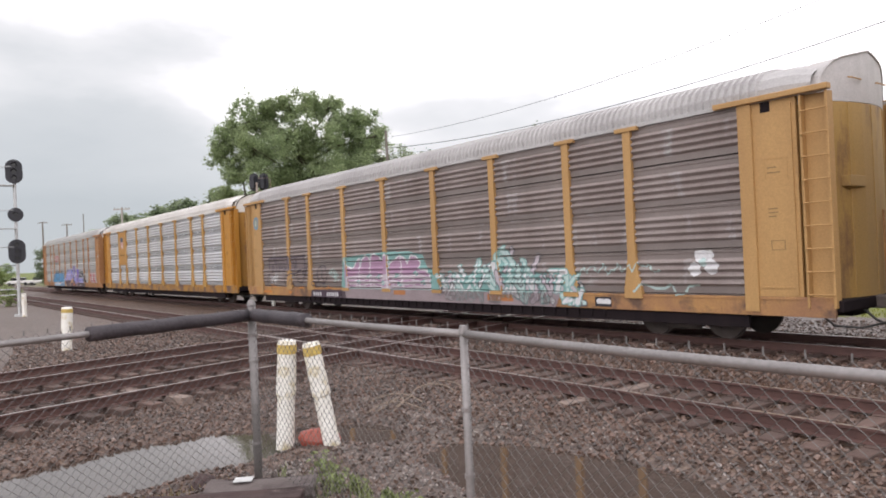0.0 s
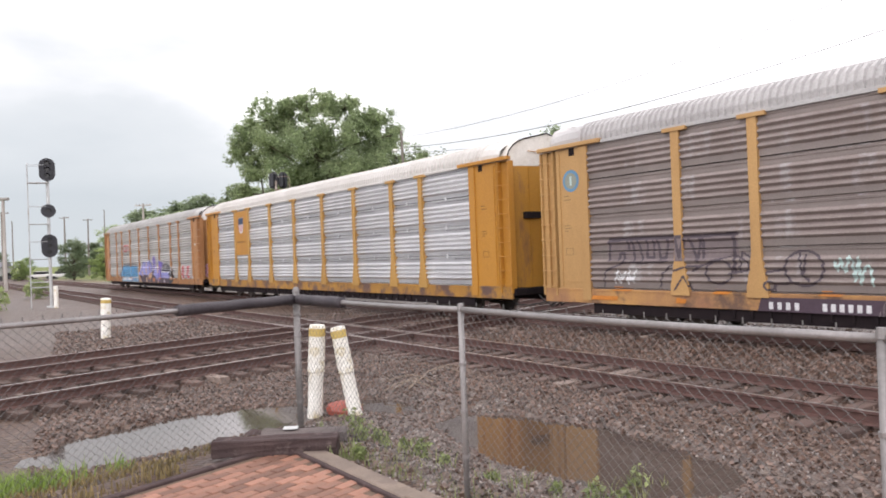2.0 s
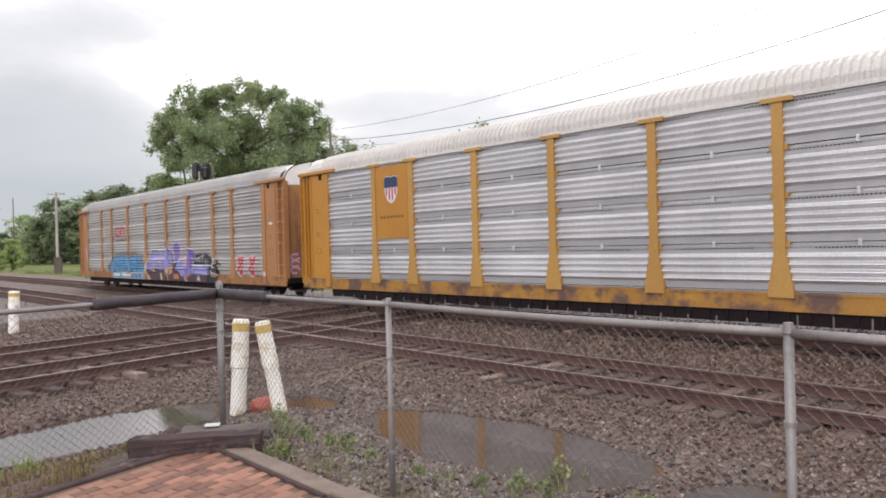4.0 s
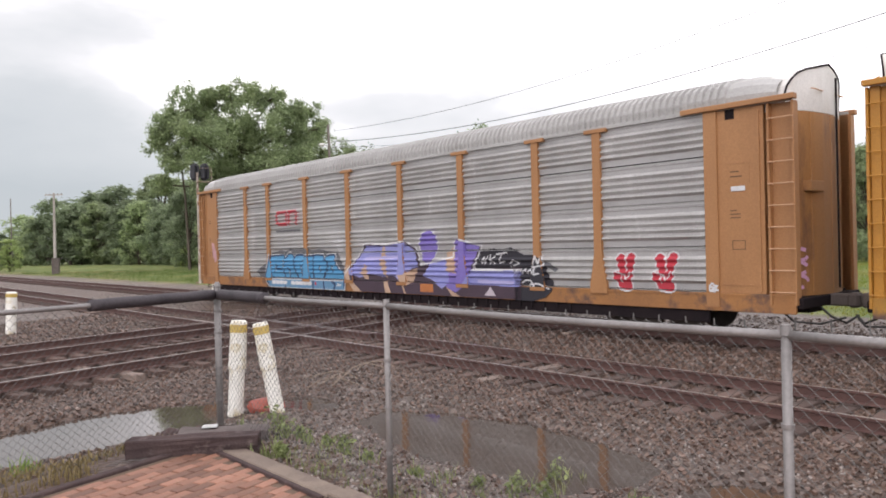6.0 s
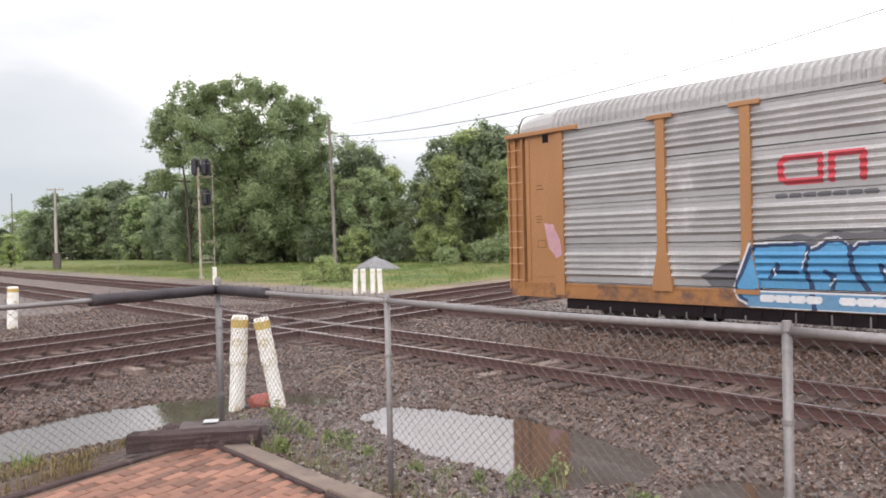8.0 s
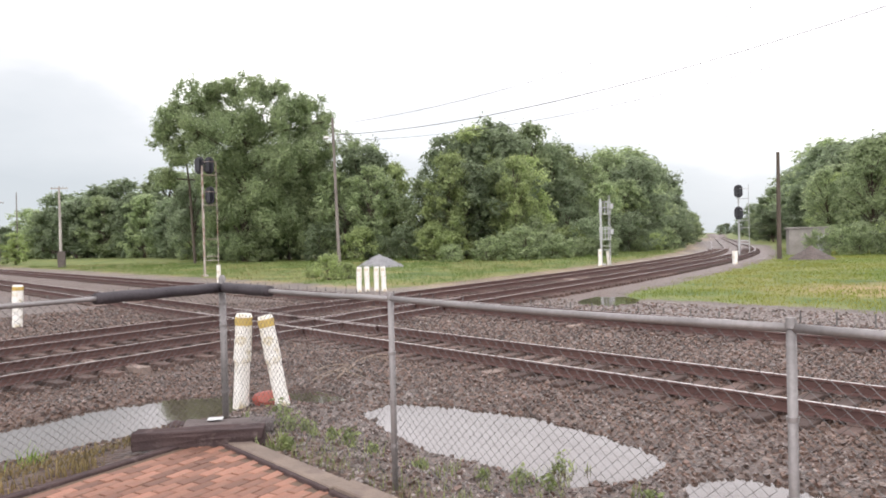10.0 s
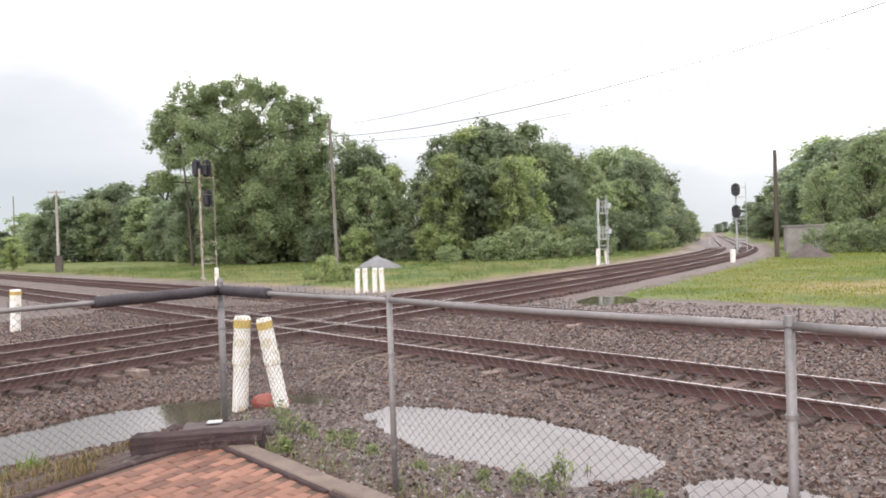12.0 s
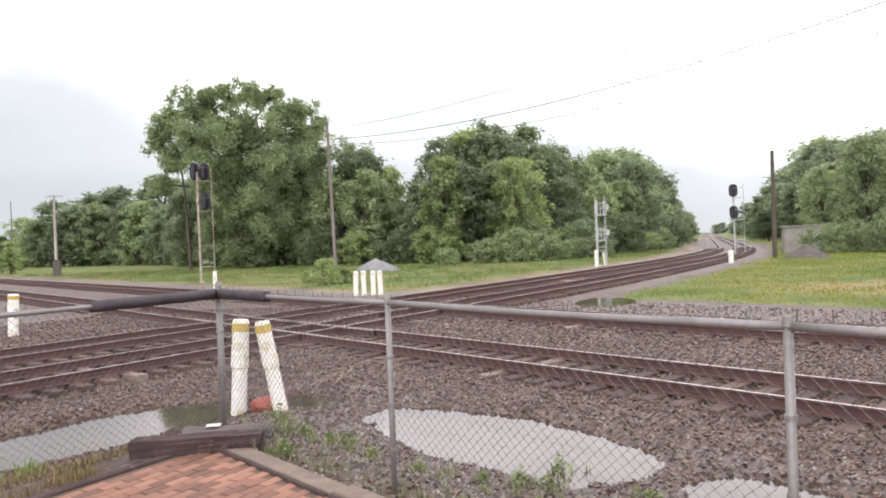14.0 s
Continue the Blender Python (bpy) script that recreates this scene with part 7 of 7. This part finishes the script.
def tall_tree():
    """A broad old tree: a trunk that forks into heavy limbs under billowing masses of leaves."""
    rng = np.random.default_rng(31)
    e = new("oak_tree")
    masses = [(-8.8, 18.8, 2.7), (-9.2, 16.0, 2.2), (-6.2, 21.0, 2.7), (-3.8, 22.0, 2.3), (-0.8, 22.5, 2.1), (1.8, 22.8, 2.1), (4.2, 22.4, 2.2), (6.2, 20.0, 2.4), (8.3, 20.7, 2.0), (10.2, 18.4, 2.0), (10.9, 15.6, 2.3), (-5.6, 17.2, 3.2), (-1.6, 18.6, 3.6), (2.8, 18.4, 3.6),
              (6.8, 16.6, 3.2), (-7.8, 13.8, 1.7), (-9.6, 11.3, 1.5), (-3.2, 14.2, 3.9), (1.8, 13.4, 4.2), (7.4, 12.2, 3.8), (10.6, 11.4, 2.7), (0.2, 9.0, 4.0), (5.6, 8.0, 4.2), (9.2, 6.8, 3.2), (2.2, 4.6, 3.6), (7.0, 4.0, 3.4), (-3.6, 9.4, 2.4), (-0.6, 3.2, 2.8), (-3.2, 5.6, 2.3), (-4.4, 2.2, 1.8)]
    blobs = []
    for x, z, r in masses:
        for _ in range(12):
            d = Vector(rng.normal(size=3)).normalized() * r * rng.uniform(0.45, 0.92)
            blobs.append(((x + d.x, rng.uniform(-0.45, 0.45) * 12 * min(1, r / 4) + d.y, max(1.2, z + d.z * 0.8)), r * rng.uniform(0.38, 0.60)))
    bm = B()
    stem = [(0, 0, -0.3), (0.1, 0.1, 3), (-0.2, 0, 6), (0.2, 0.2, 9), (0, 0, 12), (0.4, 0, 15), (0.3, 0, 18)]
    tube(bm, stem, 0.62, 10, 0.2)
    tube(bm, [(-6.4, 0, -0.3), (-6.6, 0.1, 5), (-6.8, 0, 10), (-7.2, 0, 14)], 0.2, 8, 0.1)   # a second stem beside it
    for x, z, r in masses:
        k = min(5, max(1, int(z / 3.6)))
        tube(bm, [stem[k], ((x + stem[k][0]) / 2, rng.uniform(-1, 1), (z + stem[k][2]) / 2 + 0.8), (x, rng.uniform(-2, 2), z)], 0.22, 6, 0.07)
    for c, r in blobs:
        x, z, _ = min(masses, key=lambda m: abs(m[0] - c[0]) + abs(m[1] - c[2]))
        tube(bm, [(x, 0, z), c], 0.07, 4, 0.02)
    part("trunk", bm, M["bark"], e)
    foliage(rng, blobs, 185000, 0.155, "crown", M["leaf_oak"], e)
    e.matrix_basis = pose(-26.6, 97.0, -0.35, 0, 0, 15)
    return tagged(e, "tall broad green tree rising over the wood", "tree")


tall_tree()
for x, y, h, w in ((-69.8, 110, 6.6, 1.35), (-66.0, 112, 5.0, 1.5), (-86, 120, 3.6, 1.8)):   # by the far end of the yard
    place(wood_stock, int(-x), x, y, h, w, x * 9)
for i, (x, y, h, w) in enumerate(((-14.1, 112, 19.2, 0.55), (-11.1, 112, 18.4, 0.55), (-7.2, 105, 14.4, 0.7), (-38.5, 112, 13.0, 1.1), (0.4, 84, 13.0, 1.0), (8.0, 84, 12.4, 0.95), (2.8, 100, 17.8, 0.75), (6.0, 102, 18.0, 0.75), (10.2, 102, 17.6, 0.75), (13.9, 98, 16.2, 0.7),
                                  (29.3, 112, 15.0, 1.15), (47.5, 82, 13.2, 1.0), (47.5, 92, 10.6, 0.95), (66.5, 150, 7.2, 1.9), (74.5, 170, 6.6, 2.0), (85, 200, 5.6, 2.3), (99, 235, 5.2, 2.4))):   # trees that stand out in the skyline
    place(wood_stock, (3, 3, 2, 1, 2, 2, 0, 1, 0, 1, 1, 0, 3, 1, 0, 3, 1)[i], x, y, h * 0.93, w, i * 77)
for x, y, h in ((-210, 280, 9), (-232, 290, 7), (-262, 300, 9), (-185, 262, 6), (-165, 300, 7), (-300, 300, 8), (231, 620, 8.5), (241, 632, 10), (252, 640, 9)):   # low trees far down the line
    place(far_stock, int(abs(x)), x, y, h, 1.9, x)
for x, y, h, w in ((-7.4, 45.6, 1.7, 1.15), (-6.3, 46.4, 1.1, 1.3), (-8.9, 48.5, 0.9, 1.5), (0.5, 75, 1.9, 1.5), (4.2, 76, 2.6, 1.4), (8.2, 77, 3.6, 1.5), (11.6, 78, 2.7, 1.6), (14.8, 81, 2.3, 1.6), (18.2, 85, 2.4, 1.6), (-36, 52, 1.5, 1.3), (-29.0, 38.2, 1.5, 1.0), (33.9, 67.5, 2.5, 0.9), (36.0, 67.5, 2.9, 1.0), (37.6, 67.0, 3.1, 1.0), (39.5, 64.0, 4.2, 1.1)):
    place(shrub_stock, 0 if x < 0 else 1, x, y, h, w, x * 40)


# ---------------------------------------------------------------- grass and weeds
def blades(name, spots, mtl, label, category, rng, h0, h1, per, spread, width):
    V, F_ = [], []
    for (x, y) in spots:
        z = gz(x, y)
        for _ in range(per):
            a = rng.uniform(0, 2 * math.pi)
            r = spread * math.sqrt(rng.random())
            bx, by = x + r * math.cos(a), y + r * math.sin(a)
            h = rng.uniform(h0, h1)
            b = rng.uniform(0, 2 * math.pi)
            lx, ly = 0.45 * h * math.cos(b), 0.45 * h * math.sin(b)
            wx, wy = -width * math.sin(b), width * math.cos(b)
            k = len(V)
            V += [(bx - wx, by - wy, z - 0.02), (bx + wx, by + wy, z - 0.02), (bx + lx * 0.4 + wx * 0.8, by + ly * 0.4 + wy * 0.8, z + h * 0.6), (bx + lx * 0.4 - wx * 0.8, by + ly * 0.4 - wy * 0.8, z + h * 0.6), (bx + lx, by + ly, z + h)]
            F_ += [(k, k + 1, k + 2, k + 3), (k + 3, k + 2, k + 4)]
    return tagged(raw(name, V, F_, mtl), label, category, kind="stuff")


def plant_grass():
    rng = random.Random(21)
    far, dry, verge = [], [], []
    for _ in range(26000):
        x, y = rng.uniform(-60, 45), rng.uniform(20, 100)
        g, p = zone_at(x, y)
        if g > 0.5 + rng.uniform(-0.2, 0.3):
            n = noise.noise((x * 0.11, y * 0.11, 3))
            if N2.x * x + N2.y * y < 12:
                verge.append((x, y))
            else:
                (dry if n > 0.12 and rng.random() < 0.6 else far).append((x, y))
    blades("verge_grass", verge, M["verge"], "bright yellow-green grass between the two lines", "grass", rng, 0.03, 0.11, 16, 0.9, 0.014)
    blades("field_grass", far, M["grass"], "rough green grass of the verge before the wood", "grass", rng, 0.04, 0.11, 6, 0.9, 0.011)
    blades("dry_field_grass", dry, M["drygrass"], "dry yellow grass in the verge", "grass", rng, 0.04, 0.11, 6, 0.9, 0.011)
    tufts = [p for p in far if rng.random() < 0.10 and p[1] > 44 and noise.noise((p[0] * 0.07, p[1] * 0.07, 8)) > -0.1]
    blades("tall_grass", tufts + [p for p in far if rng.random() < 0.05], M["grass"], "taller tufts of green grass in the verge before the wood", "grass", rng, 0.12, 0.42, 16, 0.55, 0.010)
    # by the fence
    spots, dr = [], []
    for _ in range(1500):
        x, y = rng.uniform(-6.8, -2.9), rng.uniform(4.6, 8.6)
        d2 = NF.x * x + NF.y * y
        if FENCE_D2 - 0.3 < d2 < FENCE_D2 + 2.0 and gz(x, y) > WATER_Z + 0.04:
            (spots if x < -4.6 + rng.gauss(0, 0.25) else dr).append((x, y))
    blades("fence_grass", spots, M["lush"], "lush green grass along the fence", "grass", rng, 0.08, 0.28, 14, 0.11, 0.007)
    blades("dry_fence_grass", [s for s in dr if rng.random() < 0.6], M["drygrass"], "dry orange-yellow grass along the fence", "grass", rng, 0.03, 0.12, 9, 0.11, 0.006)
    litter, sprigs = [], []   # straw and thin weeds along the patio's kerb
    for _ in range(420):
        k, q = rng.random(), abs(rng.gauss(0, 0.32))
        p = on1(FENCE_D1 - 0.2 + q, 6.6 - 5.1 * k)
        if gz(p.x, p.y) > WATER_Z + 0.03:
            (sprigs if rng.random() < 0.3 else litter).append((p.x, p.y))
    blades("kerb_straw", litter, M["twig"], "dry straw lying along the patio's kerb", "straw", rng, 0.01, 0.035, 4, 0.08, 0.004)
    blades("kerb_weeds", sprigs, M["weed"], "thin green weeds along the patio's kerb", "weed", rng, 0.03, 0.11, 4, 0.05, 0.004)
    weeds = []
    for cx, cy, r, n in ((-1.72, 7.45, 0.28, 9), (-1.45, 7.2, 0.25, 5), (-0.95, 7.0, 0.3, 6), (0.75, 6.9, 0.35, 9), (1.15, 7.5, 0.2, 5), (-1.5, 6.42, 0.10, 6), (0.2, 7.3, 0.4, 4), (-0.1, 6.6, 0.4, 4), (1.9, 6.1, 0.5, 5)):
        for _ in range(n):
            weeds.append((cx + rng.gauss(0, r * 0.7), cy + rng.gauss(0, r * 0.7)))
    blades("weeds", weeds, M["weed"], "thin green weeds sprouting from the gravel behind the fence", "weed", rng, 0.05, 0.20, 8, 0.06, 0.0055)
    nrng = np.random.default_rng(4)
    for cx, cy, r in ((-1.76, 7.5, 0.17), (-1.6, 7.35, 0.13), (-1.5, 7.6, 0.1), (-0.98, 7.02, 0.12), (-0.75, 6.9, 0.08), (1.12, 7.55, 0.14), (0.65, 6.95, 0.11), (0.9, 6.8, 0.1), (-1.45, 6.42, 0.07), (-1.2, 7.3, 0.08), (0.3, 7.2, 0.07), (1.7, 6.3, 0.1), (-0.3, 6.75, 0.07)):
        e = new("leafy_weed")
        z = gz(cx, cy)
        bm = B()
        for k in range(4):
            a = 1.57 * k + cx
            tube(bm, [(0, 0, -0.03), (r * 0.3 * math.cos(a), r * 0.3 * math.sin(a), r * 0.9), (r * 0.6 * math.cos(a), r * 0.6 * math.sin(a), r * 1.7)], 0.004, 4, 0.002)
        part("stem", bm, M["weed"], e)
        tagged(leaves(nrng, [((0, 0, r * 1.0), r * 0.95)], 46, 0.034, "leaf_spray", M["weed"], e), kind="stuff")
        e.matrix_basis = pose(cx, cy, z)
        tagged(e, "small leafy green weed growing in the gravel", "weed", "leafy weeds")


plant_grass()


# ---------------------------------------------------------------- loose ballast stones
def scatter_stones():
    rng = np.random.default_rng(8)
    prng = random.Random(8)
    cube = np.array([(x, y, z) for x in (-1, 1) for y in (-1, 1) for z in (-1, 1)], float)
    quads = np.array([(0, 1, 3, 2), (4, 6, 7, 5), (0, 4, 5, 1), (2, 3, 7, 6), (0, 2, 6, 4), (1, 5, 7, 3)])
    places = []
    tries = 0
    while len(places) < 52000 and tries < 900000:
        tries += 1
        x, y = prng.uniform(-19, 15), prng.uniform(5.2, 29)
        d1, d2 = N1.x * x + N1.y * y, N2.x * x + N2.y * y
        out, df = fence_offset(x, y), NF.x * x + NF.y * y
        if out < (-0.25 if d1 - FENCE_D1 > df - FENCE_D2 else 0.35) or abs(x) > 0.64 * y + 0.6 or d1 > 22 or d2 > 27:
            continue
        if prng.random() > min(1.0, (9.0 / max(y, 6.0)) ** 1.3):
            continue
        z = gz(x, y)
        if z < WATER_Z - 0.01:
            continue
        s = prng.uniform(0.012, 0.027) * (1 + 0.05 * max(0, y - 8))
        near = d1 - FENCE_D1 if x > -2.6 else 9.0
        light = prng.random() < (0.8 if d1 > 19.0 else 0.70 if near < 2.2 else 0.28 if near < 5.0 else 0.05)
        if light:
            s *= 0.62
        places.append((x, y, z + s * 0.25, s, light))
    for label, mtl, chosen in (("loose brown ballast stones between fence and rails", "stone", [p for p in places if not p[4]]), ("pale gravel stones beside the fence and puddles", "stone_pale", [p for p in places if p[4]])):
        pile(rng, chosen, cube, quads, label, M[mtl])


def pile(rng, places, cube, quads, label, mtl):
    n = len(places)
    P = np.array([p[:4] for p in places])
    jig = cube[None] * (1 + rng.uniform(-0.45, 0.2, (n, 8, 3)))
    jig *= (P[:, 3][:, None] * rng.uniform(0.6, 1.25, (n, 3)))[:, None, :]
    ang = rng.uniform(0, 2 * np.pi, (n, 3))

    def rot(v, a, i, j):
        c, s = np.cos(a)[:, None], np.sin(a)[:, None]
        o = v.copy()
        o[:, :, i], o[:, :, j] = c * v[:, :, i] - s * v[:, :, j], s * v[:, :, i] + c * v[:, :, j]
        return o

    jig = rot(rot(rot(jig, ang[:, 0], 0, 1), ang[:, 1], 1, 2), ang[:, 2], 0, 2)
    V = (jig + P[:, None, :3]).reshape(-1, 3)
    F_ = (quads[None] + 8 * np.arange(n)[:, None, None]).reshape(-1, 4)
    tagged(raw("ballast_stones", V, F_, mtl), label, "ballast", kind="stuff")


scatter_stones()

# ---------------------------------------------------------------- movement
SPEED, PITCH = 9.87, 28.88
TAIL0 = -63.1 - 9.87 * 3.0 + 13.65     # where the last car's middle stands along the track at the start
YAW = math.degrees(math.atan2(-U1.y, -U1.x))


def motions():
    for i, car in enumerate((car_c, car_b, car_a, car_d)):
        rows = []
        for k in range(29):
            t = k * 0.5
            p = N1 * D_TRAIN - U1 * (TAIL0 + PITCH * i + SPEED * t + float(np.interp(t, [3.0, 5.5, 6.5, 7.0, 8.0], [0.0, -0.05, 0.04, 0.15, 0.20])))
            rows.append((t, pose(p.x, p.y, 0, 0, 0, YAW)))
        walk(car, rows)
    turn = math.degrees(SPEED / 0.455)
    for car, wh, x in wheelsets:
        walk(wh, [(k / 15, pose(x, 0, 0.455) @ Matrix.Rotation(radians(turn * k / 15), 4, "Y")) for k in range(211)])


motions()
